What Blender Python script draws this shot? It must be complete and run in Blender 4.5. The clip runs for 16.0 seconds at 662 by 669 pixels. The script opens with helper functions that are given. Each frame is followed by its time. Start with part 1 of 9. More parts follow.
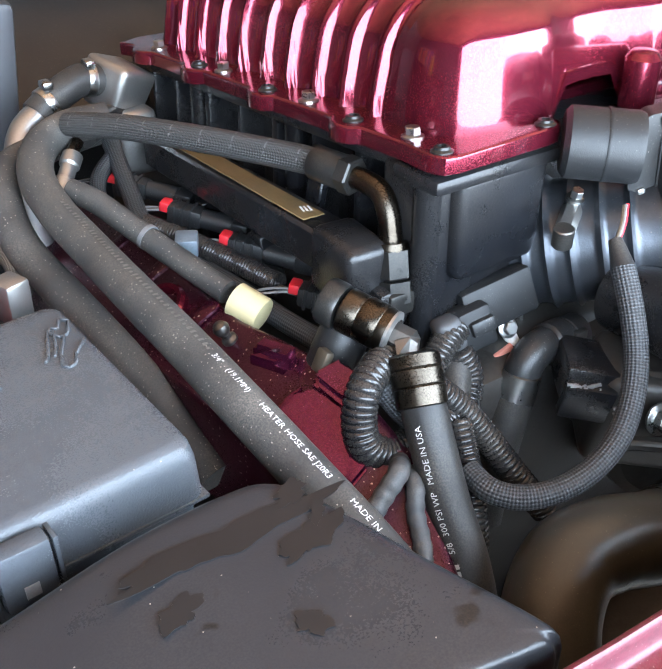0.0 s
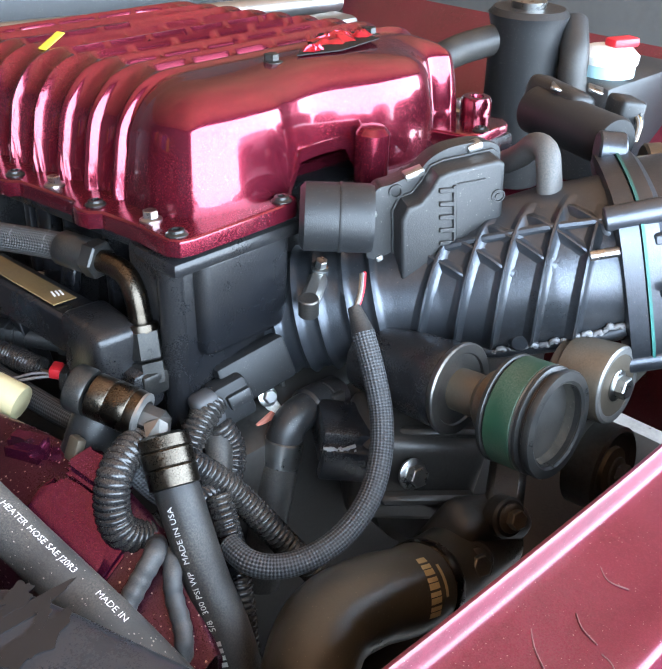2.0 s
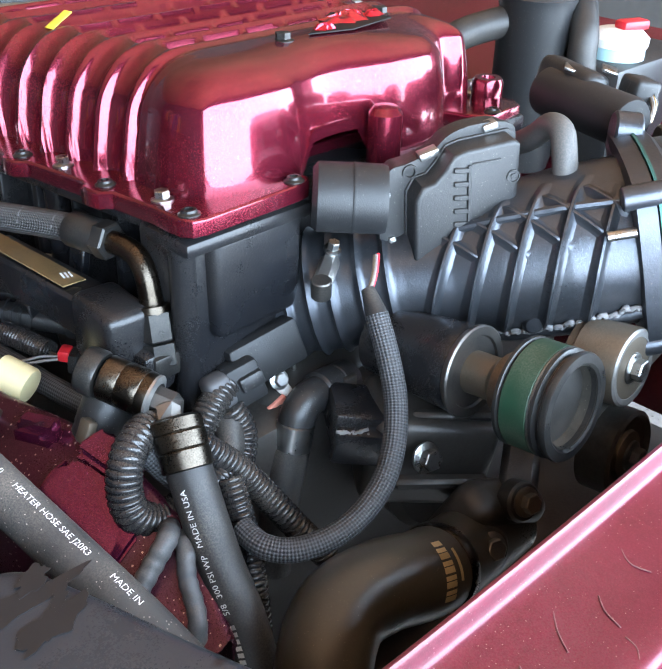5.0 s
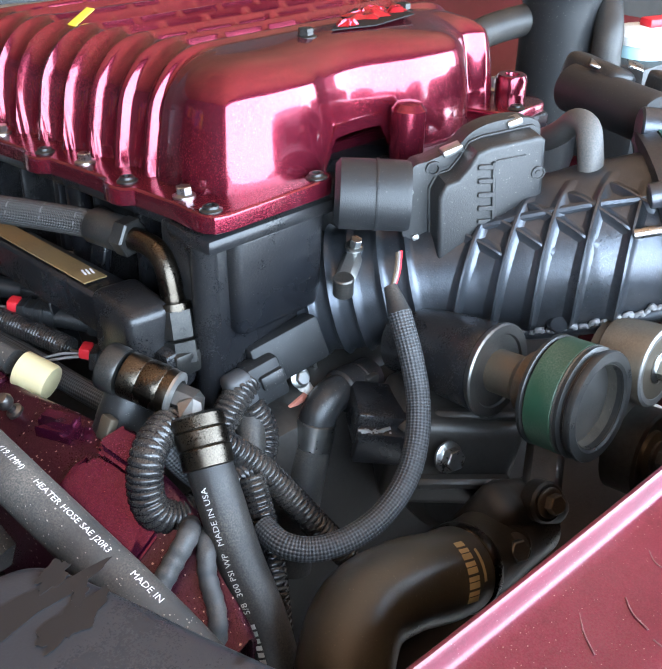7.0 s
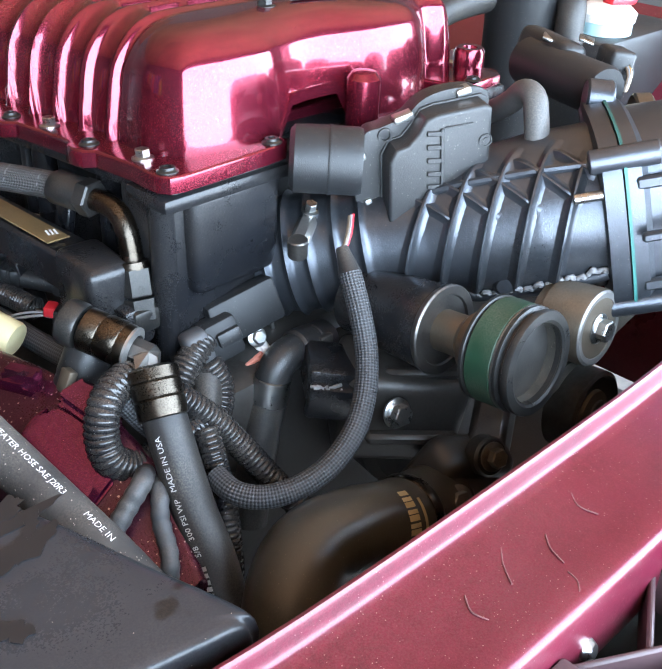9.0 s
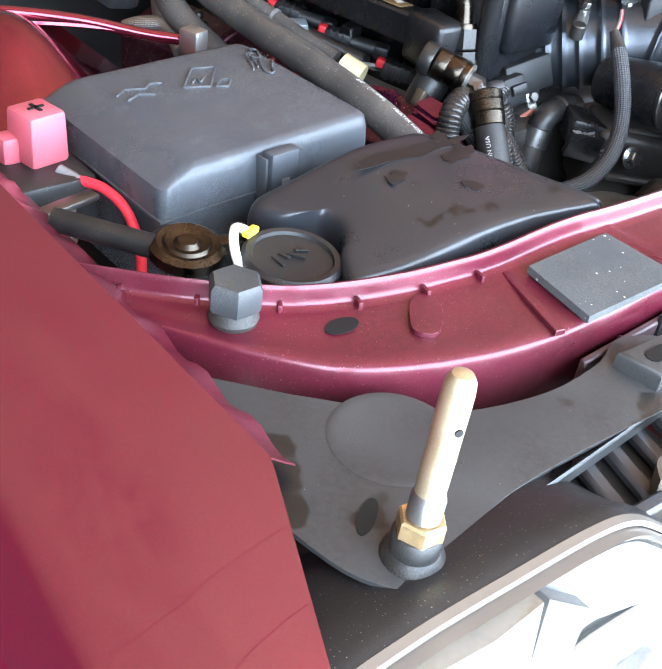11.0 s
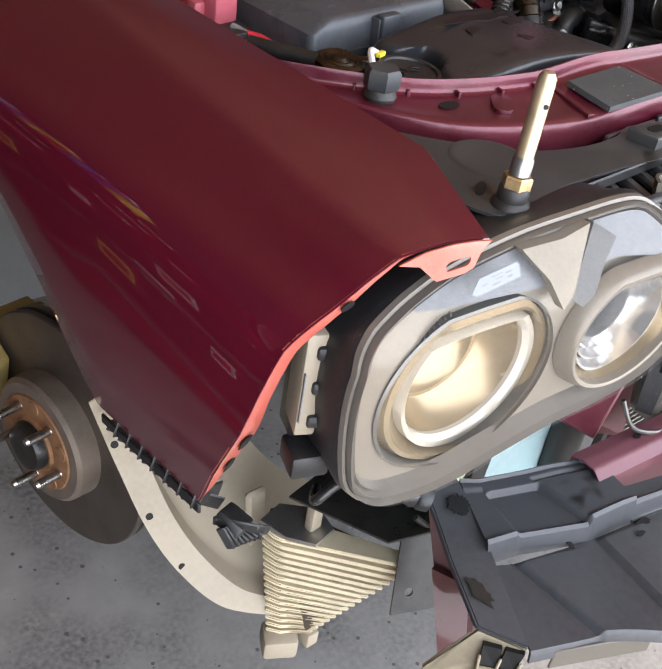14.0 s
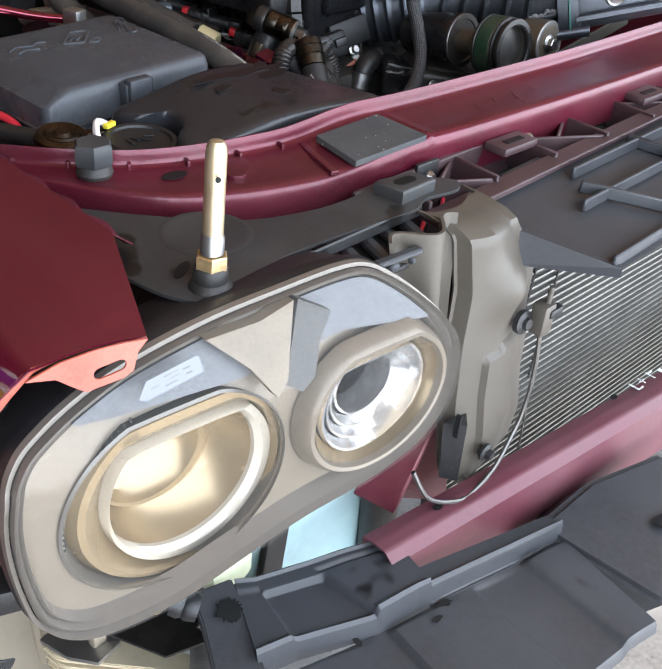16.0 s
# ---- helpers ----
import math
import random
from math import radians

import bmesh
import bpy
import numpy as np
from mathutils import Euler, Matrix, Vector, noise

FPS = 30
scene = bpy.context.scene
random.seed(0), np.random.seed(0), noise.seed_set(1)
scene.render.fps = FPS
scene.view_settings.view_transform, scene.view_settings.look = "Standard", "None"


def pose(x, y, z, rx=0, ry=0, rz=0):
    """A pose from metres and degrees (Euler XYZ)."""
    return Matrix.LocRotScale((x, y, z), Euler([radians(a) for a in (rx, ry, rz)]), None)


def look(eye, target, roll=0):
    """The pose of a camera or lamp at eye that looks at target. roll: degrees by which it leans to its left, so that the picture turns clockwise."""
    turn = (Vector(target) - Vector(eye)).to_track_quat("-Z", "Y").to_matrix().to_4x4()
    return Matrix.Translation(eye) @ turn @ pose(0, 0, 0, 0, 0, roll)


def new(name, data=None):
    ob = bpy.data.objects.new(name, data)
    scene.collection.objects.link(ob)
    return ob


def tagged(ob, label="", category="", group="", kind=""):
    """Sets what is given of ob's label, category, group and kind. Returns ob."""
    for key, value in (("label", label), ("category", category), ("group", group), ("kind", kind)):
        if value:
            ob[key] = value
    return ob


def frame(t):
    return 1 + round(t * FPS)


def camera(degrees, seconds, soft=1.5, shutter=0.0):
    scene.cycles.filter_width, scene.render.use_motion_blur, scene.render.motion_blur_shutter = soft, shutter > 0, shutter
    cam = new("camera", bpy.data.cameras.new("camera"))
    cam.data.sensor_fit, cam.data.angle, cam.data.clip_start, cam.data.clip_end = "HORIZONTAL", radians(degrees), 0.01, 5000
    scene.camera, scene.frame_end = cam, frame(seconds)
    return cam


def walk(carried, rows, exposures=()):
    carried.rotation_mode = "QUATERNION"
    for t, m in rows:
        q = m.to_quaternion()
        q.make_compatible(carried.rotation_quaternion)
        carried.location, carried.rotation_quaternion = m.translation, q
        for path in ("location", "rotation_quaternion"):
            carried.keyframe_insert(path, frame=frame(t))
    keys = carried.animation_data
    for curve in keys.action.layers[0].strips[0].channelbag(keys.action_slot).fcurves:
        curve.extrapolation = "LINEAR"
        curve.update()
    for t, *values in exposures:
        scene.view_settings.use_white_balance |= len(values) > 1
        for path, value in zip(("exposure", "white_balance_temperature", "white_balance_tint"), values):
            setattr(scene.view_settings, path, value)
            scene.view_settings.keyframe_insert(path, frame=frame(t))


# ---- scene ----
cam = camera(38.5, 16.0)
PATH = [
    (0, (-0.6038, 0.3081, 1.4351), (-0.1103, 0.9903, 0.8956), 0.66),
    (0.5, (-0.5930, 0.2999, 1.4437), (-0.0643, 0.9677, 0.9198), 0.93),
    (1, (-0.5626, 0.2769, 1.4669), (0.0198, 0.9131, 0.9610), 1.69),
    (1.5, (-0.5508, 0.2649, 1.4643), (0.0634, 0.8758, 0.9649), 1.91),
    (2, (-0.5519, 0.2646, 1.4617), (0.0802, 0.8607, 0.9667), 1.93),
    (2.5, (-0.5561, 0.2668, 1.4566), (0.0814, 0.8560, 0.9602), 1.84),
    (3, (-0.5572, 0.2693, 1.4545), (0.0803, 0.8570, 0.9562), 1.79),
    (5.5, (-0.5563, 0.2760, 1.4517), (0.0710, 0.8688, 0.9465), 2.12),
    (6, (-0.5559, 0.2768, 1.4497), (0.0685, 0.8756, 0.9482), 2.03),
    (6.5, (-0.5568, 0.2791, 1.4512), (0.0637, 0.8813, 0.9489), 1.93),
    (7, (-0.5559, 0.2793, 1.4472), (0.0608, 0.8844, 0.9438), 1.63),
    (7.5, (-0.5561, 0.2787, 1.4463), (0.0582, 0.8826, 0.9385), 1.42),
    (8, (-0.5573, 0.2730, 1.4403), (0.0559, 0.8704, 0.9234), 1.36),
    (8.2, (-0.5552, 0.2682, 1.4431), (0.0599, 0.8615, 0.9237), 1.44),
    (10.3, (-0.6558, 0.1892, 1.4530), (-0.0412, 0.7577, 0.9061), 5.59),
    (10.5, (-0.7487, 0.1807, 1.4682), (-0.1390, 0.7399, 0.9063), 6.51),
    (10.7, (-0.8549, 0.1585, 1.4580), (-0.2661, 0.7332, 0.8897), 6.75),
    (10.8, (-0.9119, 0.1530, 1.4481), (-0.3255, 0.7225, 0.8720), 7.72),
    (10.9, (-0.9573, 0.1352, 1.4429), (-0.3821, 0.7076, 0.8587), 8.07),
    (11, (-0.9910, 0.1207, 1.4379), (-0.4251, 0.6930, 0.8444), 8.78),
    (11.2, (-1.0384, 0.0958, 1.4349), (-0.4918, 0.6749, 0.8300), 9.93),
    (11.5, (-1.0876, 0.0205, 1.4345), (-0.5878, 0.6211, 0.8104), 9.67),
    (11.7, (-1.0931, -0.0443, 1.4026), (-0.6362, 0.5772, 0.7663), 8.28),
    (12, (-1.1292, -0.0933, 1.3668), (-0.7233, 0.5377, 0.7055), 6.13),
    (12.5, (-1.2347, -0.1173, 1.3948), (-0.8064, 0.5043, 0.7389), 6.13),
    (13, (-1.3343, -0.1215, 1.4088), (-0.8267, 0.4570, 0.7703), 10.04),
    (13.5, (-1.3415, -0.1021, 1.4215), (-0.7943, 0.4662, 0.8070), 10.81),
    (14, (-1.3338, -0.1075, 1.4308), (-0.7569, 0.4605, 0.8437), 9.72),
    (14.5, (-1.3207, -0.1094, 1.4419), (-0.7182, 0.4542, 0.8768), 8.50),
    (15, (-1.3109, -0.1183, 1.4490), (-0.6931, 0.4456, 0.9011), 7.47),
    (15.2, (-1.3024, -0.1228, 1.4560), (-0.6834, 0.4374, 0.9054), 6.92),
    (15.5, (-1.2608, -0.1406, 1.4486), (-0.6403, 0.4225, 0.9028), 6.28),
    (16, (-1.1146, -0.1769, 1.4429), (-0.4977, 0.3854, 0.8923), 5.63),
]
EXPOSE = [(0, 1.5, 6150, 9), (1.0, 1.58, 6050, 8), (1.6, 1.42, 6000, 8), (3.2, 1.35, 5950, 8), (8.2, 1.35, 5950, 8), (10.4, 1.5, 5950, 9), (11.0, 1.45, 6100, 10), (11.6, 0.5, 6800, 16), (12.1, 0.2, 7100, 19), (13.0, -0.08, 7100, 18), (15.0, -0.15, 6900, 16), (16.0, -0.15, 6700, 14)]
walk(cam, [(t, look(eye, target, roll)) for t, eye, target, roll in PATH], EXPOSE)

# ---- world, sun, large lights, exposure ----
SUN_ELEV, SUN_TURN = 60.5, 12.0
world = bpy.data.worlds.new("world")
scene.world = world
world.use_nodes = True
wn = world.node_tree
sky = wn.nodes.new("ShaderNodeTexSky")
sky.sky_type, sky.sun_disc = "NISHITA", False
sky.sun_elevation, sky.sun_rotation = radians(SUN_ELEV), radians(180 - SUN_TURN)
wn.nodes["Background"].inputs[1].default_value = 0.15
wn.links.new(sky.outputs[0], wn.nodes["Background"].inputs[0])
sun = new("sun", bpy.data.lights.new("sun", "SUN"))
sun.data.energy, sun.data.angle, sun.data.color = 5.0, radians(0.6), (1.0, 0.93, 0.82)
sun.matrix_world = look((0, 0, 0), (math.sin(radians(SUN_TURN)) * math.cos(radians(SUN_ELEV)), math.cos(radians(SUN_TURN)) * math.cos(radians(SUN_ELEV)), -math.sin(radians(SUN_ELEV))))
# the sky's light in the door opening
door_light = new("door_light", bpy.data.lights.new("door_light", "AREA"))
door_light.data.shape, door_light.data.size, door_light.data.size_y = "RECTANGLE", 5.8, 2.2
door_light.data.energy, door_light.data.color = 300.0, (0.74, 0.87, 1.0)
door_light.matrix_world = look((0.6, -0.86, 1.30), (0.6, 1.12, 1.00))

# ---- materials ----


def mat(name, col, rough=0.5, metal=0.0, coat=0.0, var=0.25, scale=30.0, bump=0.0, bscale=400.0, dust=0.0, dustcol=(0.30, 0.26, 0.21), speck=0.0, speckcol=(0.36, 0.31, 0.25), specksize=0.19, rvar=0.15, flake=0.0, trans=0.0, ior=1.45, stains=0.0, stain_at=0.60, stain_dark=0.28, emit=0.0):
    m = bpy.data.materials.new(name)
    m.use_nodes = True
    t = m.node_tree
    n, l = t.nodes, t.links
    b = n["Principled BSDF"]
    b.inputs["Metallic"].default_value = metal
    b.inputs["IOR"].default_value = ior
    b.inputs["Coat Weight"].default_value = coat
    b.inputs["Coat Roughness"].default_value = 0.03
    b.inputs["Transmission Weight"].default_value = trans
    tc = n.new("ShaderNodeTexCoord")

    def noise_node(s, d=4.0):
        k = n.new("ShaderNodeTexNoise")
        k.inputs["Scale"].default_value, k.inputs["Detail"].default_value = s, d
        l.new(tc.outputs["Object"], k.inputs["Vector"])
        return k.outputs[0]

    def ramp(src, a, c):
        k = n.new("ShaderNodeMapRange")
        k.inputs[1].default_value, k.inputs[2].default_value = a, c
        l.new(src, k.inputs[0])
        return k.outputs[0]

    def mix(f, a, c):
        k = n.new("ShaderNodeMix")
        k.data_type = "RGBA"
        for src, i in ((f, 0), (a, 6), (c, 7)):
            if isinstance(src, (tuple, float)):
                k.inputs[i].default_value = (*src, 1) if isinstance(src, tuple) else src
            else:
                l.new(src, k.inputs[i])
        return k.outputs[2]

    big, fine = noise_node(scale), noise_node(scale * 14, 6.0)
    out = mix(ramp(big, 0.3, 0.7), tuple(c * (1 - var) for c in col), tuple(min(1, c * (1 + var)) for c in col))
    out = mix(ramp(fine, 0.35, 0.75), out, tuple(min(1, c * (1 + var * 0.6)) for c in col))
    rough_out = ramp(big, 0.25, 0.75)
    k = n.new("ShaderNodeMapRange")
    k.inputs[3].default_value, k.inputs[4].default_value = max(0.02, rough - rvar * rough), min(1, rough + rvar * rough)
    l.new(rough_out, k.inputs[0])
    rr = k.outputs[0]
    if flake:
        v = n.new("ShaderNodeTexVoronoi")
        v.inputs["Scale"].default_value = 1400.0
        l.new(tc.outputs["Object"], v.inputs["Vector"])
        f = n.new("ShaderNodeMath")
        f.operation, f.inputs[1].default_value = "MULTIPLY", flake
        l.new(ramp(v.outputs["Color"], 0.35, 1.0), f.inputs[0])
        out = mix(f.outputs[0], out, tuple(min(1, c * 2.6 + 0.05) for c in col))
    if stains:
        st = ramp(noise_node(stains, 3.0 if stains > 3 else 7.0), stain_at, stain_at + (0.03 if stains > 3 else 0.07))
        out = mix(st, out, tuple(c * stain_dark for c in col))
        k3 = n.new("ShaderNodeMix")
        l.new(st, k3.inputs[0])
        l.new(rr, k3.inputs[2])
        k3.inputs[3].default_value = 0.3
        rr = k3.outputs[0]
    if dust:
        d = n.new("ShaderNodeMath")
        d.operation, d.inputs[1].default_value = "MULTIPLY", dust
        d2 = n.new("ShaderNodeMath")
        d2.operation = "MULTIPLY"
        l.new(ramp(noise_node(scale * 0.6, 5.0), 0.35, 0.75), d2.inputs[0])
        l.new(ramp(noise_node(900.0, 3.0), 0.35, 0.7), d2.inputs[1])
        l.new(d2.outputs[0], d.inputs[0])
        out = mix(d.outputs[0], out, dustcol)
        k4 = n.new("ShaderNodeMix")
        l.new(d.outputs[0], k4.inputs[0])
        l.new(rr, k4.inputs[2])
        k4.inputs[3].default_value = 0.85
        rr = k4.outputs[0]
    if speck:
        v = n.new("ShaderNodeTexVoronoi")
        v.inputs["Scale"].default_value = speck
        l.new(tc.outputs["Object"], v.inputs["Vector"])
        lo = n.new("ShaderNodeMath")
        lo.operation = "LESS_THAN"
        l.new(v.outputs["Distance"], lo.inputs[0])
        w = n.new("ShaderNodeSeparateColor")
        l.new(v.outputs["Color"], w.inputs[0])
        th = n.new("ShaderNodeMapRange")
        th.inputs[1].default_value, th.inputs[2].default_value, th.inputs[4].default_value = 0.55, 1.0, specksize
        l.new(w.outputs[0], th.inputs[0])
        l.new(th.outputs[0], lo.inputs[1])
        out = mix(lo.outputs[0], out, speckcol)
    l.new(out, b.inputs["Base Color"])
    l.new(rr, b.inputs["Roughness"])
    if bump:
        bp = n.new("ShaderNodeBump")
        bp.inputs["Strength"].default_value, bp.inputs["Distance"].default_value = bump, 0.0007
        l.new(noise_node(bscale, 5.0), bp.inputs["Height"])
        l.new(bp.outputs[0], b.inputs["Normal"])
    if emit:
        l.new(out, b.inputs["Emission Color"])
        b.inputs["Emission Strength"].default_value = emit
    return m


def braid_mat(name, col, hi, count, pitch, rough=0.55, metal=0.0, bump=0.6):
    """Woven sleeve: two crossed sets of strands, by the sweep's own u (turns) and v (metres)."""
    m = mat(name, col, rough, metal)
    n, l = m.node_tree.nodes, m.node_tree.links
    b = n["Principled BSDF"]
    uv = n.new("ShaderNodeUVMap")
    sp = n.new("ShaderNodeSeparateXYZ")
    l.new(uv.outputs[0], sp.inputs[0])

    def wave(sign):
        a = n.new("ShaderNodeMath")
        a.operation, a.inputs[1].default_value = "MULTIPLY", count * 2 * math.pi
        l.new(sp.outputs[0], a.inputs[0])
        c = n.new("ShaderNodeMath")
        c.operation, c.inputs[1].default_value = "MULTIPLY", sign * 2 * math.pi / pitch
        l.new(sp.outputs[1], c.inputs[0])
        d = n.new("ShaderNodeMath")
        l.new(a.outputs[0], d.inputs[0]), l.new(c.outputs[0], d.inputs[1])
        e = n.new("ShaderNodeMath")
        e.operation = "SINE"
        l.new(d.outputs[0], e.inputs[0])
        return e.outputs[0]

    pr = n.new("ShaderNodeMath")
    pr.operation = "MULTIPLY"
    l.new(wave(1), pr.inputs[0]), l.new(wave(-1), pr.inputs[1])
    mr = n.new("ShaderNodeMapRange")
    mr.inputs[1].default_value, mr.inputs[2].default_value = -0.7, 0.7
    l.new(pr.outputs[0], mr.inputs[0])
    mx = n.new("ShaderNodeMix")
    mx.data_type = "RGBA"
    mx.inputs[6].default_value, mx.inputs[7].default_value = (*col, 1), (*hi, 1)
    l.new(mr.outputs[0], mx.inputs[0])
    l.new(mx.outputs[2], b.inputs["Base Color"])
    bp = n.new("ShaderNodeBump")
    bp.inputs["Strength"].default_value, bp.inputs["Distance"].default_value = bump, 0.0012
    l.new(mr.outputs[0], bp.inputs["Height"])
    l.new(bp.outputs[0], b.inputs["Normal"])
    return m


M_CANDY = mat("candy_red_metallic", (0.150, 0.008, 0.024), 0.17, 0.80, 0.6, var=0.16, scale=14, bump=0.04, bscale=160, dust=0.32, dustcol=(0.085, 0.034, 0.034), flake=0.30, speck=620, speckcol=(0.30, 0.15, 0.14), specksize=0.17)
M_FENDER = mat("maroon_car_paint", (0.090, 0.003, 0.0145), 0.35, 0.0, 1.0, var=0.06, scale=3, flake=0.05)
cb = M_CANDY.node_tree.nodes["Principled BSDF"]
cb.inputs["Coat Weight"].default_value, cb.inputs["Coat Roughness"].default_value, cb.inputs["Coat IOR"].default_value = 0.6, 0.04, 1.5
fb = M_FENDER.node_tree.nodes["Principled BSDF"]
fb.inputs["Specular IOR Level"].default_value, fb.inputs["Coat IOR"].default_value, fb.inputs["Coat Roughness"].default_value = 0.15, 1.8, 0.015
M_BODYRED = mat("inner_body_red", (0.092, 0.006, 0.018), 0.30, 0.35, 0.35, var=0.4, scale=14, dust=0.45, dustcol=(0.11, 0.06, 0.055), speck=520, speckcol=(0.22, 0.13, 0.12), specksize=0.20, flake=0.15, bump=0.10, bscale=60)
M_BODYRED.node_tree.nodes["Principled BSDF"].inputs["Coat Roughness"].default_value = 0.14
M_VALVE = mat("valve_cover_red", (0.040, 0.002, 0.013), 0.26, 0.6, 0.12, var=0.3, scale=16, bump=0.1, bscale=220, dust=0.7, dustcol=(0.050, 0.030, 0.026), speck=330, speckcol=(0.42, 0.29, 0.26), specksize=0.30, flake=0.3)
# the fender's own red, lightened to salmon for the light on its front edge
M_FLANGELIT = mat("brightened_fender_red", (0.42, 0.085, 0.06), 0.4, 0.1, 0.4, var=0.2, scale=25, dust=0.3, dustcol=(0.55, 0.3, 0.24))
M_PLASTIC = mat("black_moulded_plastic", (0.0125, 0.0130, 0.0142), 0.40, 0, var=0.25, scale=14, bump=0.3, bscale=900, dust=0.14, dustcol=(0.16, 0.145, 0.12), speck=560, speckcol=(0.14, 0.13, 0.115), specksize=0.24)
M_AIRBOX = mat("airbox_plastic", (0.0175, 0.019, 0.023), 0.28, 0, var=0.15, scale=12, bump=0.15, bscale=900, dust=0.08, stains=26, stain_at=0.64, speck=170, specksize=0.085)
M_FUSE = mat("fuse_box_plastic", (0.058, 0.064, 0.073), 0.26, 0, var=0.15, scale=10, bump=0.7, bscale=900, dust=0.22, speck=190, specksize=0.07)
M_GREY = mat("weathered_grey_plastic", (0.034, 0.036, 0.041), 0.42, 0, var=0.25, scale=9, bump=0.15, bscale=500, dust=0.14, dustcol=(0.2, 0.18, 0.15), stains=9, stain_at=0.66)
M_PLATE = mat("dusty_dark_plate", (0.030, 0.031, 0.032), 0.45, 0, var=0.35, scale=16, bump=0.1, dust=0.28, dustcol=(0.13, 0.12, 0.10), stains=18, stain_at=0.60, speck=240, speckcol=(0.16, 0.15, 0.13), specksize=0.08)
M_PAD = mat("grey_foam_pad", (0.046, 0.051, 0.055), 0.7, 0, var=0.25, scale=30, bump=0.3, bscale=700, dust=0.3, speck=190, speckcol=(0.40, 0.37, 0.33), specksize=0.22)
M_MATT = mat("matt_black_plastic", (0.0075, 0.008, 0.009), 0.52, 0, var=0.25, scale=14, bump=0.3, bscale=900, dust=0.12, dustcol=(0.10, 0.09, 0.08), speck=560, speckcol=(0.10, 0.095, 0.085), specksize=0.2)
M_RUBBER = mat("hose_rubber", (0.036, 0.036, 0.036), 0.55, 0, var=0.3, scale=40, bump=0.3, bscale=1200, dust=0.35, speck=430, speckcol=(0.30, 0.27, 0.23), specksize=0.26)
M_CLEANRUB = mat("clean_rubber", (0.013, 0.013, 0.0135), 0.45, 0, var=0.25, scale=40, bump=0.3, bscale=1500, dust=0.25)
M_SILICONE = mat("dusty_silicone_hose", (0.028, 0.026, 0.021), 0.30, 0, var=0.3, scale=16, bump=0.15, bscale=700, dust=0.35, dustcol=(0.085, 0.075, 0.055), speck=600, speckcol=(0.12, 0.105, 0.08), specksize=0.2)
M_LOOM = mat("corrugated_loom_plastic", (0.010, 0.010, 0.0115), 0.16, 0, var=0.2, scale=40, dust=0.25, speck=500, speckcol=(0.13, 0.125, 0.115), specksize=0.2)
M_CAST = mat("black_cast_housing", (0.070, 0.076, 0.088), 0.31, 0.8, 0, var=0.2, scale=18, bump=0.25, bscale=700, dust=0.35, dustcol=(0.075, 0.069, 0.06), speck=450, speckcol=(0.15, 0.142, 0.13))
M_INTAKE = mat("intake_black", (0.0085, 0.009, 0.011), 0.27, 0.25, 0, var=0.2, scale=22, bump=0.3, bscale=600, dust=0.10, speck=620, speckcol=(0.09, 0.088, 0.082))
M_BLOCK = mat("engine_dark_metal", (0.030, 0.028, 0.026), 0.42, 0.3, 0, var=0.35, scale=20, bump=0.3, bscale=300, dust=0.4, dustcol=(0.05, 0.038, 0.026))
M_ALU = mat("raw_aluminium", (0.34, 0.335, 0.325), 0.35, 0.9, 0, var=0.15, scale=40, bump=0.2, bscale=500, dust=0.3)
M_ZINC = mat("zinc_steel", (0.36, 0.36, 0.35), 0.28, 1.0, 0, var=0.15, scale=120, dust=0.25)
M_STEELDK = mat("dark_steel", (0.12, 0.115, 0.11), 0.35, 0.9, 0, var=0.25, scale=60, dust=0.4)
M_BLKBOLT = mat("black_oxide_bolt", (0.02, 0.02, 0.02), 0.3, 0.5, 0, var=0.2, scale=80, dust=0.15)
M_GUN = mat("bronze_gunmetal", (0.05, 0.041, 0.032), 0.27, 1.0, 0, var=0.35, scale=60, dust=0.3)
M_BRASS = mat("aged_brass", (0.62, 0.42, 0.20), 0.3, 1.0, 0, var=0.25, scale=60, dust=0.25)
M_STUD = mat("zinc_gold_stud", (0.52, 0.42, 0.27), 0.42, 0.8, 0, var=0.2, scale=50, dust=0.2)
M_GOLDLBL = mat("gold_rail_label", (0.22, 0.15, 0.065), 0.4, 0.5, 0, var=0.3, scale=40, dust=0.4)
M_GREEN = mat("green_belt_coating", (0.006, 0.030, 0.014), 0.55, 0.1, 0, var=0.2, scale=60, dust=0.25)
M_GREENTAPE = mat("teal_gasket", (0.030, 0.115, 0.10), 0.5, 0, var=0.2, scale=60)
M_TAN = mat("tan_worn_metal", (0.115, 0.094, 0.07), 0.46, 0.75, 0, var=0.2, scale=40, dust=0.35)
M_CREAM = mat("cream_rubber_cap", (0.56, 0.49, 0.28), 0.45, 0, var=0.08, scale=40)
M_REDCLIP = mat("red_clip", (0.55, 0.02, 0.03), 0.4, 0, var=0.1, scale=50)
M_PINKBOX = mat("faded_red_terminal_cover", (0.46, 0.085, 0.115), 0.45, 0, var=0.12, scale=25, bump=0.1, dust=0.2)
M_REDWIRE = mat("red_wire", (0.65, 0.03, 0.05), 0.4, 0)
M_WIRE = mat("grey_wire", (0.14, 0.14, 0.145), 0.5, 0, dust=0.4)
M_LINER = mat("cream_primer_metal", (0.29, 0.242, 0.18), 0.5, 0, var=0.15, scale=10, bump=0.1, dust=0.4, dustcol=(0.30, 0.25, 0.19))
M_FIN = mat("anodised_heat_sink", (0.66, 0.57, 0.40), 0.4, 0.35, 0, var=0.15, scale=30, dust=0.3)
M_CALIPER = mat("gold_yellow_caliper", (0.40, 0.30, 0.10), 0.38, 0.5, 0.2, var=0.35, scale=14, dust=0.5, dustcol=(0.30, 0.22, 0.15))
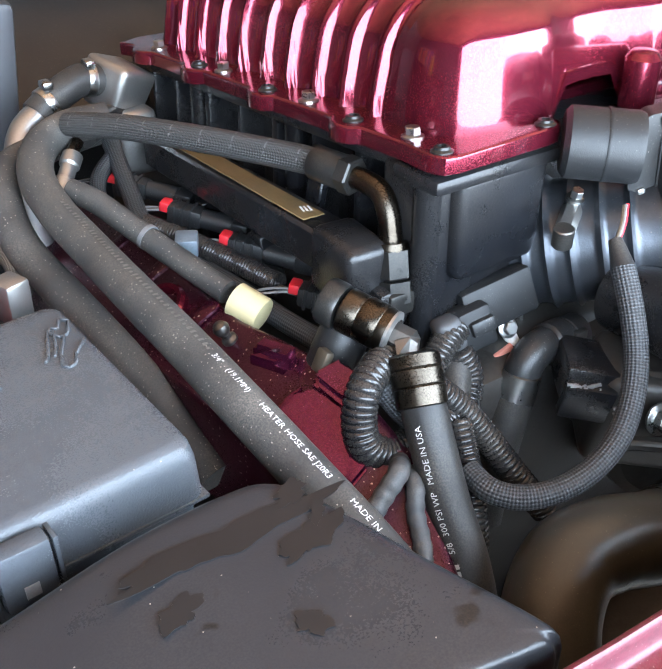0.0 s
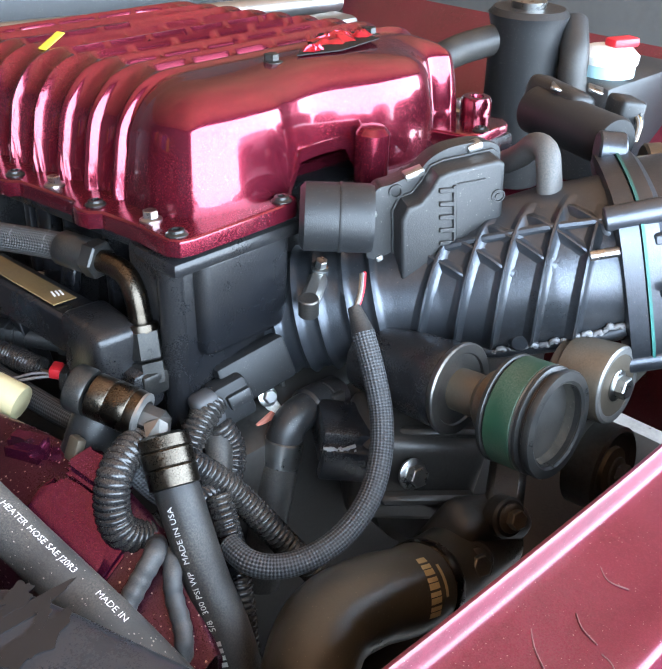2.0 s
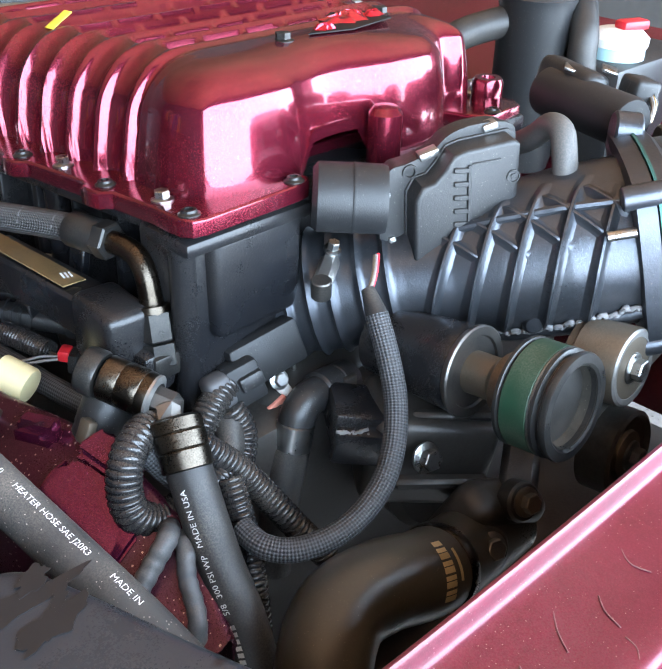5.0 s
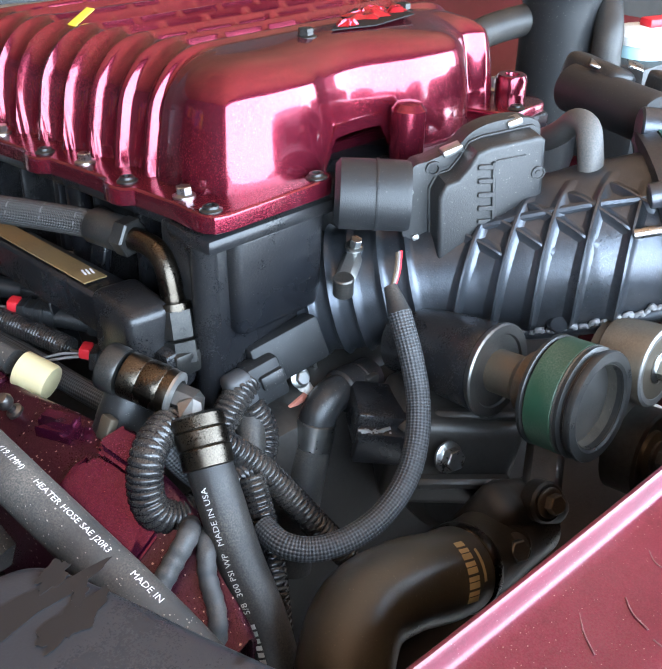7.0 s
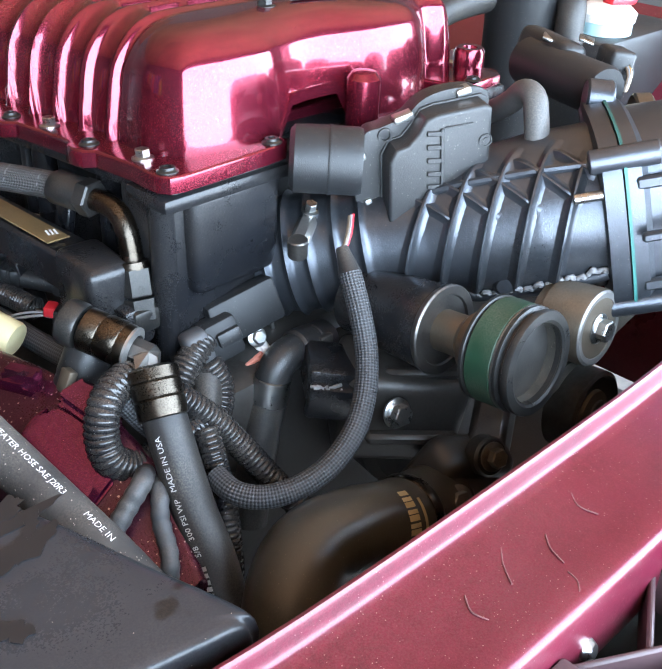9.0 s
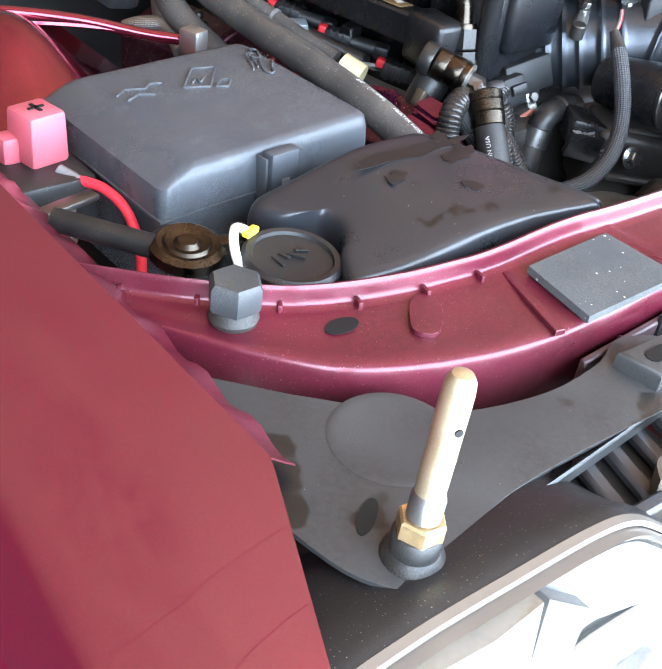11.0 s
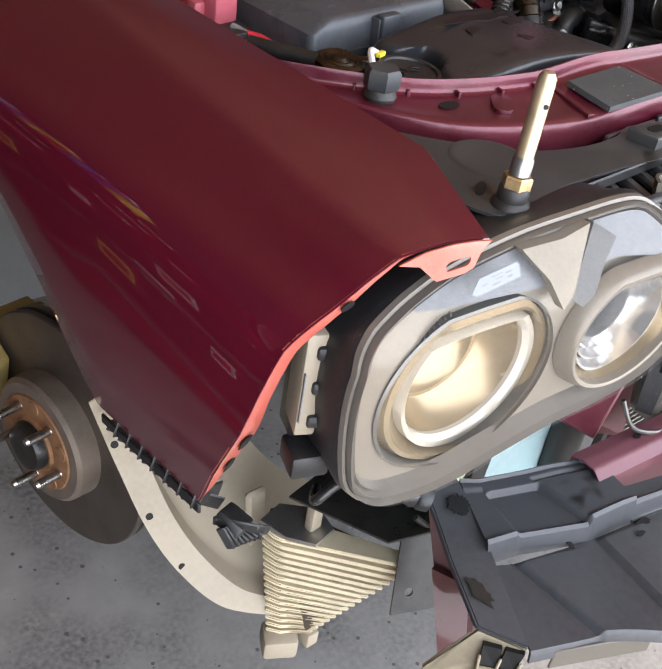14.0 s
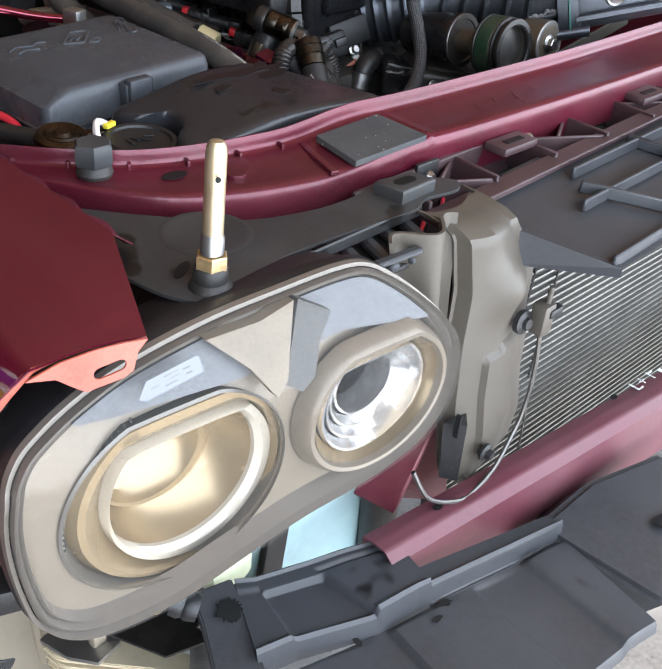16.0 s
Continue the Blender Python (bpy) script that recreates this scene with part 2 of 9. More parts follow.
M_ROTOR = mat("rotor_iron", (0.13, 0.115, 0.10), 0.42, 0.8, 0, var=0.3, scale=30, bump=0.1, dust=0.4, dustcol=(0.24, 0.15, 0.09))
M_RUST = mat("rusty_hub", (0.24, 0.12, 0.06), 0.7, 0.3, 0, var=0.5, scale=60, bump=0.4, bscale=500)
M_CONC = mat("garage_concrete", (0.172, 0.163, 0.154), 0.62, 0, var=0.5, scale=7.0, bump=0.25, bscale=60, dust=0.35, dustcol=(0.085, 0.080, 0.074), stains=3.2, stain_at=0.62, stain_dark=0.66, speck=55, speckcol=(0.075, 0.068, 0.06), specksize=0.24)
M_DRIVE = mat("driveway_concrete", (0.62, 0.55, 0.45), 0.8, 0, var=0.1, scale=2.0, bump=0.15, bscale=60)
M_WALL = mat("painted_block_wall", (0.13, 0.127, 0.122), 0.8, 0, var=0.1, scale=1.5, bump=0.2, bscale=40)
# wall tone lowered for the unseen west side, so the fender mirrors less light
M_DIMWALL = mat("dimmed_wall", (0.085, 0.08, 0.078), 0.8, 0, var=0.3, scale=1.5, bump=0.2, bscale=40)
M_CEIL = mat("brown_ceiling_boards", (0.50, 0.28, 0.15), 0.75, 0, var=0.35, scale=1.2)
M_SMOKE = mat("bezel_satin_grey", (0.17, 0.15, 0.128), 0.35, 0.35, 0, var=0.12, scale=8)
M_CHROME = mat("lamp_chrome", (0.62, 0.61, 0.60), 0.18, 0.85, 0, var=0.04, scale=10)
# chrome with the driveway's warm bounce light mixed into its base colour
M_WARMTINT = mat("warm_tinted_reflector", (0.30, 0.225, 0.135), 0.25, 0.6, 0, var=0.06, scale=20)
M_GUIDE = mat("brightened_light_guide", (0.36, 0.32, 0.26), 0.3, 0, coat=0.5, var=0.03)


def clear_sheet(name, haze):
    """Thin clear plastic: see-through, with a thin gloss and a little milky haze."""
    m = mat(name, (0.85, 0.84, 0.82), 0.5, 0, var=0.1, scale=14)
    n, l = m.node_tree.nodes, m.node_tree.links
    tr, gl = n.new("ShaderNodeBsdfTransparent"), n.new("ShaderNodeBsdfGlossy")
    gl.inputs["Roughness"].default_value = 0.06
    m1, m2 = n.new("ShaderNodeMixShader"), n.new("ShaderNodeMixShader")
    m1.inputs[0].default_value, m2.inputs[0].default_value = haze, 0.004
    l.new(tr.outputs[0], m1.inputs[1]), l.new(n["Principled BSDF"].outputs[0], m1.inputs[2])
    l.new(m1.outputs[0], m2.inputs[1]), l.new(gl.outputs[0], m2.inputs[2])
    l.new(m2.outputs[0], n["Material Output"].inputs[0])
    return m


M_LENS = clear_sheet("clear_lamp_lens", 0.015)
M_LABEL = mat("silver_label", (0.15, 0.16, 0.18), 0.4, 0.2, var=0.05)
# ink black; thin plates of it also stand for the dark in holes
M_BLACKFILL = mat("black_fill_for_ink_and_holes", (0.012, 0.012, 0.012), 0.5)
M_BLACKFILL.node_tree.nodes["Principled BSDF"].inputs["Specular IOR Level"].default_value = 0.15
M_WHITEINK = mat("white_ink", (0.62, 0.62, 0.60), 0.6, dust=0.3)
M_WORNINK = mat("worn_ink", (0.13, 0.125, 0.115), 0.65, dust=0.4)
M_GOLDINK = mat("gold_ink", (0.50, 0.40, 0.22), 0.6)
M_TANK = mat("milky_blue_tank", (0.42, 0.62, 0.66), 0.35, 0, var=0.12, scale=6, trans=0.15)
M_COND = mat("condenser_aluminium", (0.20, 0.195, 0.18), 0.45, 0.7, 0, var=0.2, scale=10, dust=0.3)
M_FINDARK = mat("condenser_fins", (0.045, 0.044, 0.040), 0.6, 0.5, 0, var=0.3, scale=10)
M_POST = mat("grey_shroud_plastic", (0.072, 0.062, 0.050), 0.42, 0, var=0.12, scale=8, dust=0.15, dustcol=(0.25, 0.22, 0.18))
M_YELLOW = mat("yellow_mark", (0.75, 0.60, 0.05), 0.5)
M_WHITE = mat("white_plastic", (0.72, 0.71, 0.68), 0.4, 0, dust=0.25)
M_GLOVE = mat("grey_white_panel", (0.065, 0.065, 0.063), 0.6, 0, var=0.15, scale=3, dust=0.3)
M_BRAID = braid_mat("black_woven_sleeve", (0.005, 0.005, 0.006), (0.065, 0.067, 0.071), 10, 0.0046)
M_BRAIDLINE = braid_mat("nylon_braided_line", (0.008, 0.008, 0.009), (0.055, 0.053, 0.05), 15, 0.0030, rough=0.45, bump=0.8)
M_STEELBRAID = braid_mat("steel_braid", (0.12, 0.12, 0.11), (0.55, 0.54, 0.5), 12, 0.004, rough=0.35, metal=0.9)

# ---- mesh helpers ----


def part(name, bm, material, parent=None, label="", smooth=True):
    """One mesh object from a bmesh in world coordinates, under a thing or a part."""
    me = bpy.data.meshes.new(name)
    bmesh.ops.recalc_face_normals(bm, faces=bm.faces)
    bm.to_mesh(me)
    bm.free()
    me.materials.append(material)
    if smooth:
        me.set_sharp_from_angle(angle=radians(38))
        for p in me.polygons:
            p.use_smooth = True
    ob = new(name, me)
    if parent is not None:
        ob.parent = parent
        if parent.type == "EMPTY":
            ob.matrix_parent_inverse = Matrix.Translation(-parent.location)
    return tagged(ob, label)


def thing(name, at, label, category, group="", kind=""):
    ob = new(name)
    ob.location, ob.empty_display_size = at, 0.02
    return tagged(ob, label, category, group, kind)


def solo(name, bm, material, label, category, group="", kind="", smooth=True):
    return tagged(part(name, bm, material, None, "", smooth), label, category, group, kind)


def frame_z(p, d):
    """A matrix at p whose z axis points along d."""
    return Matrix.Translation(p) @ Vector(d).to_track_quat("Z", "Y").to_matrix().to_4x4()


def rbox(c, s, r=0.003, rot=(0, 0, 0), seg=2, taper=1.0):
    bm = bmesh.new()
    bmesh.ops.create_cube(bm, size=1.0)
    for v in bm.verts:
        k = taper if v.co.z < 0 else 1.0
        v.co = Vector((v.co.x * s[0] * k, v.co.y * s[1] * k, v.co.z * s[2]))
    if r > 0:
        bmesh.ops.bevel(bm, geom=bm.edges[:], offset=r, segments=seg, profile=0.5, affect="EDGES", clamp_overlap=True)
    bm.transform(pose(*c, *rot))
    return bm


def join(*bms):
    out = bmesh.new()
    for b in bms:
        me = bpy.data.meshes.new("tmp")
        b.to_mesh(me)
        b.free()
        out.from_mesh(me)
        bpy.data.meshes.remove(me)
    return out


def spline(pts, n, closed=False):
    """Catmull-Rom through the points."""
    P = [np.array(p, float) for p in pts]
    m = len(P)
    out = []
    spans = m if closed else m - 1
    for k in range(n if closed else n + 1):
        u = k / n * spans
        i = min(int(u), spans - 1)
        f = u - i
        if closed:
            a, b, c, d = P[(i - 1) % m], P[i], P[(i + 1) % m], P[(i + 2) % m]
        else:
            a, b, c, d = P[max(i - 1, 0)], P[i], P[min(i + 1, m - 1)], P[min(i + 2, m - 1)]
        out.append(0.5 * ((2 * b) + (c - a) * f + (2 * a - 5 * b + 4 * c - d) * f * f + (3 * b - a - 3 * c + d) * f ** 3))
    return out


class Path:
    """A smooth centre line with frames, by length."""

    def __init__(self, pts, n=160, up=(0, 0, 1)):
        raw = np.array(spline(pts, n * 3))
        seg = np.linalg.norm(np.diff(raw, axis=0), axis=1)
        s = np.r_[0, np.cumsum(seg)]
        self.length = s[-1]
        self.s = np.linspace(0, self.length, n + 1)
        self.p = np.stack([np.interp(self.s, s, raw[:, i]) for i in range(3)], 1)
        t = np.gradient(self.p, axis=0)
        self.t = t / np.linalg.norm(t, axis=1)[:, None]
        self.a = []
        a = np.cross(self.t[0], up)
        if np.linalg.norm(a) < 1e-3:
            a = np.cross(self.t[0], (1, 0, 0))
        for k in range(n + 1):
            a = a - self.t[k] * np.dot(a, self.t[k])
            a = a / np.linalg.norm(a)
            self.a.append(a)
        self.a = np.array(self.a)
        self.b = np.cross(self.t, self.a)

    def at(self, s, ang, r):
        k = np.clip(s / self.length * (len(self.s) - 1), 0, len(self.s) - 1.001)
        i = int(k)
        f = k - i
        mixd = lambda A: A[i] * (1 - f) + A[i + 1] * f  # noqa: E731
        return mixd(self.p) + r * (math.cos(ang) * mixd(self.a) + math.sin(ang) * mixd(self.b))


def sweep(pts, radius, n=120, segs=20, mod=None, caps=True, up=(0, 0, 1), path=None):
    """A hose along the points; mod(s, length) scales the radius by length. Carries u (turns) and v (metres)."""
    path = path or Path(pts, n, up)
    bm = bmesh.new()
    uv = bm.loops.layers.uv.new("UVMap")
    rings = []
    for k, s in enumerate(path.s):
        r = radius * (mod(s, path.length) if mod else 1.0)
        rings.append([bm.verts.new(path.p[k] + r * (math.cos(a) * path.a[k] + math.sin(a) * path.b[k])) for a in np.linspace(0, 2 * math.pi, segs, endpoint=False)])
    for k in range(len(rings) - 1):
        for j in range(segs):
            f = bm.faces.new((rings[k][j], rings[k][(j + 1) % segs], rings[k + 1][(j + 1) % segs], rings[k + 1][j]))
            for lp, (uu, vv) in zip(f.loops, ((j / segs, path.s[k]), ((j + 1) / segs, path.s[k]), ((j + 1) / segs, path.s[k + 1]), (j / segs, path.s[k + 1]))):
                lp[uv].uv = (uu, vv)
    if caps:
        bm.faces.new(rings[0][::-1])
        bm.faces.new(rings[-1])
    return bm


def corrugated(pitch=0.0042, depth=0.07):
    return lambda s, length: 1.0 + depth * math.copysign(abs(math.sin(math.pi * s / pitch)) ** 0.6, 1) - depth * 0.5


def lathe(profile, p, d, segs=32, caps=True):
    """Turned piece: (radius, height) pairs along the axis d from p."""
    bm = bmesh.new()
    rings = []
    for r, h in profile:
        rings.append([bm.verts.new((r * math.cos(a), r * math.sin(a), h)) for a in np.linspace(0, 2 * math.pi, segs, endpoint=False)])
    for k in range(len(rings) - 1):
        for j in range(segs):
            bm.faces.new((rings[k][j], rings[k][(j + 1) % segs], rings[k + 1][(j + 1) % segs], rings[k + 1][j]))
    if caps:
        bm.faces.new(rings[0][::-1])
        bm.faces.new(rings[-1])
    bm.transform(frame_z(p, d))
    return bm


def tube(p0, p1, r, segs=28, bev=0.12):
    h = (Vector(p1) - Vector(p0)).length
    e = min(r * bev, h * 0.3)
    return lathe([(r - e, 0), (r, e), (r, h - e), (r - e, h)], p0, Vector(p1) - Vector(p0), segs)


def hexa(p, d, r, h, bev=0.1):
    e = r * bev
    return lathe([(r, 0), (r, h - e), (r - e, h)], p, d, 6)


def bolt(name, p, d, r, h, material, parent=None, washer=1.45, socket=False, label=""):
    head = lathe([(r, h * 0.25), (r, h * 0.92), (r * 0.88, h)], p, d, 6)
    wash = lathe([(r * washer, 0), (r * washer, h * 0.18), (r * 1.05, h * 0.32)], p, d, 24)
    bm = join(wash, head)
    if socket:
        bm.free()
        bm = lathe([(r * washer, 0), (r * washer, h * 0.2), (r * 1.1, h * 0.45), (r * 1.0, h * 0.8), (r * 0.6, h * 0.85), (r * 0.55, h * 0.4), (r * 0.1, h * 0.4)], p, d, 24)
    return part(name, bm, material, parent, label)


def ring_loft(rings, cap0=False, cap1=False):
    bm = bmesh.new()
    R = [[bm.verts.new(p) for p in ring] for ring in rings]
    n = len(R[0])
    for k in range(len(R) - 1):
        for j in range(n):
            bm.faces.new((R[k][j], R[k][(j + 1) % n], R[k + 1][(j + 1) % n], R[k + 1][j]))
    if cap0:
        bm.faces.new(R[0][::-1])
    if cap1:
        bm.faces.new(R[-1])
    return bm


def grid(fn, nu, nv, thick=0.0):
    """Sheet from fn(u, v) -> point; thickness inward along the normal."""
    bm = bmesh.new()
    V = [[bm.verts.new(fn(i / nu, j / nv)) for j in range(nv + 1)] for i in range(nu + 1)]
    for i in range(nu):
        for j in range(nv):
            bm.faces.new((V[i][j], V[i + 1][j], V[i + 1][j + 1], V[i][j + 1]))
    if thick:
        bmesh.ops.recalc_face_normals(bm, faces=bm.faces)
        bmesh.ops.solidify(bm, geom=bm.faces[:], thickness=thick)
    return bm


def plate(outline, thick, m=None, holes=(), bev=0.0):
    """A flat plate with holes, drawn in x and y, grown upward by thick, then moved by m."""
    bm = bmesh.new()
    edges = []
    for loop in (outline, *holes):
        vs = [bm.verts.new((x, y, 0)) for x, y in loop]
        edges += [bm.edges.new((vs[i], vs[(i + 1) % len(vs)])) for i in range(len(vs))]
    bmesh.ops.triangle_fill(bm, edges=edges, use_beauty=True)
    faces = bm.faces[:]
    bmesh.ops.recalc_face_normals(bm, faces=faces)
    if faces and faces[0].normal.z < 0:
        bmesh.ops.reverse_faces(bm, faces=faces)
    ext = bmesh.ops.extrude_face_region(bm, geom=faces)
    top = [v for v in ext["geom"] if isinstance(v, bmesh.types.BMVert)]
    for v in top:
        v.co.z += thick
    if bev:
        rim = [e for e in bm.edges if all(v in top for v in e.verts) and len(e.link_faces) == 2 and abs(e.link_faces[0].normal.z - e.link_faces[1].normal.z) > 0.5]
        bmesh.ops.recalc_face_normals(bm, faces=bm.faces)
        tops = set(top)
        rim = [e for e in bm.edges if e.verts[0] in tops and e.verts[1] in tops and len(e.link_faces) == 2 and e.calc_face_angle(0) > 1.0]
        bmesh.ops.bevel(bm, geom=rim, offset=bev, segments=3, profile=0.6, affect="EDGES", clamp_overlap=True)
    if m is not None:
        bm.transform(m)
    return bm


def prism(outline, z0, z1, bev=0.004):
    return plate(outline, z1 - z0, Matrix.Translation((0, 0, z0)), bev=bev)


def oval(cx, cy, a, b, n=20, turn=0.0):
    c, s = math.cos(turn), math.sin(turn)
    return [(cx + a * math.cos(t) * c - b * math.sin(t) * s, cy + a * math.cos(t) * s + b * math.sin(t) * c) for t in np.linspace(0, 2 * math.pi, n, endpoint=False)]


def stadium(cx, cy, a, b, n=8, turn=0.0):
    pts = [(a - b + b * math.cos(t), b * math.sin(t)) for t in np.linspace(-math.pi / 2, math.pi / 2, n)]
    pts += [(-a + b - b * math.cos(t), -b * math.sin(t)) for t in np.linspace(-math.pi / 2, math.pi / 2, n)]
    c, s = math.cos(turn), math.sin(turn)
    return [(cx + x * c - y * s, cy + x * s + y * c) for x, y in pts]


def letters(text, size):
    """The built-in font's outlines as a flat bmesh, left to right from x = 0."""
    cu = bpy.data.curves.new("letters", "FONT")
    cu.body, cu.size, cu.resolution_u = text, size, 2
    ob = new("letters", cu)
    bpy.context.view_layer.update()
    me = bpy.data.meshes.new_from_object(ob.evaluated_get(bpy.context.evaluated_depsgraph_get()))
    bpy.data.objects.remove(ob)
    bpy.data.curves.remove(cu)
    bm = bmesh.new()
    bm.from_mesh(me)
    bpy.data.meshes.remove(me)
    return bm


def wrap(bm, path, r, s0, ang, flip=1, mirror=1):
    """Bends flat letters round a hose, from length s0 on at the angle ang."""
    bmesh.ops.subdivide_edges(bm, edges=[e for e in bm.edges if e.calc_length() > 0.004], cuts=1)
    for v in bm.verts:
        v.co = Vector(path.at(s0 + flip * v.co.x, ang + mirror * v.co.y / r, r + 0.0005))
    return bm


def bar(a, b, w, h, r=0.0015):
    a, b = Vector(a), Vector(b)
    d = b - a
    bm = bmesh.new()
    bmesh.ops.create_cube(bm, size=1.0)
    for v in bm.verts:
        v.co = Vector((v.co.x * d.length, v.co.y * w, v.co.z * h))
    if r:
        bmesh.ops.bevel(bm, geom=bm.edges[:], offset=r, segments=1, affect="EDGES")
    bm.transform(Matrix.Translation((a + b) / 2) @ d.to_track_quat("X", "Z").to_matrix().to_4x4())
    return bm



# ---- the garage ----
DOOR_Y = -0.78
mid_y, len_y = (DOOR_Y + 6.0) / 2, 6.0 - DOOR_Y
solo("floor", rbox((0.6, mid_y, -0.05), (9.2, len_y, 0.1), 0), M_CONC, "stained grey concrete garage floor", "floor", kind="structure", smooth=False)
solo("ground", rbox((0.6, DOOR_Y - 100.01, -0.06), (400, 200, 0.1), 0), M_DRIVE, "sunlit pale concrete driveway outside", "ground", kind="structure", smooth=False)
solo("wall_west", rbox((-3.6, mid_y, 1.5), (0.2, len_y, 3.0), 0), M_DIMWALL, "unseen block garage wall, darkened to dim its reflection", "wall", kind="structure", smooth=False)
solo("wall_east", rbox((4.8, mid_y, 1.5), (0.2, len_y, 3.0), 0), M_WALL, "painted block garage wall", "wall", kind="structure", smooth=False)
solo("wall_north", rbox((0.6, 5.9, 1.5), (8.2, 0.2, 3.0), 0), M_WALL, "painted block garage wall", "wall", kind="structure", smooth=False)
bm = bmesh.new()
for k in range(24):
    m = bmesh.ops.create_cube(bm, size=1.0, matrix=Matrix.Translation((0.6, DOOR_Y + 0.145 + 0.29 * k, 3.06)) @ Matrix.Diagonal((8.6, 0.284, 0.12, 1)))
bmesh.ops.create_cube(bm, size=1.0, matrix=Matrix.Translation((0.6, mid_y, 3.10)) @ Matrix.Diagonal((8.6, len_y, 0.05, 1)))
solo("ceiling", bm, M_CEIL, "brown boarded garage ceiling", "ceiling", kind="structure", smooth=False)
solo("wall_lintel", rbox((0.6, DOOR_Y - 0.1, 2.73), (8.2, 0.2, 0.54), 0), M_WALL, "wall above the open garage door", "wall", kind="structure", smooth=False)
for x in (-3.05, 4.25):
    solo("wall_door_side", rbox((x, DOOR_Y - 0.1, 1.23), (0.9, 0.2, 2.46), 0), M_WALL, "wall beside the open garage door", "wall", kind="structure", smooth=False)

chest = thing("tool_chest", (-1.95, 1.9, 0.0), "wide dark red steel tool chest covered with stickers", "tool chest")
part("body", rbox((-1.95, 1.9, 0.60), (0.56, 2.0, 1.10), 0.02), mat("chest_red", (0.07, 0.008, 0.008), 0.35, var=0.1), chest)
for k in range(6):
    front = part("drawer_front", rbox((-1.664, 1.9, 0.145 + 0.178 * k), (0.012, 1.94, 0.160), 0.004), mat("drawer_red", (0.10 if k % 3 else 0.22, 0.012, 0.012), 0.3), chest)
    part("drawer_pull", rbox((-1.652, 1.9, 0.212 + 0.178 * k), (0.014, 1.90, 0.018), 0.004), M_ALU, front)
STK = (("white", (0.60, 0.58, 0.55)), ("red", (0.55, 0.03, 0.04)), ("yellow", (0.65, 0.50, 0.05)), ("violet", (0.16, 0.05, 0.34)))
STM = [mat(n + "_sticker", c, 0.4, var=0.03) for n, c in STK]
for y, z, w, h, k in ((1.25, 0.48, 0.15, 0.055, 0), (1.36, 0.39, 0.16, 0.04, 0), (1.16, 0.70, 0.10, 0.05, 1), (1.42, 0.72, 0.13, 0.06, 0), (1.62, 0.52, 0.10, 0.08, 1), (1.55, 0.31, 0.16, 0.05, 2), (1.80, 0.72, 0.20, 0.06, 0), (1.95, 0.50, 0.10, 0.07, 2), (2.15, 0.70, 0.14, 0.08, 3), (1.10, 0.33, 0.09, 0.04, 0), (2.30, 0.52, 0.18, 0.05, 0), (1.30, 0.88, 0.16, 0.05, 1), (1.70, 0.90, 0.12, 0.06, 0), (1.22, 1.04, 0.12, 0.05, 0)):
    st = part("sticker", rbox((-1.6565, y, z), (0.003, w, h), 0), STM[k], chest, STK[k][0] + " sticker")
    part("sticker_bar", rbox((-1.6545, y, z), (0.002, w * 0.75, h * 0.45), 0), STM[1 if k != 1 else 0], st)
for x, y in ((-2.15, 1.0), (-2.15, 2.8), (-1.75, 1.0), (-1.75, 2.8)):
    part("foot", rbox((x, y, 0.025), (0.06, 0.06, 0.05), 0.005), M_PLASTIC, chest)
BOT = ((0.60, 0.45, 0.03), (0.10, 0.04, 0.30), (0.05, 0.12, 0.45), (0.55, 0.04, 0.03), (0.62, 0.50, 0.05), (0.16, 0.05, 0.35), (0.60, 0.58, 0.54), (0.05, 0.10, 0.40), (0.58, 0.42, 0.03), (0.50, 0.03, 0.04), (0.05, 0.05, 0.05), (0.62, 0.50, 0.05), (0.55, 0.04, 0.03), (0.10, 0.04, 0.30))
for k, c in enumerate(BOT):
    by, h = 1.50 + 0.098 * k, 0.22 + 0.04 * ((k * 5) % 3)
    bt = thing("fluid_bottle", (-1.76, by, 1.15), "plastic fluid bottle standing on the tool chest", "bottle", "bottles on the chest")
    bot = part("bottle", rbox((-1.76, by, 1.15 + h / 2), (0.09, 0.082, h), 0.016, taper=0.9), mat("bottle_plastic", c, 0.35, var=0.05), bt)
    part("neck", tube((-1.76, by, 1.14 + h), (-1.76, by, 1.185 + h), 0.020), M_WHITE, bot, "screw cap")

# ---- radiator core support ----
INNER = [(0.60, 0.468), (0.30, 0.460), (0.03, 0.453), (-0.10, 0.452), (-0.345, 0.459), (-0.46, 0.472), (-0.52, 0.480), (-0.58, 0.489), (-0.645, 0.510), (-0.70, 0.548), (-0.745, 0.590), (-0.79, 0.635)]
OUTER = [(0.60, 0.385), (0.30, 0.378), (0.15, 0.373), (-0.12, 0.371), (-0.30, 0.375), (-0.39, 0.380), (-0.49, 0.388), (-0.575, 0.403), (-0.652, 0.435), (-0.70, 0.483), (-0.735, 0.532), (-0.775, 0.585)]
inn, out = [np.array(p) for p in spline([(*p, 0) for p in INNER], 66)], [np.array(p) for p in spline([(*p, 0) for p in OUTER], 66)]
core = thing("core_support", (-0.3, 0.43, 0.75), "dusty red painted radiator core support across the nose", "core support", kind="structure")


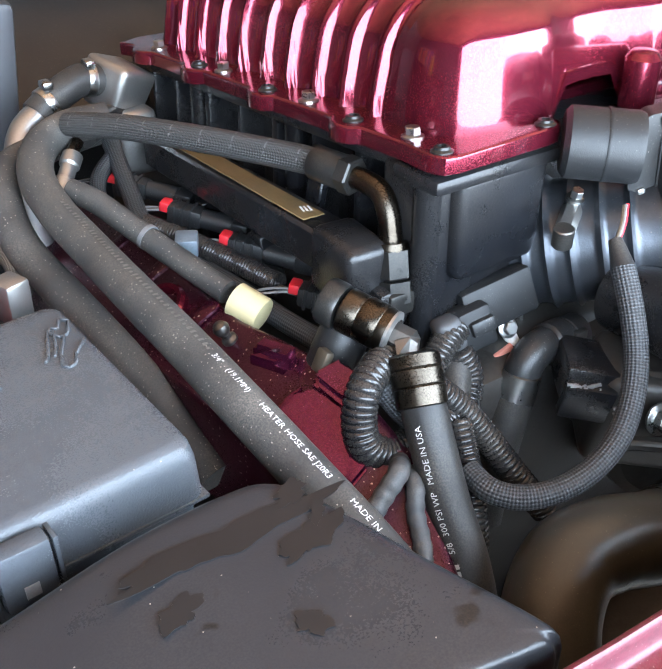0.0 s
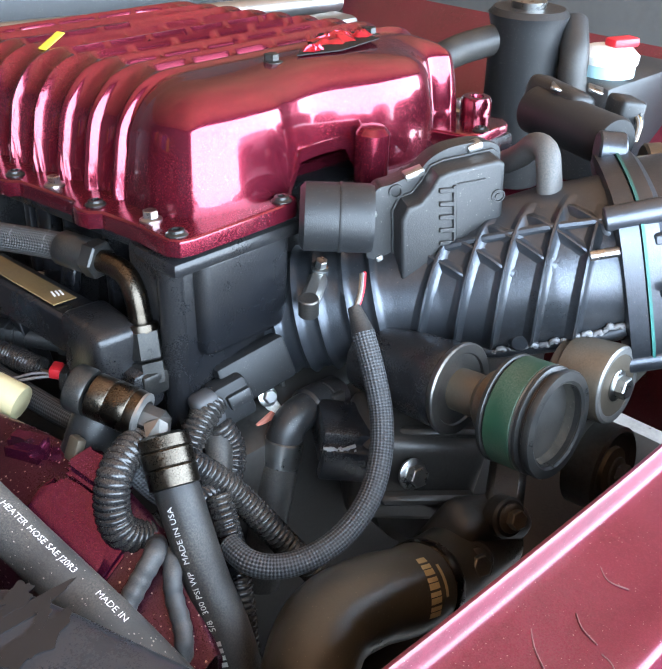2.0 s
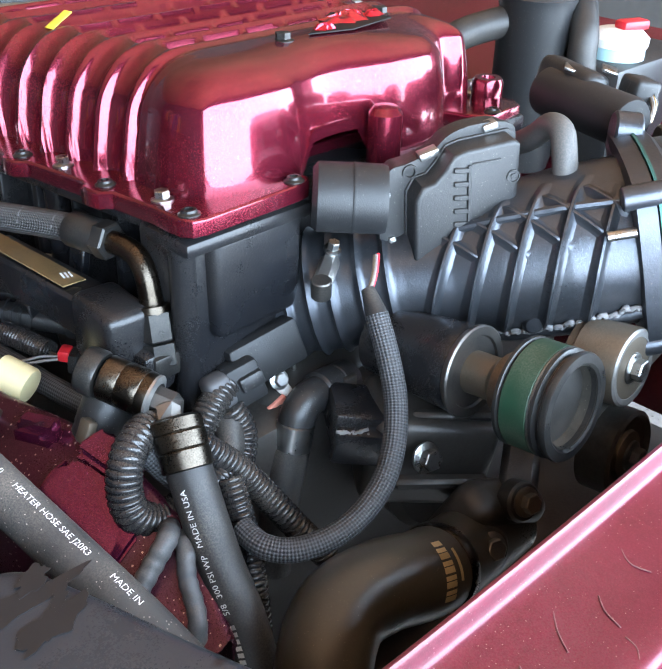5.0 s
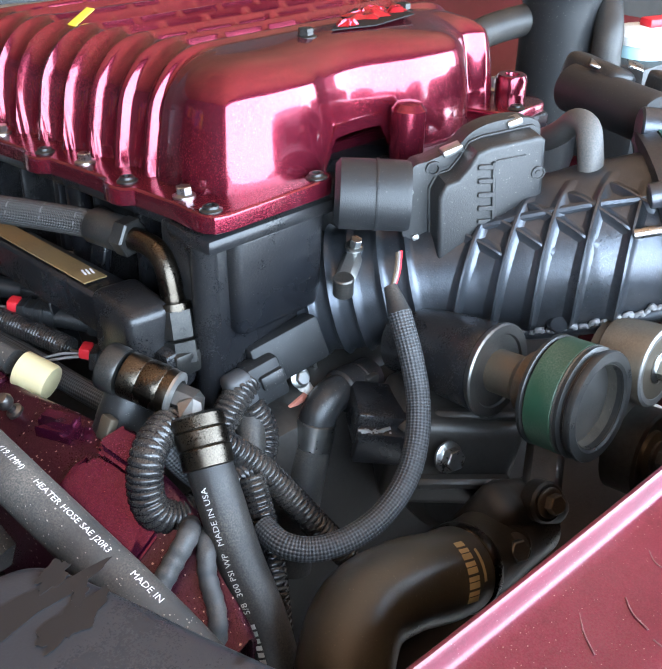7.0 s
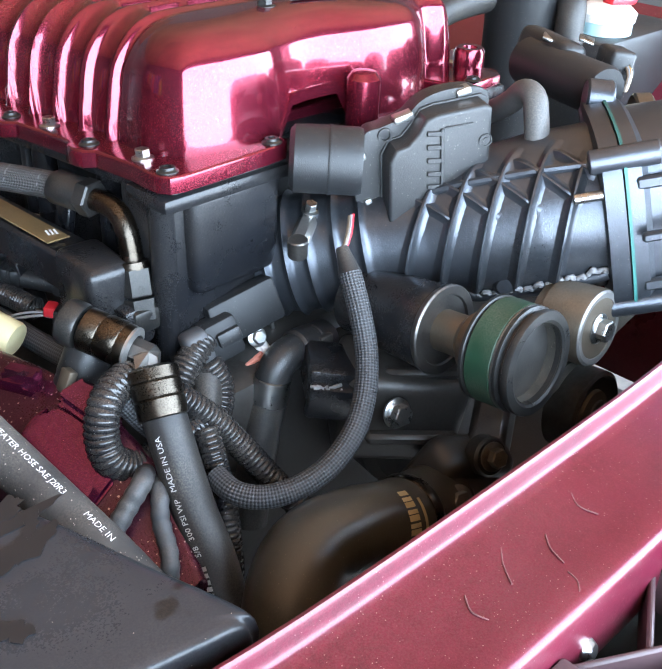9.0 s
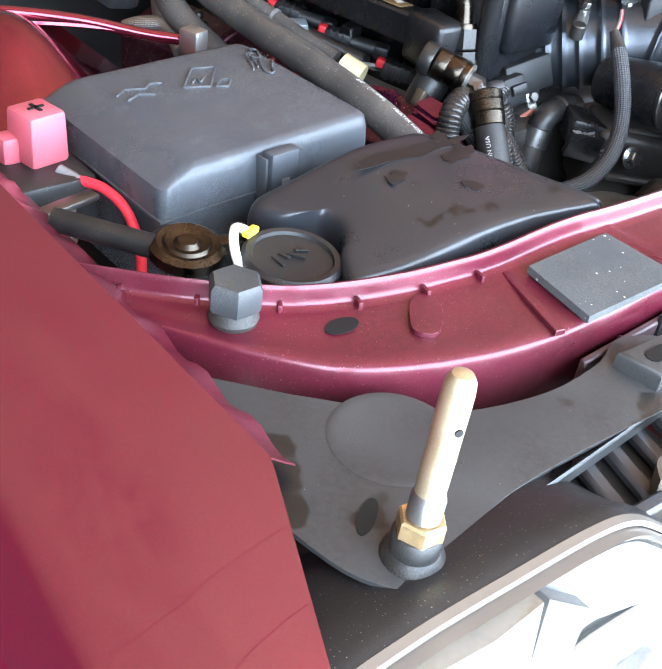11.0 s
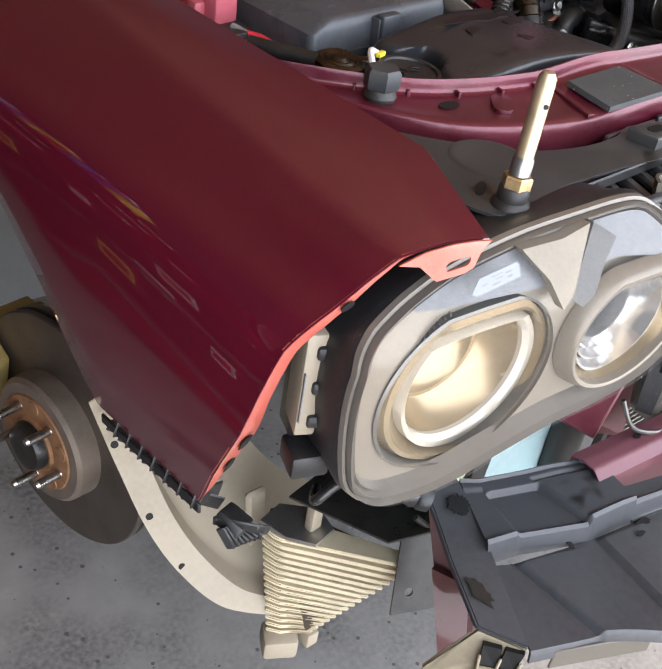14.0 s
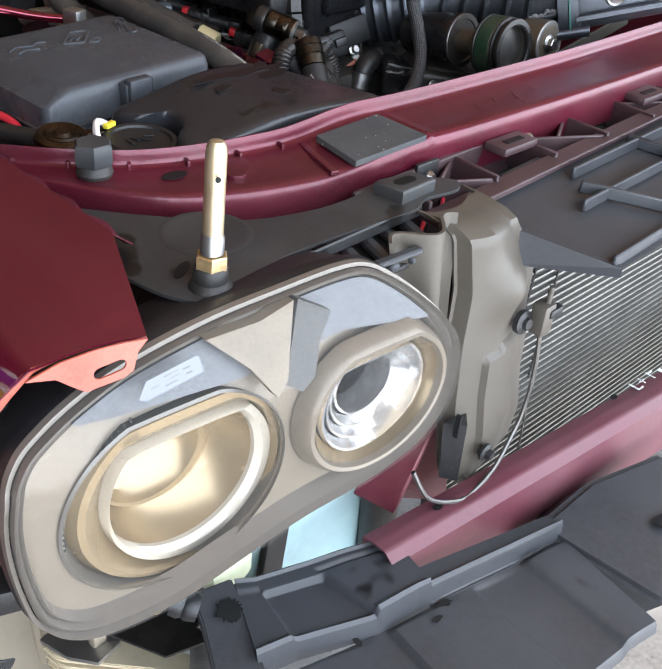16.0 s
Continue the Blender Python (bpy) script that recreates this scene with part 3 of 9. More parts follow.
def core_sheet(u, v):
    k = u * 66
    i = min(int(k), 65)
    f = k - i
    a, b = inn[i] * (1 - f) + inn[i + 1] * f, out[i] * (1 - f) + out[i + 1] * f
    prof = [(0.0, -0.05), (0.0, 0.012), (0.015, 0.0162), (0.045, 0.0168), (0.062, 0.0140), (0.085, 0.0035), (0.14, 0.0010), (0.55, -0.001), (0.93, 0.0), (0.985, -0.003), (1.01, -0.011), (1.02, -0.052)]
    w = v * (len(prof) - 1)
    j = min(int(w), len(prof) - 2)
    g = w - j
    c = prof[j][0] * (1 - g) + prof[j + 1][0] * g
    z = prof[j][1] * (1 - g) + prof[j + 1][1] * g
    p = a * (1 - c) + b * c
    lift = min(1.0, max(0.0, (p[0] + 0.52) / 0.12))
    seam = min(1.0, max(0.0, (p[0] + 0.386) / 0.004)) - min(1.0, max(0.0, (p[0] + 0.380) / 0.004))
    return (p[0], p[1], 1.075 + z + 0.0145 * lift * lift * (3 - 2 * lift) + 0.0022 * seam * (0.1 < c < 1.0))


part("top_panel", grid(core_sheet, 330, 36, 0.0015), M_BODYRED, core)
for k in range(30, 62, 5):
    a, t = inn[k], inn[k + 1] - inn[k - 1]
    ang = math.degrees(math.atan2(t[1], t[0]))
    part("stiffening_rib", rbox((a[0] + 0.012 * math.sin(math.radians(ang)), a[1] - 0.012, 1.0775), (0.0035, 0.010, 0.008), 0.001, (0, 0, ang)), M_BODYRED, core)
part("oval_hole", plate(oval(-0.633, 0.474, 0.0135, 0.0075), 0.0006, Matrix.Translation((0, 0, 1.0752))), M_BLACKFILL, core, "dark oval access hole")
emb = [(-0.560, 0.472), (-0.575, 0.470), (-0.592, 0.452), (-0.596, 0.442), (-0.588, 0.434), (-0.577, 0.437), (-0.560, 0.455)]
part("raised_emboss", prism([tuple(p[:2]) for p in spline([(*p, 0) for p in emb], 30, True)], 1.0745, 1.078, 0.002), M_BODYRED, core)
part("seam_lip", prism([(-0.482, 0.462), (-0.490, 0.462), (-0.512, 0.392), (-0.504, 0.390)], 1.0745, 1.079, 0.0015), M_BODYRED, core)
def scuff(pts):
    return sweep([(x, y, 1.0892) for x, y in pts], 0.00045, 24, 6)


M_SCUFF = mat("pale_scuff", (0.125, 0.05, 0.052), 0.7, var=0.5, scale=200)
for pts in (((-0.219, 0.429), (-0.226, 0.423), (-0.231, 0.418), (-0.238, 0.408)), ((-0.194, 0.417), (-0.201, 0.409), (-0.205, 0.398)), ((-0.209, 0.393), (-0.211, 0.386), (-0.217, 0.381)), ((-0.262, 0.420), (-0.268, 0.411), (-0.266, 0.402)), ((-0.150, 0.430), (-0.160, 0.418), (-0.158, 0.406))):
    part("scuff", scuff(pts), M_SCUFF, core, "pale curved scuff mark")
PADC = [(-0.478, 0.449, 1.0880), (-0.396, 0.444, 1.0955), (-0.392, 0.379, 1.0935), (-0.486, 0.386, 1.0855)]
pad = solo("foam_pad", ring_loft([[(x, y, z - d) for x, y, z in PADC] for d in (0.006, 0.0)], True, True), M_PAD, "grey dusty foam pad stuck on the core support", "pad", smooth=False)
cush = thing("hood_bump_stop", (-0.69, 0.516, 1.075), "dark grey hexagonal rubber hood bump stop", "bump stop")
part("threaded_foot", lathe([(0.0155, 0), (0.017, 0.004), (0.0155, 0.008), (0.014, 0.012)], (-0.690, 0.516, 1.0745), (0, 0, 1), 24), M_CLEANRUB, cush)
part("hex_head", lathe([(0.017, 0), (0.0185, 0.003), (0.0185, 0.017), (0.016, 0.0205)], (-0.690, 0.516, 1.086), (0, 0, 1), 6), mat("grey_rubber", (0.034, 0.038, 0.042), 0.5, dust=0.3), cush)

# grille carrier: plastic lattice in front of the core support
carrier = thing("grille_carrier", (-0.2, 0.33, 1.0), "dark dusty plastic lattice carrier along the core support", "carrier")


M_CARR = mat("carrier_plastic", (0.050, 0.028, 0.031), 0.42, 0, var=0.3, scale=20, dust=0.45, dustcol=(0.11, 0.075, 0.07))
part("front_rail", bar((-0.47, 0.302, 1.052), (0.5, 0.345, 1.062), 0.024, 0.007), M_CARR, carrier)
part("front_web", bar((-0.47, 0.306, 1.036), (0.5, 0.349, 1.046), 0.004, 0.03), M_CARR, carrier)
part("rear_rail", bar((-0.50, 0.372, 1.040), (0.5, 0.395, 1.048), 0.006, 0.045), M_CARR, carrier)
for k in range(9):
    x = -0.455 + k * 0.105
    part("cross_web", bar((x, 0.312, 1.046), (x + 0.004, 0.378, 1.044), 0.004, 0.036), M_CARR, carrier)
    if k < 8 and k % 2 == 0:
        part("diagonal_web", bar((x, 0.374, 1.044), (x + 0.10, 0.316, 1.046), 0.004, 0.03), M_CARR, carrier)
        part("diagonal_web", bar((x + 0.05, 0.346, 1.044), (x + 0.104, 0.374, 1.044), 0.004, 0.03), M_CARR, carrier)
for x in (-0.27, 0.02):
    part("latch_boss", rbox((x, 0.357, 1.064), (0.060, 0.03, 0.010), 0.003), M_CARR, carrier)
    part("boss_slot", rbox((x, 0.355, 1.0695), (0.03, 0.008, 0.001), 0), M_BLACKFILL, carrier)
for x, y in ((-0.395, 0.371), (-0.215, 0.377), (0.13, 0.385)):
    clip = thing("panel_clip", (x, y, 1.05), "black push clip with a bright metal core", "clip", "panel clips")
    part("clip_plate", rbox((x, y, 1.052), (0.034, 0.005, 0.034), 0.002), M_PLASTIC, clip)
    part("clip_core", lathe([(0.006, 0), (0.007, 0.005), (0.004, 0.009)], (x, y - 0.002, 1.052), (0.1, -1, 0.3), 14), M_ZINC, clip)

# dusty closing plate with the hood pin
PL = [(-0.765, 0.385), (-0.772, 0.44), (-0.762, 0.49), (-0.735, 0.488), (-0.691, 0.44), (-0.63, 0.385), (-0.56, 0.362), (-0.50, 0.362), (-0.455, 0.372), (-0.403, 0.334), (-0.415, 0.314), (-0.458, 0.318), (-0.485, 0.308), (-0.54, 0.311), (-0.60, 0.314), (-0.649, 0.313), (-0.683, 0.304), (-0.70, 0.291), (-0.713, 0.287), (-0.735, 0.296), (-0.752, 0.318), (-0.76, 0.347)]
closing = thing("closing_plate", (-0.62, 0.36, 1.05), "dusty dark grey closing plate behind the headlamp", "plate")
part("sheet", plate([tuple(p[:2]) for p in spline([(*p, 0) for p in PL], 90, True)], 0.003, Matrix.Translation((0, 0, 1.063)), bev=0.001), M_PLATE, closing)
part("pressed_dish", lathe([(0.040, 0.0), (0.037, 0.0007), (0.033, 0.0003), (0.002, 0.0003)], (-0.668, 0.383, 1.0662), (0, 0, 1), 40), M_PLATE, closing)
part("raised_boss", prism([(-0.492, 0.355), (-0.445, 0.352), (-0.438, 0.325), (-0.488, 0.322)], 1.064, 1.079, 0.004), M_PLATE, closing)
part("boss_slot", plate(stadium(-0.468, 0.338, 0.013, 0.006), 0.0006, Matrix.Translation((0, 0, 1.0792))), M_BLACKFILL, closing)
for x, y, a, b in ((-0.752, 0.452, 0.012, 0.007), (-0.722, 0.345, 0.014, 0.005)):
    part("worn_hole", plate(oval(x, y, a, b, turn=0.6), 0.0006, Matrix.Translation((0, 0, 1.0661))), M_BLACKFILL, closing)
part("front_edge", bar((-0.68, 0.3035, 1.060), (-0.47, 0.313, 1.060), 0.003, 0.012), M_PLATE, closing)
lbr = thing("lamp_bracket", (-0.655, 0.29, 1.04), "black slatted headlamp bracket under the closing plate", "bracket")
part("deck", rbox((-0.660, 0.305, 1.040), (0.33, 0.070, 0.006), 0.002), M_PLASTIC, lbr)
for k in range(8):
    x = -0.690 + k * 0.027
    part("slat", bar((x, 0.270 - 0.0008 * k, 1.046), (x + 0.014, 0.318, 1.049), 0.013, 0.010, 0.003), M_GREY, lbr)
for k in range(3):
    part("side_rail", bar((-0.806 + 0.016 * k, 0.330 - 0.006 * k, 1.052), (-0.768 + 0.018 * k, 0.280 - 0.003 * k, 1.056), 0.006, 0.010, 0.002), M_GREY, lbr)
part("front_strip", bar((-0.76, 0.276, 1.060), (-0.53, 0.262, 1.060), 0.010, 0.006, 0.002), M_GREY, lbr)
pin = thing("hood_pin", (-0.719, 0.313, 1.066), "gold zinc hood pin with hex nut and rubber foot", "hood pin")
part("rubber_foot", lathe([(0.0175, 0), (0.0165, 0.003), (0.0135, 0.006), (0.0135, 0.016), (0.012, 0.018)], (-0.719, 0.313, 1.066), (0, 0, 1), 28), M_CLEANRUB, pin)
part("nut", hexa((-0.7185, 0.313, 1.083), (0.05, 0.02, 1), 0.0132, 0.011), mat("rusty_zinc_nut", (0.60, 0.42, 0.22), 0.35, 0.8, var=0.5, scale=90), pin)
part("collar", lathe([(0.0092, 0), (0.0092, 0.012), (0.008, 0.016)], (-0.718, 0.313, 1.095), (0.05, 0.02, 1), 24), M_ALU, pin)
part("shaft", lathe([(0.0080, 0), (0.0080, 0.072), (0.0074, 0.078), (0.0052, 0.082), (0.001, 0.083)], (-0.7175, 0.3135, 1.100), (0.05, 0.02, 1), 28), M_STUD, pin)
part("cross_hole", lathe([(0.0022, 0), (0.0022, 0.001)], (-0.7205, 0.3045, 1.158), (-0.35, -1, 0), 12), M_BLACKFILL, pin)

# ---- fender ----
fender = thing("fender", (-0.9, 0.9, 0.75), "glossy maroon front fender with exposed front flange", "fender")
F_FRONT = [0.254, 0.261, 0.268, 0.285, 0.302, 0.330, 0.362, 0.392]


def fender_profile(y):
    inx = -0.819 + (min(max(y, 0.254), 0.388) - 0.254) / 0.134 * 0.063
    crest = -0.896 + 0.050 * min(1, max(0, (y - 0.27) / 0.52)) + 0.015 * max(0, y - 0.8)
    arch = float(np.interp(y, [0.38, 0.587, 0.616, 0.663, 0.705, 0.758, 0.813, 0.87, 0.95, 1.05, 1.15, 1.25, 1.33], [0.770, 0.742, 0.757, 0.790, 0.826, 0.862, 0.893, 0.912, 0.922, 0.910, 0.875, 0.81, 0.70]))
    low = max(arch, 0.66)
    side = -0.972
    flare = 0.006 * math.exp(-((low - 0.9) / 0.12) ** 2)
    return [
        (inx, 1.092),
        (inx * 0.5 + crest * 0.5, 1.0955),
        (crest, 1.0905),
        (crest * 0.45 + -0.955 * 0.55, 1.052),
        (-0.964, 1.008),
        (side - 0.002, max(low + 0.6 * (0.998 - low), low)),
        (side, low + 0.28 * (0.998 - low)),
        (side + 0.012 - flare, low),
    ]


def fender_sheet(u, v):
    k = u * 7
    yf = float(np.interp(k, range(8), F_FRONT))
    y = yf + (1.75 - yf) * (0.35 * v + 0.65 * v * v)
    prof = fender_profile(y)
    a = max(0, min(int(k), 6))
    f = k - a
    P = [np.array(prof[min(max(i, 0), 7)]) for i in (a - 1, a, a + 1, a + 2)]
    q = 0.5 * (2 * P[1] + (P[2] - P[0]) * f + (2 * P[0] - 5 * P[1] + 4 * P[2] - P[3]) * f * f + (3 * P[1] - P[0] - 3 * P[2] + P[3]) * f ** 3)
    lin = P[1] + (P[2] - P[1]) * f
    w = 0.55 + 0.40 * math.exp(-((k - 2.0) / 0.5) ** 2)
    q = lin * w + q * (1 - w)
    return (q[0], y, q[1])


bm = grid(fender_sheet, 84, 110)
inner = [v for v in bm.verts if not v.is_boundary]
for k in range(5):
    bmesh.ops.smooth_vert(bm, verts=inner, factor=0.5, use_axis_x=True, use_axis_y=True, use_axis_z=True)
bmesh.ops.recalc_face_normals(bm, faces=bm.faces)
bmesh.ops.solidify(bm, geom=bm.faces[:], thickness=0.0012)
part("outer_skin", bm, M_FENDER, fender)
edge = [np.array(fender_sheet(u, 0.0)) for u in np.linspace(0, 1, 61)]
lampc = np.array((-0.79, 0.36, 0.92))
WID = lambda u: float(np.interp(u, [0, 0.10, 0.24, 0.34, 0.5, 0.66, 0.78, 0.9, 1.0], [0.003, 0.003, 0.004, 0.008, 0.016, 0.018, 0.030, 0.036, 0.022]))  # noqa: E731


def flange_sheet(u, v):
    k = u * 60
    i = min(int(k), 59)
    p = edge[i] * (1 - (k - i)) + edge[i + 1] * (k - i)
    d = lampc - p
    d[1] *= 0.25
    d /= np.linalg.norm(d)
    return p + d * WID(u) * v + np.array((0, 0.0015 - 0.004 * (1 - v) * v, 0))


part("front_flange", grid(flange_sheet, 90, 4, 0.0012), M_FLANGELIT, fender, "front flange in brightened fender red, with slots")
tabm = Matrix.Translation((-0.856, 0.2575, 1.078)) @ Euler((radians(90), 0, radians(-9))).to_matrix().to_4x4()
part("upper_tab", plate([(-0.046, 0.0085), (-0.024, 0.0155), (0.0, 0.0175), (0.020, 0.0165), (0.036, 0.0145), (0.029, 0.007), (0.025, -0.007), (0.018, -0.0105), (-0.008, -0.0125), (-0.016, -0.006), (-0.027, 0.004)], 0.0016, tabm, holes=[stadium(0.009, -0.0005, 0.0115, 0.0045, turn=0.12)]), M_FLANGELIT, fender, "tab in brightened fender red with a slotted hole")
for u, hw in ((0.43, 0.006), (0.76, 0.013), (0.87, 0.013)):
    p = np.array(flange_sheet(u, 0.55))
    q, r2 = np.array(flange_sheet(u + 0.02, 0.55)), np.array(flange_sheet(u, 1.0))
    zx = Vector(q - p).normalized()
    zn = zx.cross(Vector(r2 - p)).normalized()
    if zn.y > 0:
        zn = -zn
    m = Matrix.Translation(Vector(p) + zn * 0.0016) @ Matrix((zx, zn.cross(zx), zn)).transposed().to_4x4()
    part("flange_slot", plate(stadium(0, 0, hw, 0.0055), 0.0006, m), M_BLACKFILL, fender, "dark slot in the flange")
part("inner_lip", grid(lambda u, v: (-0.756 + 0.020 * v, 0.39 + 1.3 * u, 1.0905 - 0.016 * v - 0.004 * math.sin(u * 160) * v), 120, 3, 0.0012), M_BODYRED, fender, "dusty inner fender lip")
tipp = thing("fender_end_bracket", (-0.94, 0.41, 0.75), "black ribbed plastic bracket under the fender end", "bracket")
for k in range(7):
    y = 0.398 + 0.024 * k
    part("web", bar((-0.965, y, 0.768 - 0.004 * k), (-0.925, y + 0.012, 0.748 - 0.004 * k), 0.003, 0.022), M_PLASTIC, tipp)
    part("web", bar((-0.962, y + 0.02, 0.757 - 0.004 * k), (-0.93, y, 0.742 - 0.004 * k), 0.003, 0.018), M_PLASTIC, tipp)
part("rail", bar((-0.962, 0.39, 0.760), (-0.962, 0.575, 0.733), 0.004, 0.012), M_PLASTIC, tipp)
part("end_fan", rbox((-0.935, 0.372, 0.745), (0.034, 0.030, 0.016), 0.004, (20, 25, 30)), M_PLASTIC, tipp)
for k in range(7):
    part("fan_rib", bar((-0.955 + 0.004 * k, 0.378 - 0.002 * k, 0.752 - 0.003 * k), (-0.925 + 0.005 * k, 0.345 + 0.003 * k, 0.752 - 0.006 * k), 0.0025, 0.012), M_PLASTIC, tipp)
    part("fan_web", bar((-0.958 + 0.005 * k, 0.362 + 0.003 * k, 0.758 - 0.004 * k), (-0.950 + 0.006 * k, 0.352, 0.734 - 0.001 * k), 0.0022, 0.010), M_PLASTIC, tipp)

# ---- wheel housing, brake ----
ARC = [(-0.968, 0.595, 0.742), (-0.952, 0.597, 0.69), (-0.934, 0.590, 0.626), (-0.914, 0.556, 0.545), (-0.888, 0.520, 0.484), (-0.853, 0.475, 0.443), (-0.80, 0.44, 0.425)]
arc = spline(ARC, 40)
liner = thing("wheel_house_panel", (-0.88, 0.53, 0.45), "cream primered wheel house panel, bare of its liner", "body panel")


def liner_sheet(u, v):
    k = u * 40
    i = min(int(k), 39)
    p = arc[i] * (1 - (k - i)) + arc[i + 1] * (k - i)
    wv = [(0, 0, 0), (0.030, -0.004, 0.014), (0.040, 0.028, 0.022), (0.07, 0.055, 0.045), (0.11, 0.07, 0.07), (0.15, 0.075, 0.09)]
    w = v * 5
    j = min(int(w), 4)
    o = np.array(wv[j]) * (1 - (w - j)) + np.array(wv[j + 1]) * (w - j)
    return p + o


part("shell", grid(liner_sheet, 40, 25, 0.0015), M_LINER, liner)
for p in ((-0.923, 0.538, 0.590), (-0.884, 0.522, 0.492), (-0.946, 0.578, 0.683)):
    part("bolt_hole", lathe([(0.0045, 0), (0.0045, 0.0012)], p, (-0.25, -1, 0.35), 14), M_BLACKFILL, liner)
part("pressed_rib", bar((-0.80, 0.50, 0.60), (-0.80, 0.485, 0.52), 0.03, 0.012, 0.005), M_LINER, liner)
part("rear_apron", grid(lambda u, v: (-0.93 + 0.25 * v, 0.60 + 0.5 * math.sin(u * 1.5) + 0.02, 0.76 + 0.17 * math.sin(u * 1.57)), 10, 4, 0.002), M_BLOCK, liner, "dark inner arch")
hub = Vector((-0.872, 0.875, 0.432))
ax = Vector((-1, -0.16, 0.02)).normalized()
disc = thing("brake_disc", hub, "rusty grey ventilated brake disc without its wheel", "brake disc")
part("friction_ring", lathe([(0.095, 0.0), (0.188, 0.0), (0.190, -0.002), (0.190, -0.010), (0.180, -0.012), (0.180, -0.018), (0.190, -0.020), (0.190, -0.030), (0.095, -0.031)], hub, ax, 72), M_ROTOR, disc)
part("hat", lathe([(0.102, -0.004), (0.100, 0.030), (0.094, 0.036), (0.040, 0.036), (0.038, 0.032)], hub, ax, 56), mat("hat_brown_iron", (0.20, 0.16, 0.13), 0.5, 0.6, var=0.3, scale=30, dust=0.4), disc)
part("hub_flange", lathe([(0.078, 0.0365), (0.076, 0.039), (0.045, 0.040), (0.042, 0.044)], hub, ax, 40), M_RUST, disc, "rusty hub face")
part("hub_cap", lathe([(0.038, 0.03), (0.038, 0.052), (0.034, 0.060), (0.020, 0.062), (0.003, 0.060)], hub, ax, 36), M_BLKBOLT, disc)
e1 = ax.cross(Vector((0, 0, 1))).normalized()
e2 = e1.cross(ax).normalized()
for k in range(5):
    a = 2 * math.pi * k / 5 + 0.95
    p = hub + (e1 * math.cos(a) + e2 * math.sin(a)) * 0.060 + ax * 0.036
    part("wheel_stud", lathe([(0.0068, 0), (0.0068, 0.004)] + [(0.0062 + 0.0006 * (i % 2), 0.005 + 0.0018 * i) for i in range(20)] + [(0.0045, 0.044)], p, ax, 14), M_ZINC, disc)
    q = hub + (e1 * math.cos(a + 0.6) + e2 * math.sin(a + 0.6)) * 0.064 + ax * 0.0392
    part("rust_wedge", lathe([(0.012, 0), (0.011, 0.0015)], q, ax, 12), M_RUST, disc)
cal = thing("brake_caliper", (-0.90, 1.04, 0.45), "gold-yellow painted multi-piston brake caliper, dirty", "brake caliper")
A0 = math.atan2((Vector((-0.9, 1.04, 0.45)) - hub).dot(e2), (Vector((-0.9, 1.04, 0.45)) - hub).dot(e1))


def caliper_half(depth0, depth1, r0, r1, spread, waist):
    """A curved block that follows the disc's rim, with a waist and softened edges."""
    rings = []
    for k, a in enumerate(np.linspace(A0 - spread, A0 + spread, 13)):
        o = e1 * math.cos(a) + e2 * math.sin(a)
        f = abs(k - 6) / 6
        lo, hi = r0 + 0.012 * f ** 3, r1 - 0.018 * f ** 2
        d1 = depth1 - waist * (0.5 + 0.5 * math.cos(k * 2.1)) - 0.010 * f ** 4
        rings.append([hub + o * r + ax * d for r, d in ((lo, depth0), (hi, depth0), (hi, d1 - 0.008), (hi - 0.010, d1), (lo + 0.014, d1), (lo, d1 - 0.012))])
    bm = ring_loft(rings, True, True)
    bmesh.ops.recalc_face_normals(bm, faces=bm.faces)
    bmesh.ops.bevel(bm, geom=bm.edges[:], offset=0.0025, segments=2, affect="EDGES", clamp_overlap=True)
    return bm


part("body", caliper_half(0.006, 0.060, 0.118, 0.214, 0.50, 0.008), M_CALIPER, cal)
part("inner_half", caliper_half(-0.090, -0.036, 0.118, 0.214, 0.50, 0.008), M_CALIPER, cal)
for da in (-0.40, 0.0, 0.40):
    o = e1 * math.cos(A0 + da) + e2 * math.sin(A0 + da)
    part("bridge", bar(hub + o * 0.204 - ax * 0.085, hub + o * 0.204 + ax * 0.052, 0.030, 0.016, 0.004), M_CALIPER, cal)
o = e1 * math.cos(A0 - 0.12) + e2 * math.sin(A0 - 0.12)
part("yellow_patch", lathe([(0.034, 0), (0.032, 0.004), (0.020, 0.006), (0.004, 0.006)], hub + o * 0.166 + ax * 0.0535, ax, 28), mat("bright_yellow_paint", (0.55, 0.50, 0.04), 0.3, 0.1, coat=0.4, var=0.3, scale=60), cal, "clean bright yellow paint")
bolt("bleed_bolt", hub + (e1 * math.cos(A0 + 0.36) + e2 * math.sin(A0 + 0.36)) * 0.175 + ax * 0.050, ax, 0.008, 0.014, M_BRASS, cal)
bolt("lower_bolt", hub + (e1 * math.cos(A0 - 0.40) + e2 * math.sin(A0 - 0.40)) * 0.170 + ax * 0.050, ax, 0.008, 0.012, M_CALIPER, cal)
knuckle = thing("steering_knuckle", (-0.78, 0.9, 0.43), "dark dusty steering knuckle and control arm", "suspension")
part("spindle", tube(hub - ax * 0.12, hub + ax * 0.0365, 0.05), M_BLOCK, knuckle)
part("upright", rbox((-0.80, 0.90, 0.46), (0.06, 0.09, 0.26), 0.015), M_BLOCK, knuckle)
part("arm", bar((-0.80, 0.9, 0.40), (-0.45, 0.88, 0.602), 0.06, 0.035, 0.01), M_BLOCK, knuckle)
part("dust_shield", lathe([(0.06, 0), (0.17, -0.004), (0.175, 0.004)], hub - ax * 0.045, ax, 40), mat("yellowish_shield", (0.34, 0.30, 0.10), 0.45, 0.4, dust=0.4), knuckle)
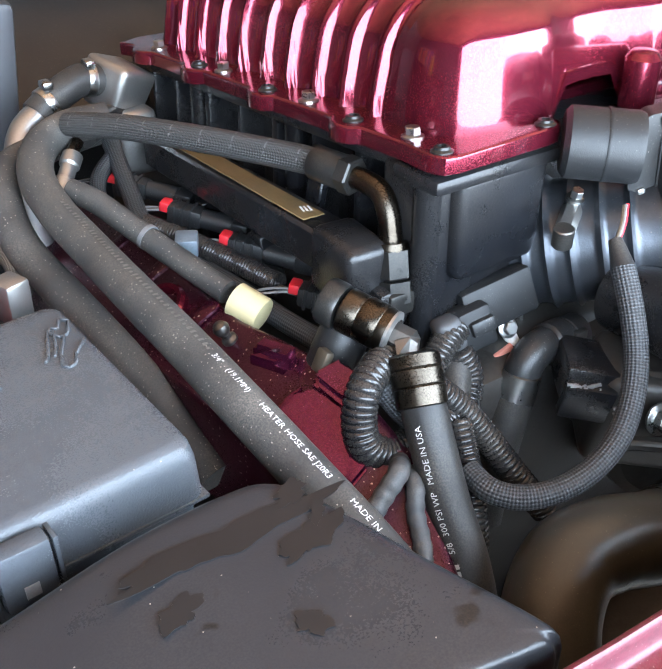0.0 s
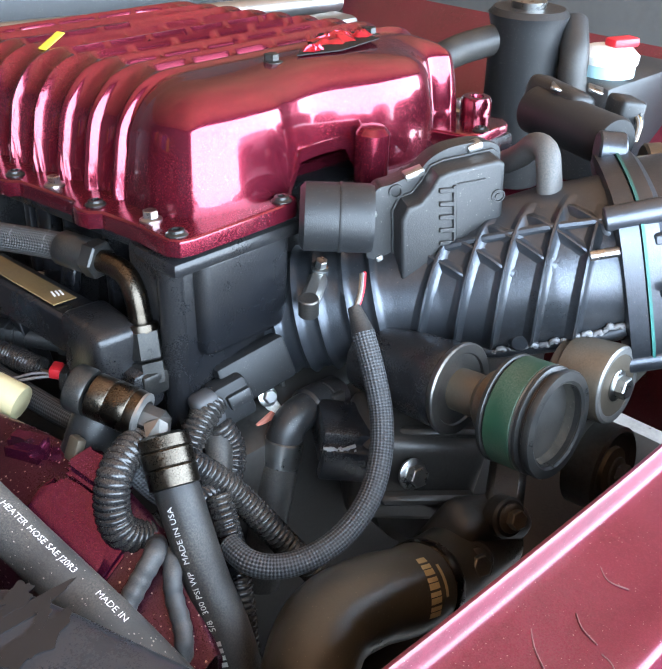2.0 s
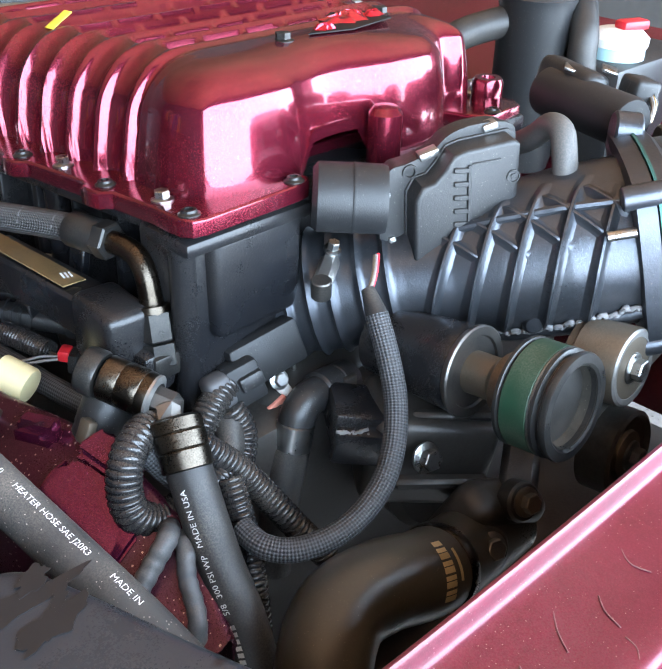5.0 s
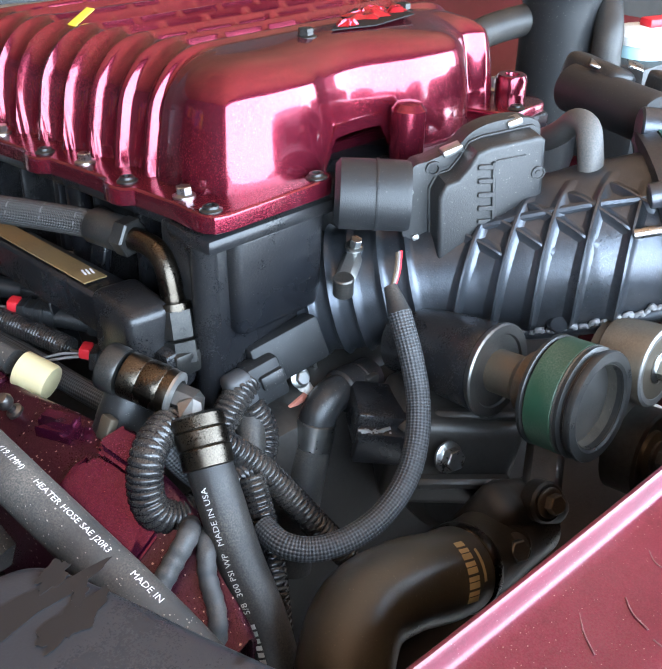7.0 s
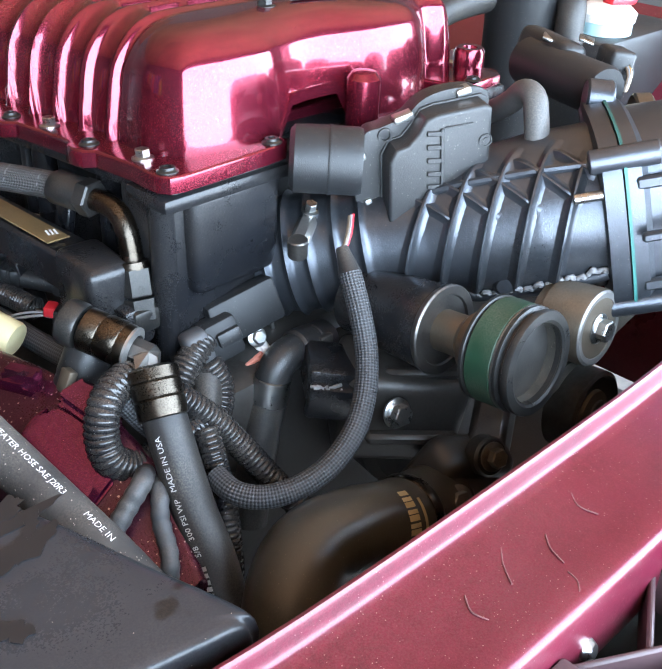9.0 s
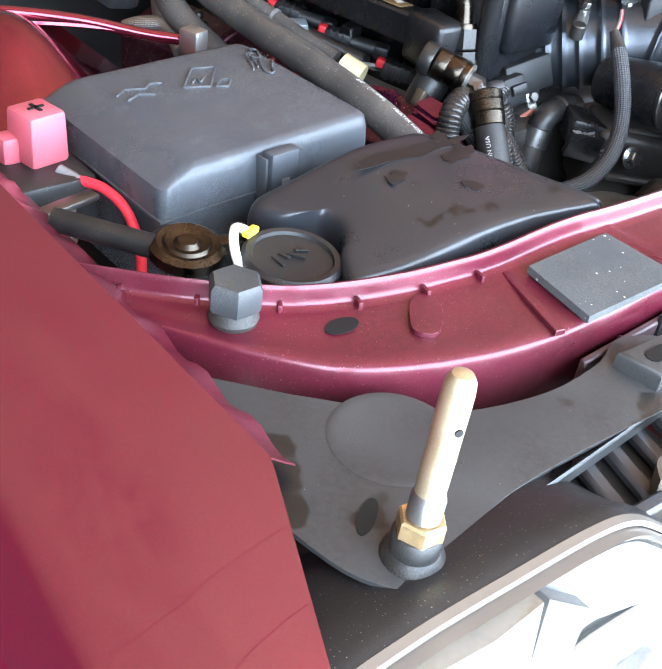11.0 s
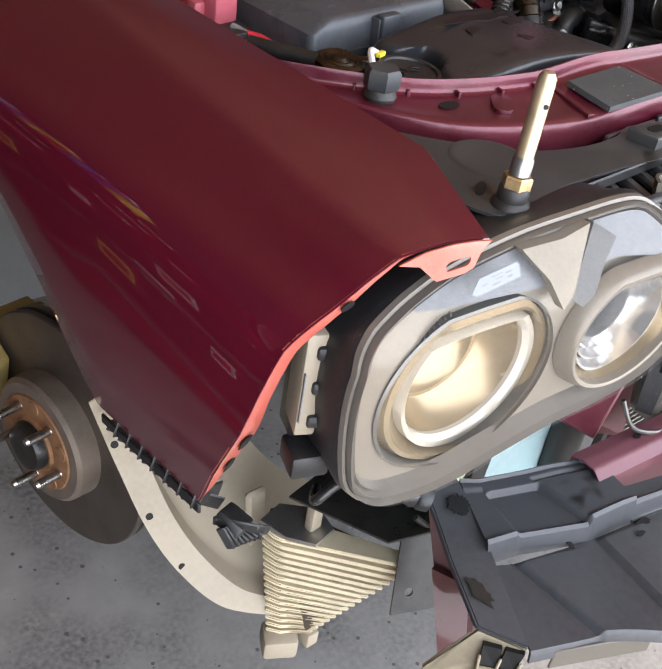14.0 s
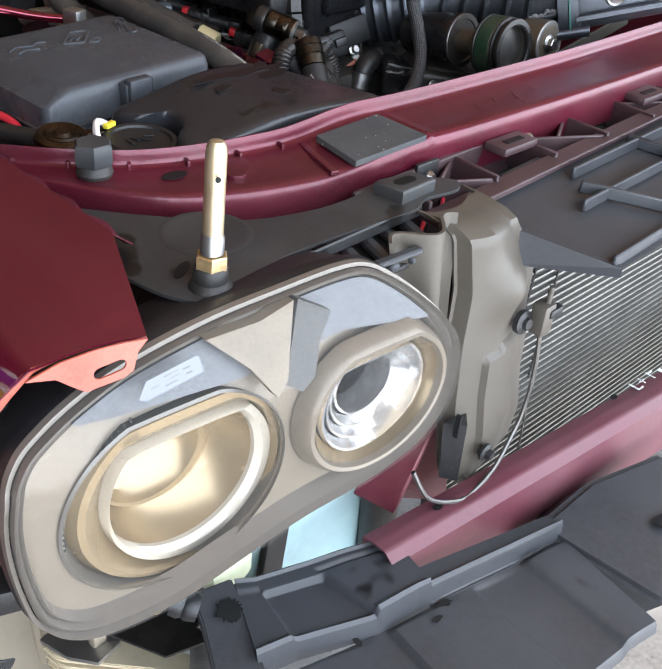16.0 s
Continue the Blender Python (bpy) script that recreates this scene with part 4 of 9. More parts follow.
sheet = thing("leaning_panel", (-0.72, 1.8, 0.0), "pale grey scuffed body panel standing on the floor", "body panel")
part("panel", grid(lambda u, v: (-1.15 + 0.85 * u, 1.78 + 0.02 * math.sin(u * 5) + 0.22 * v, 0.002 + 0.62 * v + 0.012 * math.sin(u * 8) * v), 30, 12, 0.004), M_GLOVE, sheet)
for x in (-0.78, -0.64, -0.60):
    part("crease", bar((x, 1.775, 0.01), (x + 0.01, 1.985, 0.60), 0.006, 0.004, 0.001), M_GLOVE, sheet)

# ---- headlamp ----
LAMP = [(-0.585, 1.062), (-0.556, 1.038), (-0.530, 1.008), (-0.514, 0.968), (-0.520, 0.922), (-0.544, 0.890), (-0.582, 0.874), (-0.627, 0.866), (-0.68, 0.862), (-0.745, 0.849), (-0.795, 0.838), (-0.838, 0.837), (-0.882, 0.846), (-0.912, 0.873), (-0.924, 0.914), (-0.929, 0.965), (-0.925, 1.003), (-0.912, 1.024), (-0.892, 1.037), (-0.864, 1.049), (-0.823, 1.061), (-0.755, 1.071), (-0.69, 1.075), (-0.638, 1.077), (-0.608, 1.074)]
lamp_xz = [np.array((p[0], p[1])) for p in spline([(x, z, 0) for x, z in LAMP], 150, True)]


def lamp_y(x, z=0.95):
    """The lens sweeps back towards the fender and leans back at its top."""
    return 0.222 - 0.10 * (x + 0.72) + 0.40 * max(0.0, z - 1.0)


def lamp_ring(inset, dy, lean=1.0):
    pts = []
    n = len(lamp_xz)
    for i, p in enumerate(lamp_xz):
        t = lamp_xz[(i + 2) % n] - lamp_xz[i - 2]
        nrm = np.array((t[1], -t[0]))
        q = p + nrm / np.linalg.norm(nrm) * inset
        pts.append((q[0], lamp_y(q[0], 1.0 + (q[1] - 1.0) * lean) + dy, q[1]))
    return pts


lamp = thing("headlamp", (-0.72, 0.30, 0.83), "hazy clear dual-beam headlamp with warm-tinted reflectors", "headlamp")
def lens_ring(k):
    """Rings of the lens face that close on a line between the two beams, a little domed."""
    pts = []
    for x, y, z in lamp_ring(0.034, 0.0):
        sx = min(max(x, -0.84), -0.60)
        sz = 0.945 + 0.10 * (sx + 0.72)
        qx, qz = x + (sx - x) * k, z + (sz - z) * k
        pts.append((qx, lamp_y(qx, qz) - 0.001 - 0.006 * math.sin(1.57 * k), qz))
    return pts


lens = part("lens", ring_loft([lamp_ring(0.0, 0.022), lamp_ring(0.0, 0.014), lamp_ring(0.0015, 0.008), lamp_ring(0.005, 0.004), lamp_ring(0.0075, 0.0038), lamp_ring(0.009, 0.002), lamp_ring(0.013, 0.0018), lamp_ring(0.020, 0.0)] + [lens_ring(k) for k in (0.0, 0.12, 0.25, 0.4, 0.55, 0.7, 0.85, 0.995)], False, False), M_LENS, lamp, "hazy clear plastic lens")
lens.visible_shadow = False
lens.data.flip_normals()
part("housing", ring_loft([lamp_ring(-0.001, 0.022), lamp_ring(-0.002, 0.030), lamp_ring(0.006, 0.060, 0.6), lamp_ring(0.014, 0.11, 0), lamp_ring(0.04, 0.14, 0)], False, True), M_PLASTIC, lamp, "black moulded lamp housing")
part("seal_rim", ring_loft([lamp_ring(0.002, 0.017), lamp_ring(-0.001, 0.017), lamp_ring(-0.0015, 0.022), lamp_ring(0.002, 0.025)]), M_SMOKE, lamp, "pale lens seam")


def dee(cx, cz, rx, rz, dy, cut, n=72):
    """A ring that faces the front, with its top cut flat at the height cut."""
    pts = []
    for a in np.linspace(0, 2 * math.pi, n, endpoint=False):
        x, z = cx + rx * math.cos(a), cz + rz * math.sin(a)
        if z > cut:
            z = cut + 0.10 * (z - cut) + 0.03 * (x - cx)
        pts.append((x, lamp_y(x) + dy, z))
    return pts


def dees(*rows):
    return ring_loft([dee(*r) for r in rows])


M_FUNNEL = mat("funnel_grey", (0.14, 0.128, 0.112), 0.32, 0.4, var=0.1, scale=10)
M_BEIGE = mat("beige_lamp_trim", (0.150, 0.124, 0.094), 0.35, 0.2, var=0.1, scale=9)
holes = [[(p[0], p[2]) for p in dee(-0.792, 0.938, 0.0965, 0.0870, 0, 1.018)], [(p[0], p[2]) for p in dee(-0.606, 0.954, 0.0760, 0.0690, 0, 1.012)]]
bm = plate([(p[0], p[2]) for p in lamp_ring(0.014, 0)][::2], 0.002, None, holes)
for v in bm.verts:
    v.co = Vector((v.co.x, lamp_y(v.co.x, v.co.y) + 0.028 + v.co.z, v.co.y))
part("bezel", bm, M_BEIGE, lamp, "hazy beige lamp bezel")
part("bezel_wall", ring_loft([lamp_ring(0.0016, 0.009), lamp_ring(0.003, 0.018), lamp_ring(0.007, 0.014), lamp_ring(0.0095, 0.022), lamp_ring(0.012, 0.018), lamp_ring(0.016, 0.030)]), M_SMOKE, lamp, "stepped grey bezel edge")
# outer beam
funnel = part("funnel", dees((-0.792, 0.938, 0.0985, 0.0890, 0.026, 1.020), (-0.792, 0.938, 0.0965, 0.0870, 0.024, 1.018), (-0.788, 0.936, 0.0950, 0.0880, 0.034, 1.014), (-0.783, 0.934, 0.0931, 0.0888, 0.046, 1.009)), M_FUNNEL, lamp, "grey ribbed funnel round the outer beam")
part("beam_surround", dees((-0.783, 0.934, 0.0942, 0.0899, 0.044, 1.010), (-0.782, 0.933, 0.0899, 0.0856, 0.034, 1.007), (-0.780, 0.931, 0.0856, 0.0813, 0.034, 0.999), (-0.774, 0.927, 0.0803, 0.0813, 0.046, 0.983), (-0.768, 0.924, 0.0745, 0.0765, 0.055, 0.978)), M_WARMTINT, lamp, "chromed ring tinted for warm bounce light")
# widest at lower right: the ring's bright reflection put into its shape and colour
part("light_guide", dees((-0.768, 0.924, 0.0760, 0.0781, 0.056, 0.977), (-0.768, 0.924, 0.0749, 0.0770, 0.044, 0.977), (-0.772, 0.928, 0.0696, 0.0706, 0.042, 0.976), (-0.775, 0.931, 0.0669, 0.0674, 0.046, 0.975), (-0.775, 0.931, 0.0663, 0.0669, 0.056, 0.975)), M_GUIDE, lamp, "pale light guide ring, widened where it gleams")
part("reflector", ring_loft([dee(*r) for r in ((-0.775, 0.931, 0.0666, 0.0671, 0.050, 0.975), (-0.777, 0.932, 0.0621, 0.0610, 0.066, 0.973), (-0.781, 0.935, 0.0535, 0.0514, 0.080, 0.973), (-0.787, 0.938, 0.0492, 0.0471, 0.074, 0.975), (-0.788, 0.939, 0.0460, 0.0439, 0.074, 0.975), (-0.789, 0.940, 0.0407, 0.0385, 0.086, 0.975), (-0.789, 0.940, 0.0214, 0.0193, 0.096, 0.969))], False, True), M_WARMTINT, lamp, "chromed reflector bowl tinted for warm bounce light")
for k in range(22):
    a = 1.95 + 0.062 * k
    part("funnel_rib", bar((-0.792 + 0.0955 * math.cos(a), lamp_y(-0.88) + 0.026, 0.938 + 0.0862 * math.sin(a)), (-0.785 + 0.0930 * math.cos(a), lamp_y(-0.87) + 0.043, 0.935 + 0.0880 * math.sin(a)), 0.0015, 0.0022, 0), M_FUNNEL, funnel)
# inner beam
part("goggle", dees((-0.607, 0.955, 0.0820, 0.0740, 0.027, 1.022), (-0.607, 0.955, 0.0790, 0.0710, 0.014, 1.018), (-0.606, 0.954, 0.0760, 0.0680, 0.010, 1.013), (-0.605, 0.953, 0.0720, 0.0640, 0.011, 1.008), (-0.603, 0.951, 0.0690, 0.0615, 0.018, 1.004)), M_BEIGE, lamp, "raised beige rim round the inner beam")
part("beam_surround", dees((-0.603, 0.951, 0.0695, 0.0620, 0.016, 1.004), (-0.600, 0.948, 0.0650, 0.0590, 0.024, 0.997), (-0.595, 0.945, 0.0600, 0.0550, 0.036, 0.988)), M_WARMTINT, lamp, "chromed ring tinted for warm bounce light")
for rr, cx, cz, dy in ((0.058, -0.594, 0.944, 0.030), (0.050, -0.588, 0.940, 0.040), (0.043, -0.582, 0.937, 0.050)):
    part("step_ring", dees((cx, cz, rr + 0.002, rr, dy + 0.012, cz + 0.044), (cx, cz, rr, rr - 0.002, dy, cz + 0.042), (cx, cz, rr - 0.0025, rr - 0.0045, dy + 0.0005, cz + 0.040), (cx + 0.002, cz - 0.001, rr - 0.0075, rr - 0.009, dy + 0.010, cz + 0.037)), M_CHROME, lamp, "stepped chrome ring")
part("projector_ring", dees((-0.576, 0.934, 0.0400, 0.0390, 0.074, 1.2), (-0.576, 0.934, 0.0345, 0.0335, 0.060, 1.2), (-0.576, 0.934, 0.0325, 0.0315, 0.060, 1.2), (-0.575, 0.933, 0.0300, 0.0290, 0.090, 1.2)), M_CHROME, lamp, "chrome projector ring")
M_HOLE = mat("dark_projector_glass", (0.004, 0.004, 0.005), 0.4, 0, var=0.05)
M_HOLE.node_tree.nodes["Principled BSDF"].inputs["Specular IOR Level"].default_value = 0.02
part("projector_lens", ring_loft([dee(-0.575, 0.933, r, r, d, 1.2) for r, d in ((0.033, 0.092), (0.028, 0.087), (0.020, 0.083), (0.009, 0.081))], False, True), M_HOLE, lamp, "dark projector lens")
# grey plate along the top: the lens's sky reflection put into a colour
TOPBAND_Z = lambda x: float(np.interp(x, [-0.93, -0.886, -0.84, -0.74, -0.64, -0.526], [1.020, 1.036, 1.030, 1.024, 1.031, 1.012]))  # noqa: E731
upper = [(p[0], p[2]) for p in lamp_ring(0.010, 0) if p[2] > TOPBAND_Z(p[0])]
upper.sort()
bm = plate(upper + [(x, TOPBAND_Z(x)) for x in np.linspace(upper[-1][0] - 0.004, upper[0][0] + 0.004, 30)], 0.002)
for v in bm.verts:
    v.co = Vector((v.co.x, lamp_y(v.co.x, v.co.y) + 0.016 + v.co.z, v.co.y))
part("top_band", bm, mat("sky_toned_band", (0.075, 0.077, 0.082), 0.4, 0.1, var=0.25, scale=12), lamp, "grey band above the beams, toned for the lens's sky reflection")
# sloped trim between the beams
for name, pts, m in (("bridge_panel", [(-0.768, 1.066, 0.030), (-0.722, 1.066, 0.030), (-0.690, 1.073, 0.032), (-0.706, 1.016, 0.014), (-0.716, 1.004, 0.012), (-0.738, 1.036, 0.018)], mat("beige_bridge", (0.14, 0.115, 0.085), 0.6)), ("smoky_panel", [(-0.686, 1.073, 0.032), (-0.660, 1.058, 0.024), (-0.676, 1.040, 0.016), (-0.683, 1.013, 0.010), (-0.694, 1.002, 0.010), (-0.708, 1.012, 0.014)], mat("smoky_trim", (0.055, 0.053, 0.05), 0.6, 0.0))):
    part(name, ring_loft([[(x, lamp_y(x) + d + o, z) for x, z, d in pts] for o in (0.0, 0.010)], True, True), m, lamp, "sloped trim panel between the beams")
lab = thing("lamp_label", (-0.806, 0.25, 1.05), "silver sticker with unreadable print on the lens", "label")
lm = Matrix.Translation((-0.806, 0.2475, 1.055)) @ Euler((radians(68), 0, radians(-5))).to_matrix().to_4x4() @ Euler((0, 0, radians(7))).to_matrix().to_4x4()
stick = part("sticker", plate([(-0.026, -0.003), (-0.017, 0.0065), (0.024, 0.0065), (0.026, 0.004), (0.026, -0.0065), (-0.021, -0.0065)], 0.0004, lm), M_LABEL, lab)
for x, z, w, h in ((0.014, 0.002, 0.006, 0.0012), (0.015, -0.002, 0.005, 0.0012), (0.002, 0.0035, 0.012, 0.0008), (0.0, -0.003, 0.010, 0.0009), (-0.012, 0.0, 0.007, 0.0008), (0.004, 0.0005, 0.008, 0.0007)):
    part("print_bar", plate([(x - w / 2, z - h / 2), (x + w / 2, z - h / 2), (x + w / 2, z + h / 2), (x - w / 2, z + h / 2)], 0.0001, lm @ Matrix.Translation((0, 0, 0.0005))), M_STEELDK, stick)
# ballast on the lamp's outer side
bal = thing("lamp_ballast", (-0.93, 0.33, 0.9), "metal headlamp ballast with white label on black bracket", "ballast")
case = part("case", rbox((-0.918, 0.322, 0.955), (0.018, 0.036, 0.104), 0.003, (0, 0, -25)), M_LINER, bal, "beige metal case")
part("label", rbox((-0.9285, 0.316, 0.945), (0.001, 0.022, 0.050), 0, (0, 0, -25)), M_LABEL, case)
part("black_mark", rbox((-0.9291, 0.3155, 0.932), (0.001, 0.010, 0.020), 0, (0, 0, -25)), M_BLACKFILL, case)
for z in (0.995, 0.955, 0.915):
    part("fin", rbox((-0.900, 0.306, z), (0.030, 0.034, 0.010), 0.002, (0, 0, -20)), M_PLASTIC, bal)
    part("tab", lathe([(0.006, 0), (0.006, 0.003), (0.002, 0.004)], (-0.908, 0.290, z - 0.009), (-0.3, -1, 0), 12), M_ZINC, bal)
for z in (0.990, 0.955, 0.920):
    part("clip", rbox((-0.913, 0.302, z), (0.026, 0.012, 0.013), 0.003, (0, 0, -25)), M_PLASTIC, bal)
part("bracket", rbox((-0.895, 0.335, 0.955), (0.045, 0.03, 0.15), 0.004, (0, 0, -20)), M_PLASTIC, bal)
part("foot", rbox((-0.912, 0.315, 0.868), (0.035, 0.035, 0.025), 0.004, (0, 0, -20)), M_PLASTIC, bal)

# ---- below the lamp ----
cool = thing("heat_sink", (-0.80, 0.38, 0.42), "gold anodised finned cooler with a bright top plate", "cooler")
L0, L1b = np.array((-0.827, 0.451, 0.592)), np.array((-0.804, 0.442, 0.392))
B0, B1 = np.array((-0.818, 0.420, 0.592)), np.array((-0.778, 0.420, 0.394))
R0, R1 = np.array((-0.708, 0.308, 0.584)), np.array((-0.768, 0.392, 0.416))
for k in range(16):
    f = k / 15
    a, b = L0 + (L1b - L0) * f, B0 + (B1 - B0) * f
    c = R0 + (R1 - R0) * (f ** 0.9)
    pts = [a, a * 0.4 + b * 0.6 + np.array((-0.002, -0.004, 0)), b, b * 0.12 + c * 0.88, c, c + np.array((0.010, 0.018, 0.0)), b + np.array((0.030, 0.022, 0)), a + np.array((0.026, 0.012, 0))]
    bm = ring_loft([[p + np.array((0, 0, z)) for p in pts] for z in (0, 0.0062)], True, True)
    bmesh.ops.bevel(bm, geom=bm.edges[:], offset=0.0016, segments=2, affect="EDGES", clamp_overlap=True)
    part("fin", bm, M_FIN, cool)
cp = [np.array((0.008, 0.006, 0)), np.array((0.010, 0.012, 0))]
part("core", ring_loft([[L0 + cp[0] - np.array((0, 0, 0.004)), B0 + cp[1] - np.array((0, 0, 0.004)), R0 + np.array((-0.004, 0.012, -0.002)), R0 + np.array((0.004, 0.02, -0.002)), B0 + np.array((0.04, 0.04, 0)), L0 + np.array((0.03, 0.02, 0))], [L1b + cp[0], B1 + cp[1], R1 + np.array((-0.004, 0.008, 0)), R1 + np.array((0.004, 0.012, 0)), B1 + np.array((0.03, 0.03, 0)), L1b + np.array((0.03, 0.02, 0))]], True, True), M_TAN, cool)
part("top_plate", ring_loft([[L0 + np.array((0, 0.003, z)), L0 + np.array((0.010, -0.034, z)), np.array((-0.800, 0.385, 0.600 + z)), np.array((-0.770, 0.390, 0.603 + z)), np.array((-0.762, 0.425, 0.600 + z)), L0 + np.array((0.035, 0.012, z))] for z in (0.008, 0.013)], True, True), M_ALU, cool, "bare metal top plate")
part("end_foot", rbox((-0.788, 0.430, 0.376), (0.046, 0.04, 0.034), 0.006, (0, 0, -30)), M_LINER, cool, "pale plastic foot")
part("foot_tab", rbox((-0.755, 0.410, 0.382), (0.02, 0.02, 0.026), 0.004), M_LINER, cool)
part("mount_post", rbox((-0.785, 0.41, 0.630), (0.016, 0.014, 0.050), 0.003), M_LINER, cool, "white mounting post")
hbr = thing("horn_bracket", (-0.74, 0.35, 0.6), "black steel bracket with a hole under the headlamp", "bracket")
m = frame_z((-0.724, 0.298, 0.577), (-0.35, -0.85, 0.38))
part("plate", plate([(-0.026, -0.030), (0.070, -0.030), (0.075, 0.045), (0.055, 0.10), (-0.010, 0.11), (-0.020, 0.02)], 0.003, m, holes=[oval(-0.004, -0.004, 0.0055, 0.0055)]), M_BLKBOLT, hbr)
part("upper_plate", plate([(-0.82, 0.42), (-0.72, 0.44), (-0.64, 0.36), (-0.70, 0.29), (-0.77, 0.31)], 0.003, Matrix.Translation((0, 0, 0.668))), M_BLKBOLT, hbr)
part("slot_rod", tube((-0.728, 0.315, 0.68), (-0.705, 0.290, 0.655), 0.004), M_STEELDK, hbr)
lug = thing("wiring_connector", (-0.76, 0.36, 0.74), "black wiring connector with clips under the lamp", "connector")
part("body", rbox((-0.752, 0.325, 0.752), (0.045, 0.035, 0.028), 0.004, (10, 0, 20)), M_PLASTIC, lug)
part("collar", lathe([(0.014, 0), (0.015, 0.008), (0.013, 0.012), (0.015, 0.016), (0.013, 0.026)], (-0.762, 0.31, 0.745), (0.5, -0.6, -0.2), 20), M_PLASTIC, lug)
part("cable", sweep([(-0.775, 0.36, 0.74), (-0.80, 0.372, 0.72), (-0.82, 0.38, 0.70), (-0.80, 0.40, 0.69)], 0.006, 30, 10), M_LOOM, lug)
part("clip", rbox((-0.775, 0.31, 0.752), (0.02, 0.012, 0.016), 0.003), M_BRASS, lug)
frame_r = thing("lower_rail_end", (-0.72, 0.3, 0.65), "dark red painted lower rail end bracket", "bracket")
M_DKRED = mat("dark_red_rail", (0.05, 0.006, 0.009), 0.35, 0.2, 0.4, var=0.2, scale=30, dust=0.2)
part("blade", ring_loft([[(-0.742, 0.292, 0.722), (-0.716, 0.235, 0.700), (-0.742, 0.190, 0.585), (-0.757, 0.225, 0.600)], [(-0.734, 0.294, 0.722), (-0.708, 0.237, 0.700), (-0.734, 0.192, 0.585), (-0.749, 0.227, 0.600)]], True, True), M_DKRED, frame_r)
part("fold", ring_loft([[(-0.757, 0.258, 0.672), (-0.735, 0.222, 0.665), (-0.748, 0.185, 0.560), (-0.766, 0.215, 0.585)], [(-0.750, 0.260, 0.672), (-0.729, 0.224, 0.665), (-0.741, 0.187, 0.560), (-0.759, 0.217, 0.585)]], True, True), M_DKRED, frame_r)

# lower air guide: stepped grey plastic tray
guide = thing("air_guide", (-0.5, 0.18, 0.6), "weathered grey moulded plastic air guide tray", "air guide")


def tray(pts, d=0.006, bev=0.0035):
    """A moulded slab over a few corners, thickened downward."""
    bm = bmesh.new()
    a = [bm.verts.new(p) for p in pts]
    b = [bm.verts.new((p[0] - 0.001, p[1] + d * 0.6, p[2] - d)) for p in pts]
    bm.faces.new(a), bm.faces.new(b[::-1])
    n = len(pts)
    for i in range(n):
        bm.faces.new((a[i], b[i], b[(i + 1) % n], a[(i + 1) % n]))
    bmesh.ops.recalc_face_normals(bm, faces=bm.faces)
    bmesh.ops.bevel(bm, geom=bm.edges[:], offset=bev, segments=2, affect="EDGES", clamp_overlap=True)
    return bm


part("side_strip", tray([(-0.744, 0.304, 0.745), (-0.704, 0.294, 0.746), (-0.713, 0.262, 0.742), (-0.730, 0.226, 0.737), (-0.752, 0.175, 0.726), (-0.779, 0.119, 0.718), (-0.803, 0.163, 0.718), (-0.777, 0.225, 0.728), (-0.752, 0.278, 0.738)], 0.006, 0.0015), M_GREY, guide, "flat edge strip with dark worn spots")


def soft(x, a, b):
    t = min(1.0, max(0.0, (x - a) / (b - a)))
    return t * t * (3 - 2 * t)


def between(rows, u):
    """Point of a row of plan corners at u of its way."""
    k = u * (len(rows) - 1)
    i = min(int(k), len(rows) - 2)
    return np.array(rows[i]) * (1 - k + i) + np.array(rows[i + 1]) * (k - i)


SHELF_REAR = [(-0.704, 0.290), (-0.688, 0.279), (-0.637, 0.262), (-0.600, 0.251), (-0.567, 0.239), (-0.549, 0.220)]
SHELF_EDGE = [(-0.741, 0.214), (-0.704, 0.205), (-0.627, 0.174), (-0.600, 0.171), (-0.577, 0.168), (-0.561, 0.165)]
LOW_REAR = [(-0.741, 0.204), (-0.720, 0.193), (-0.664, 0.178), (-0.619, 0.167), (-0.564, 0.158), (-0.514, 0.148), (-0.460, 0.136), (-0.386, 0.126)]
LOW_FRONT = [(-0.780, 0.114), (-0.709, 0.086), (-0.670, 0.064), (-0.632, 0.040), (-0.575, 0.024), (-0.522, 0.010), (-0.463, 0.003), (-0.405, -0.004)]


def shelf(u, v):
    """Upper shelf: recessed left field, higher right field, rear flange, rolled front edge and wall."""
    w = min(v / 0.82, 1.0)
    x, y = between(SHELF_REAR, u) * (1 - w) + between(SHELF_EDGE, u) * w
    right = soft(u, 0.395, 0.425)
    z = 0.745 - 0.008 * (1 - right) * soft(w, 0.20, 0.27) * soft(u, 0.19, 0.21) - 0.003 * (1 - soft(u, 0.19, 0.21)) * soft(w, 0.1, 0.2)
    z += right * (0.003 * soft(w, 0.16, 0.24) - 0.003 * math.exp(-((w - 0.14) / 0.03) ** 2))
    z += 0.0035 * math.exp(-((w - 0.955) / 0.03) ** 2) + 0.003 * (1 - soft(w, 0.0, 0.03))
    drop = soft(v, 0.82, 1.0)
    return (x, y - 0.006 * drop, z * (1 - drop) + 0.7175 * drop)


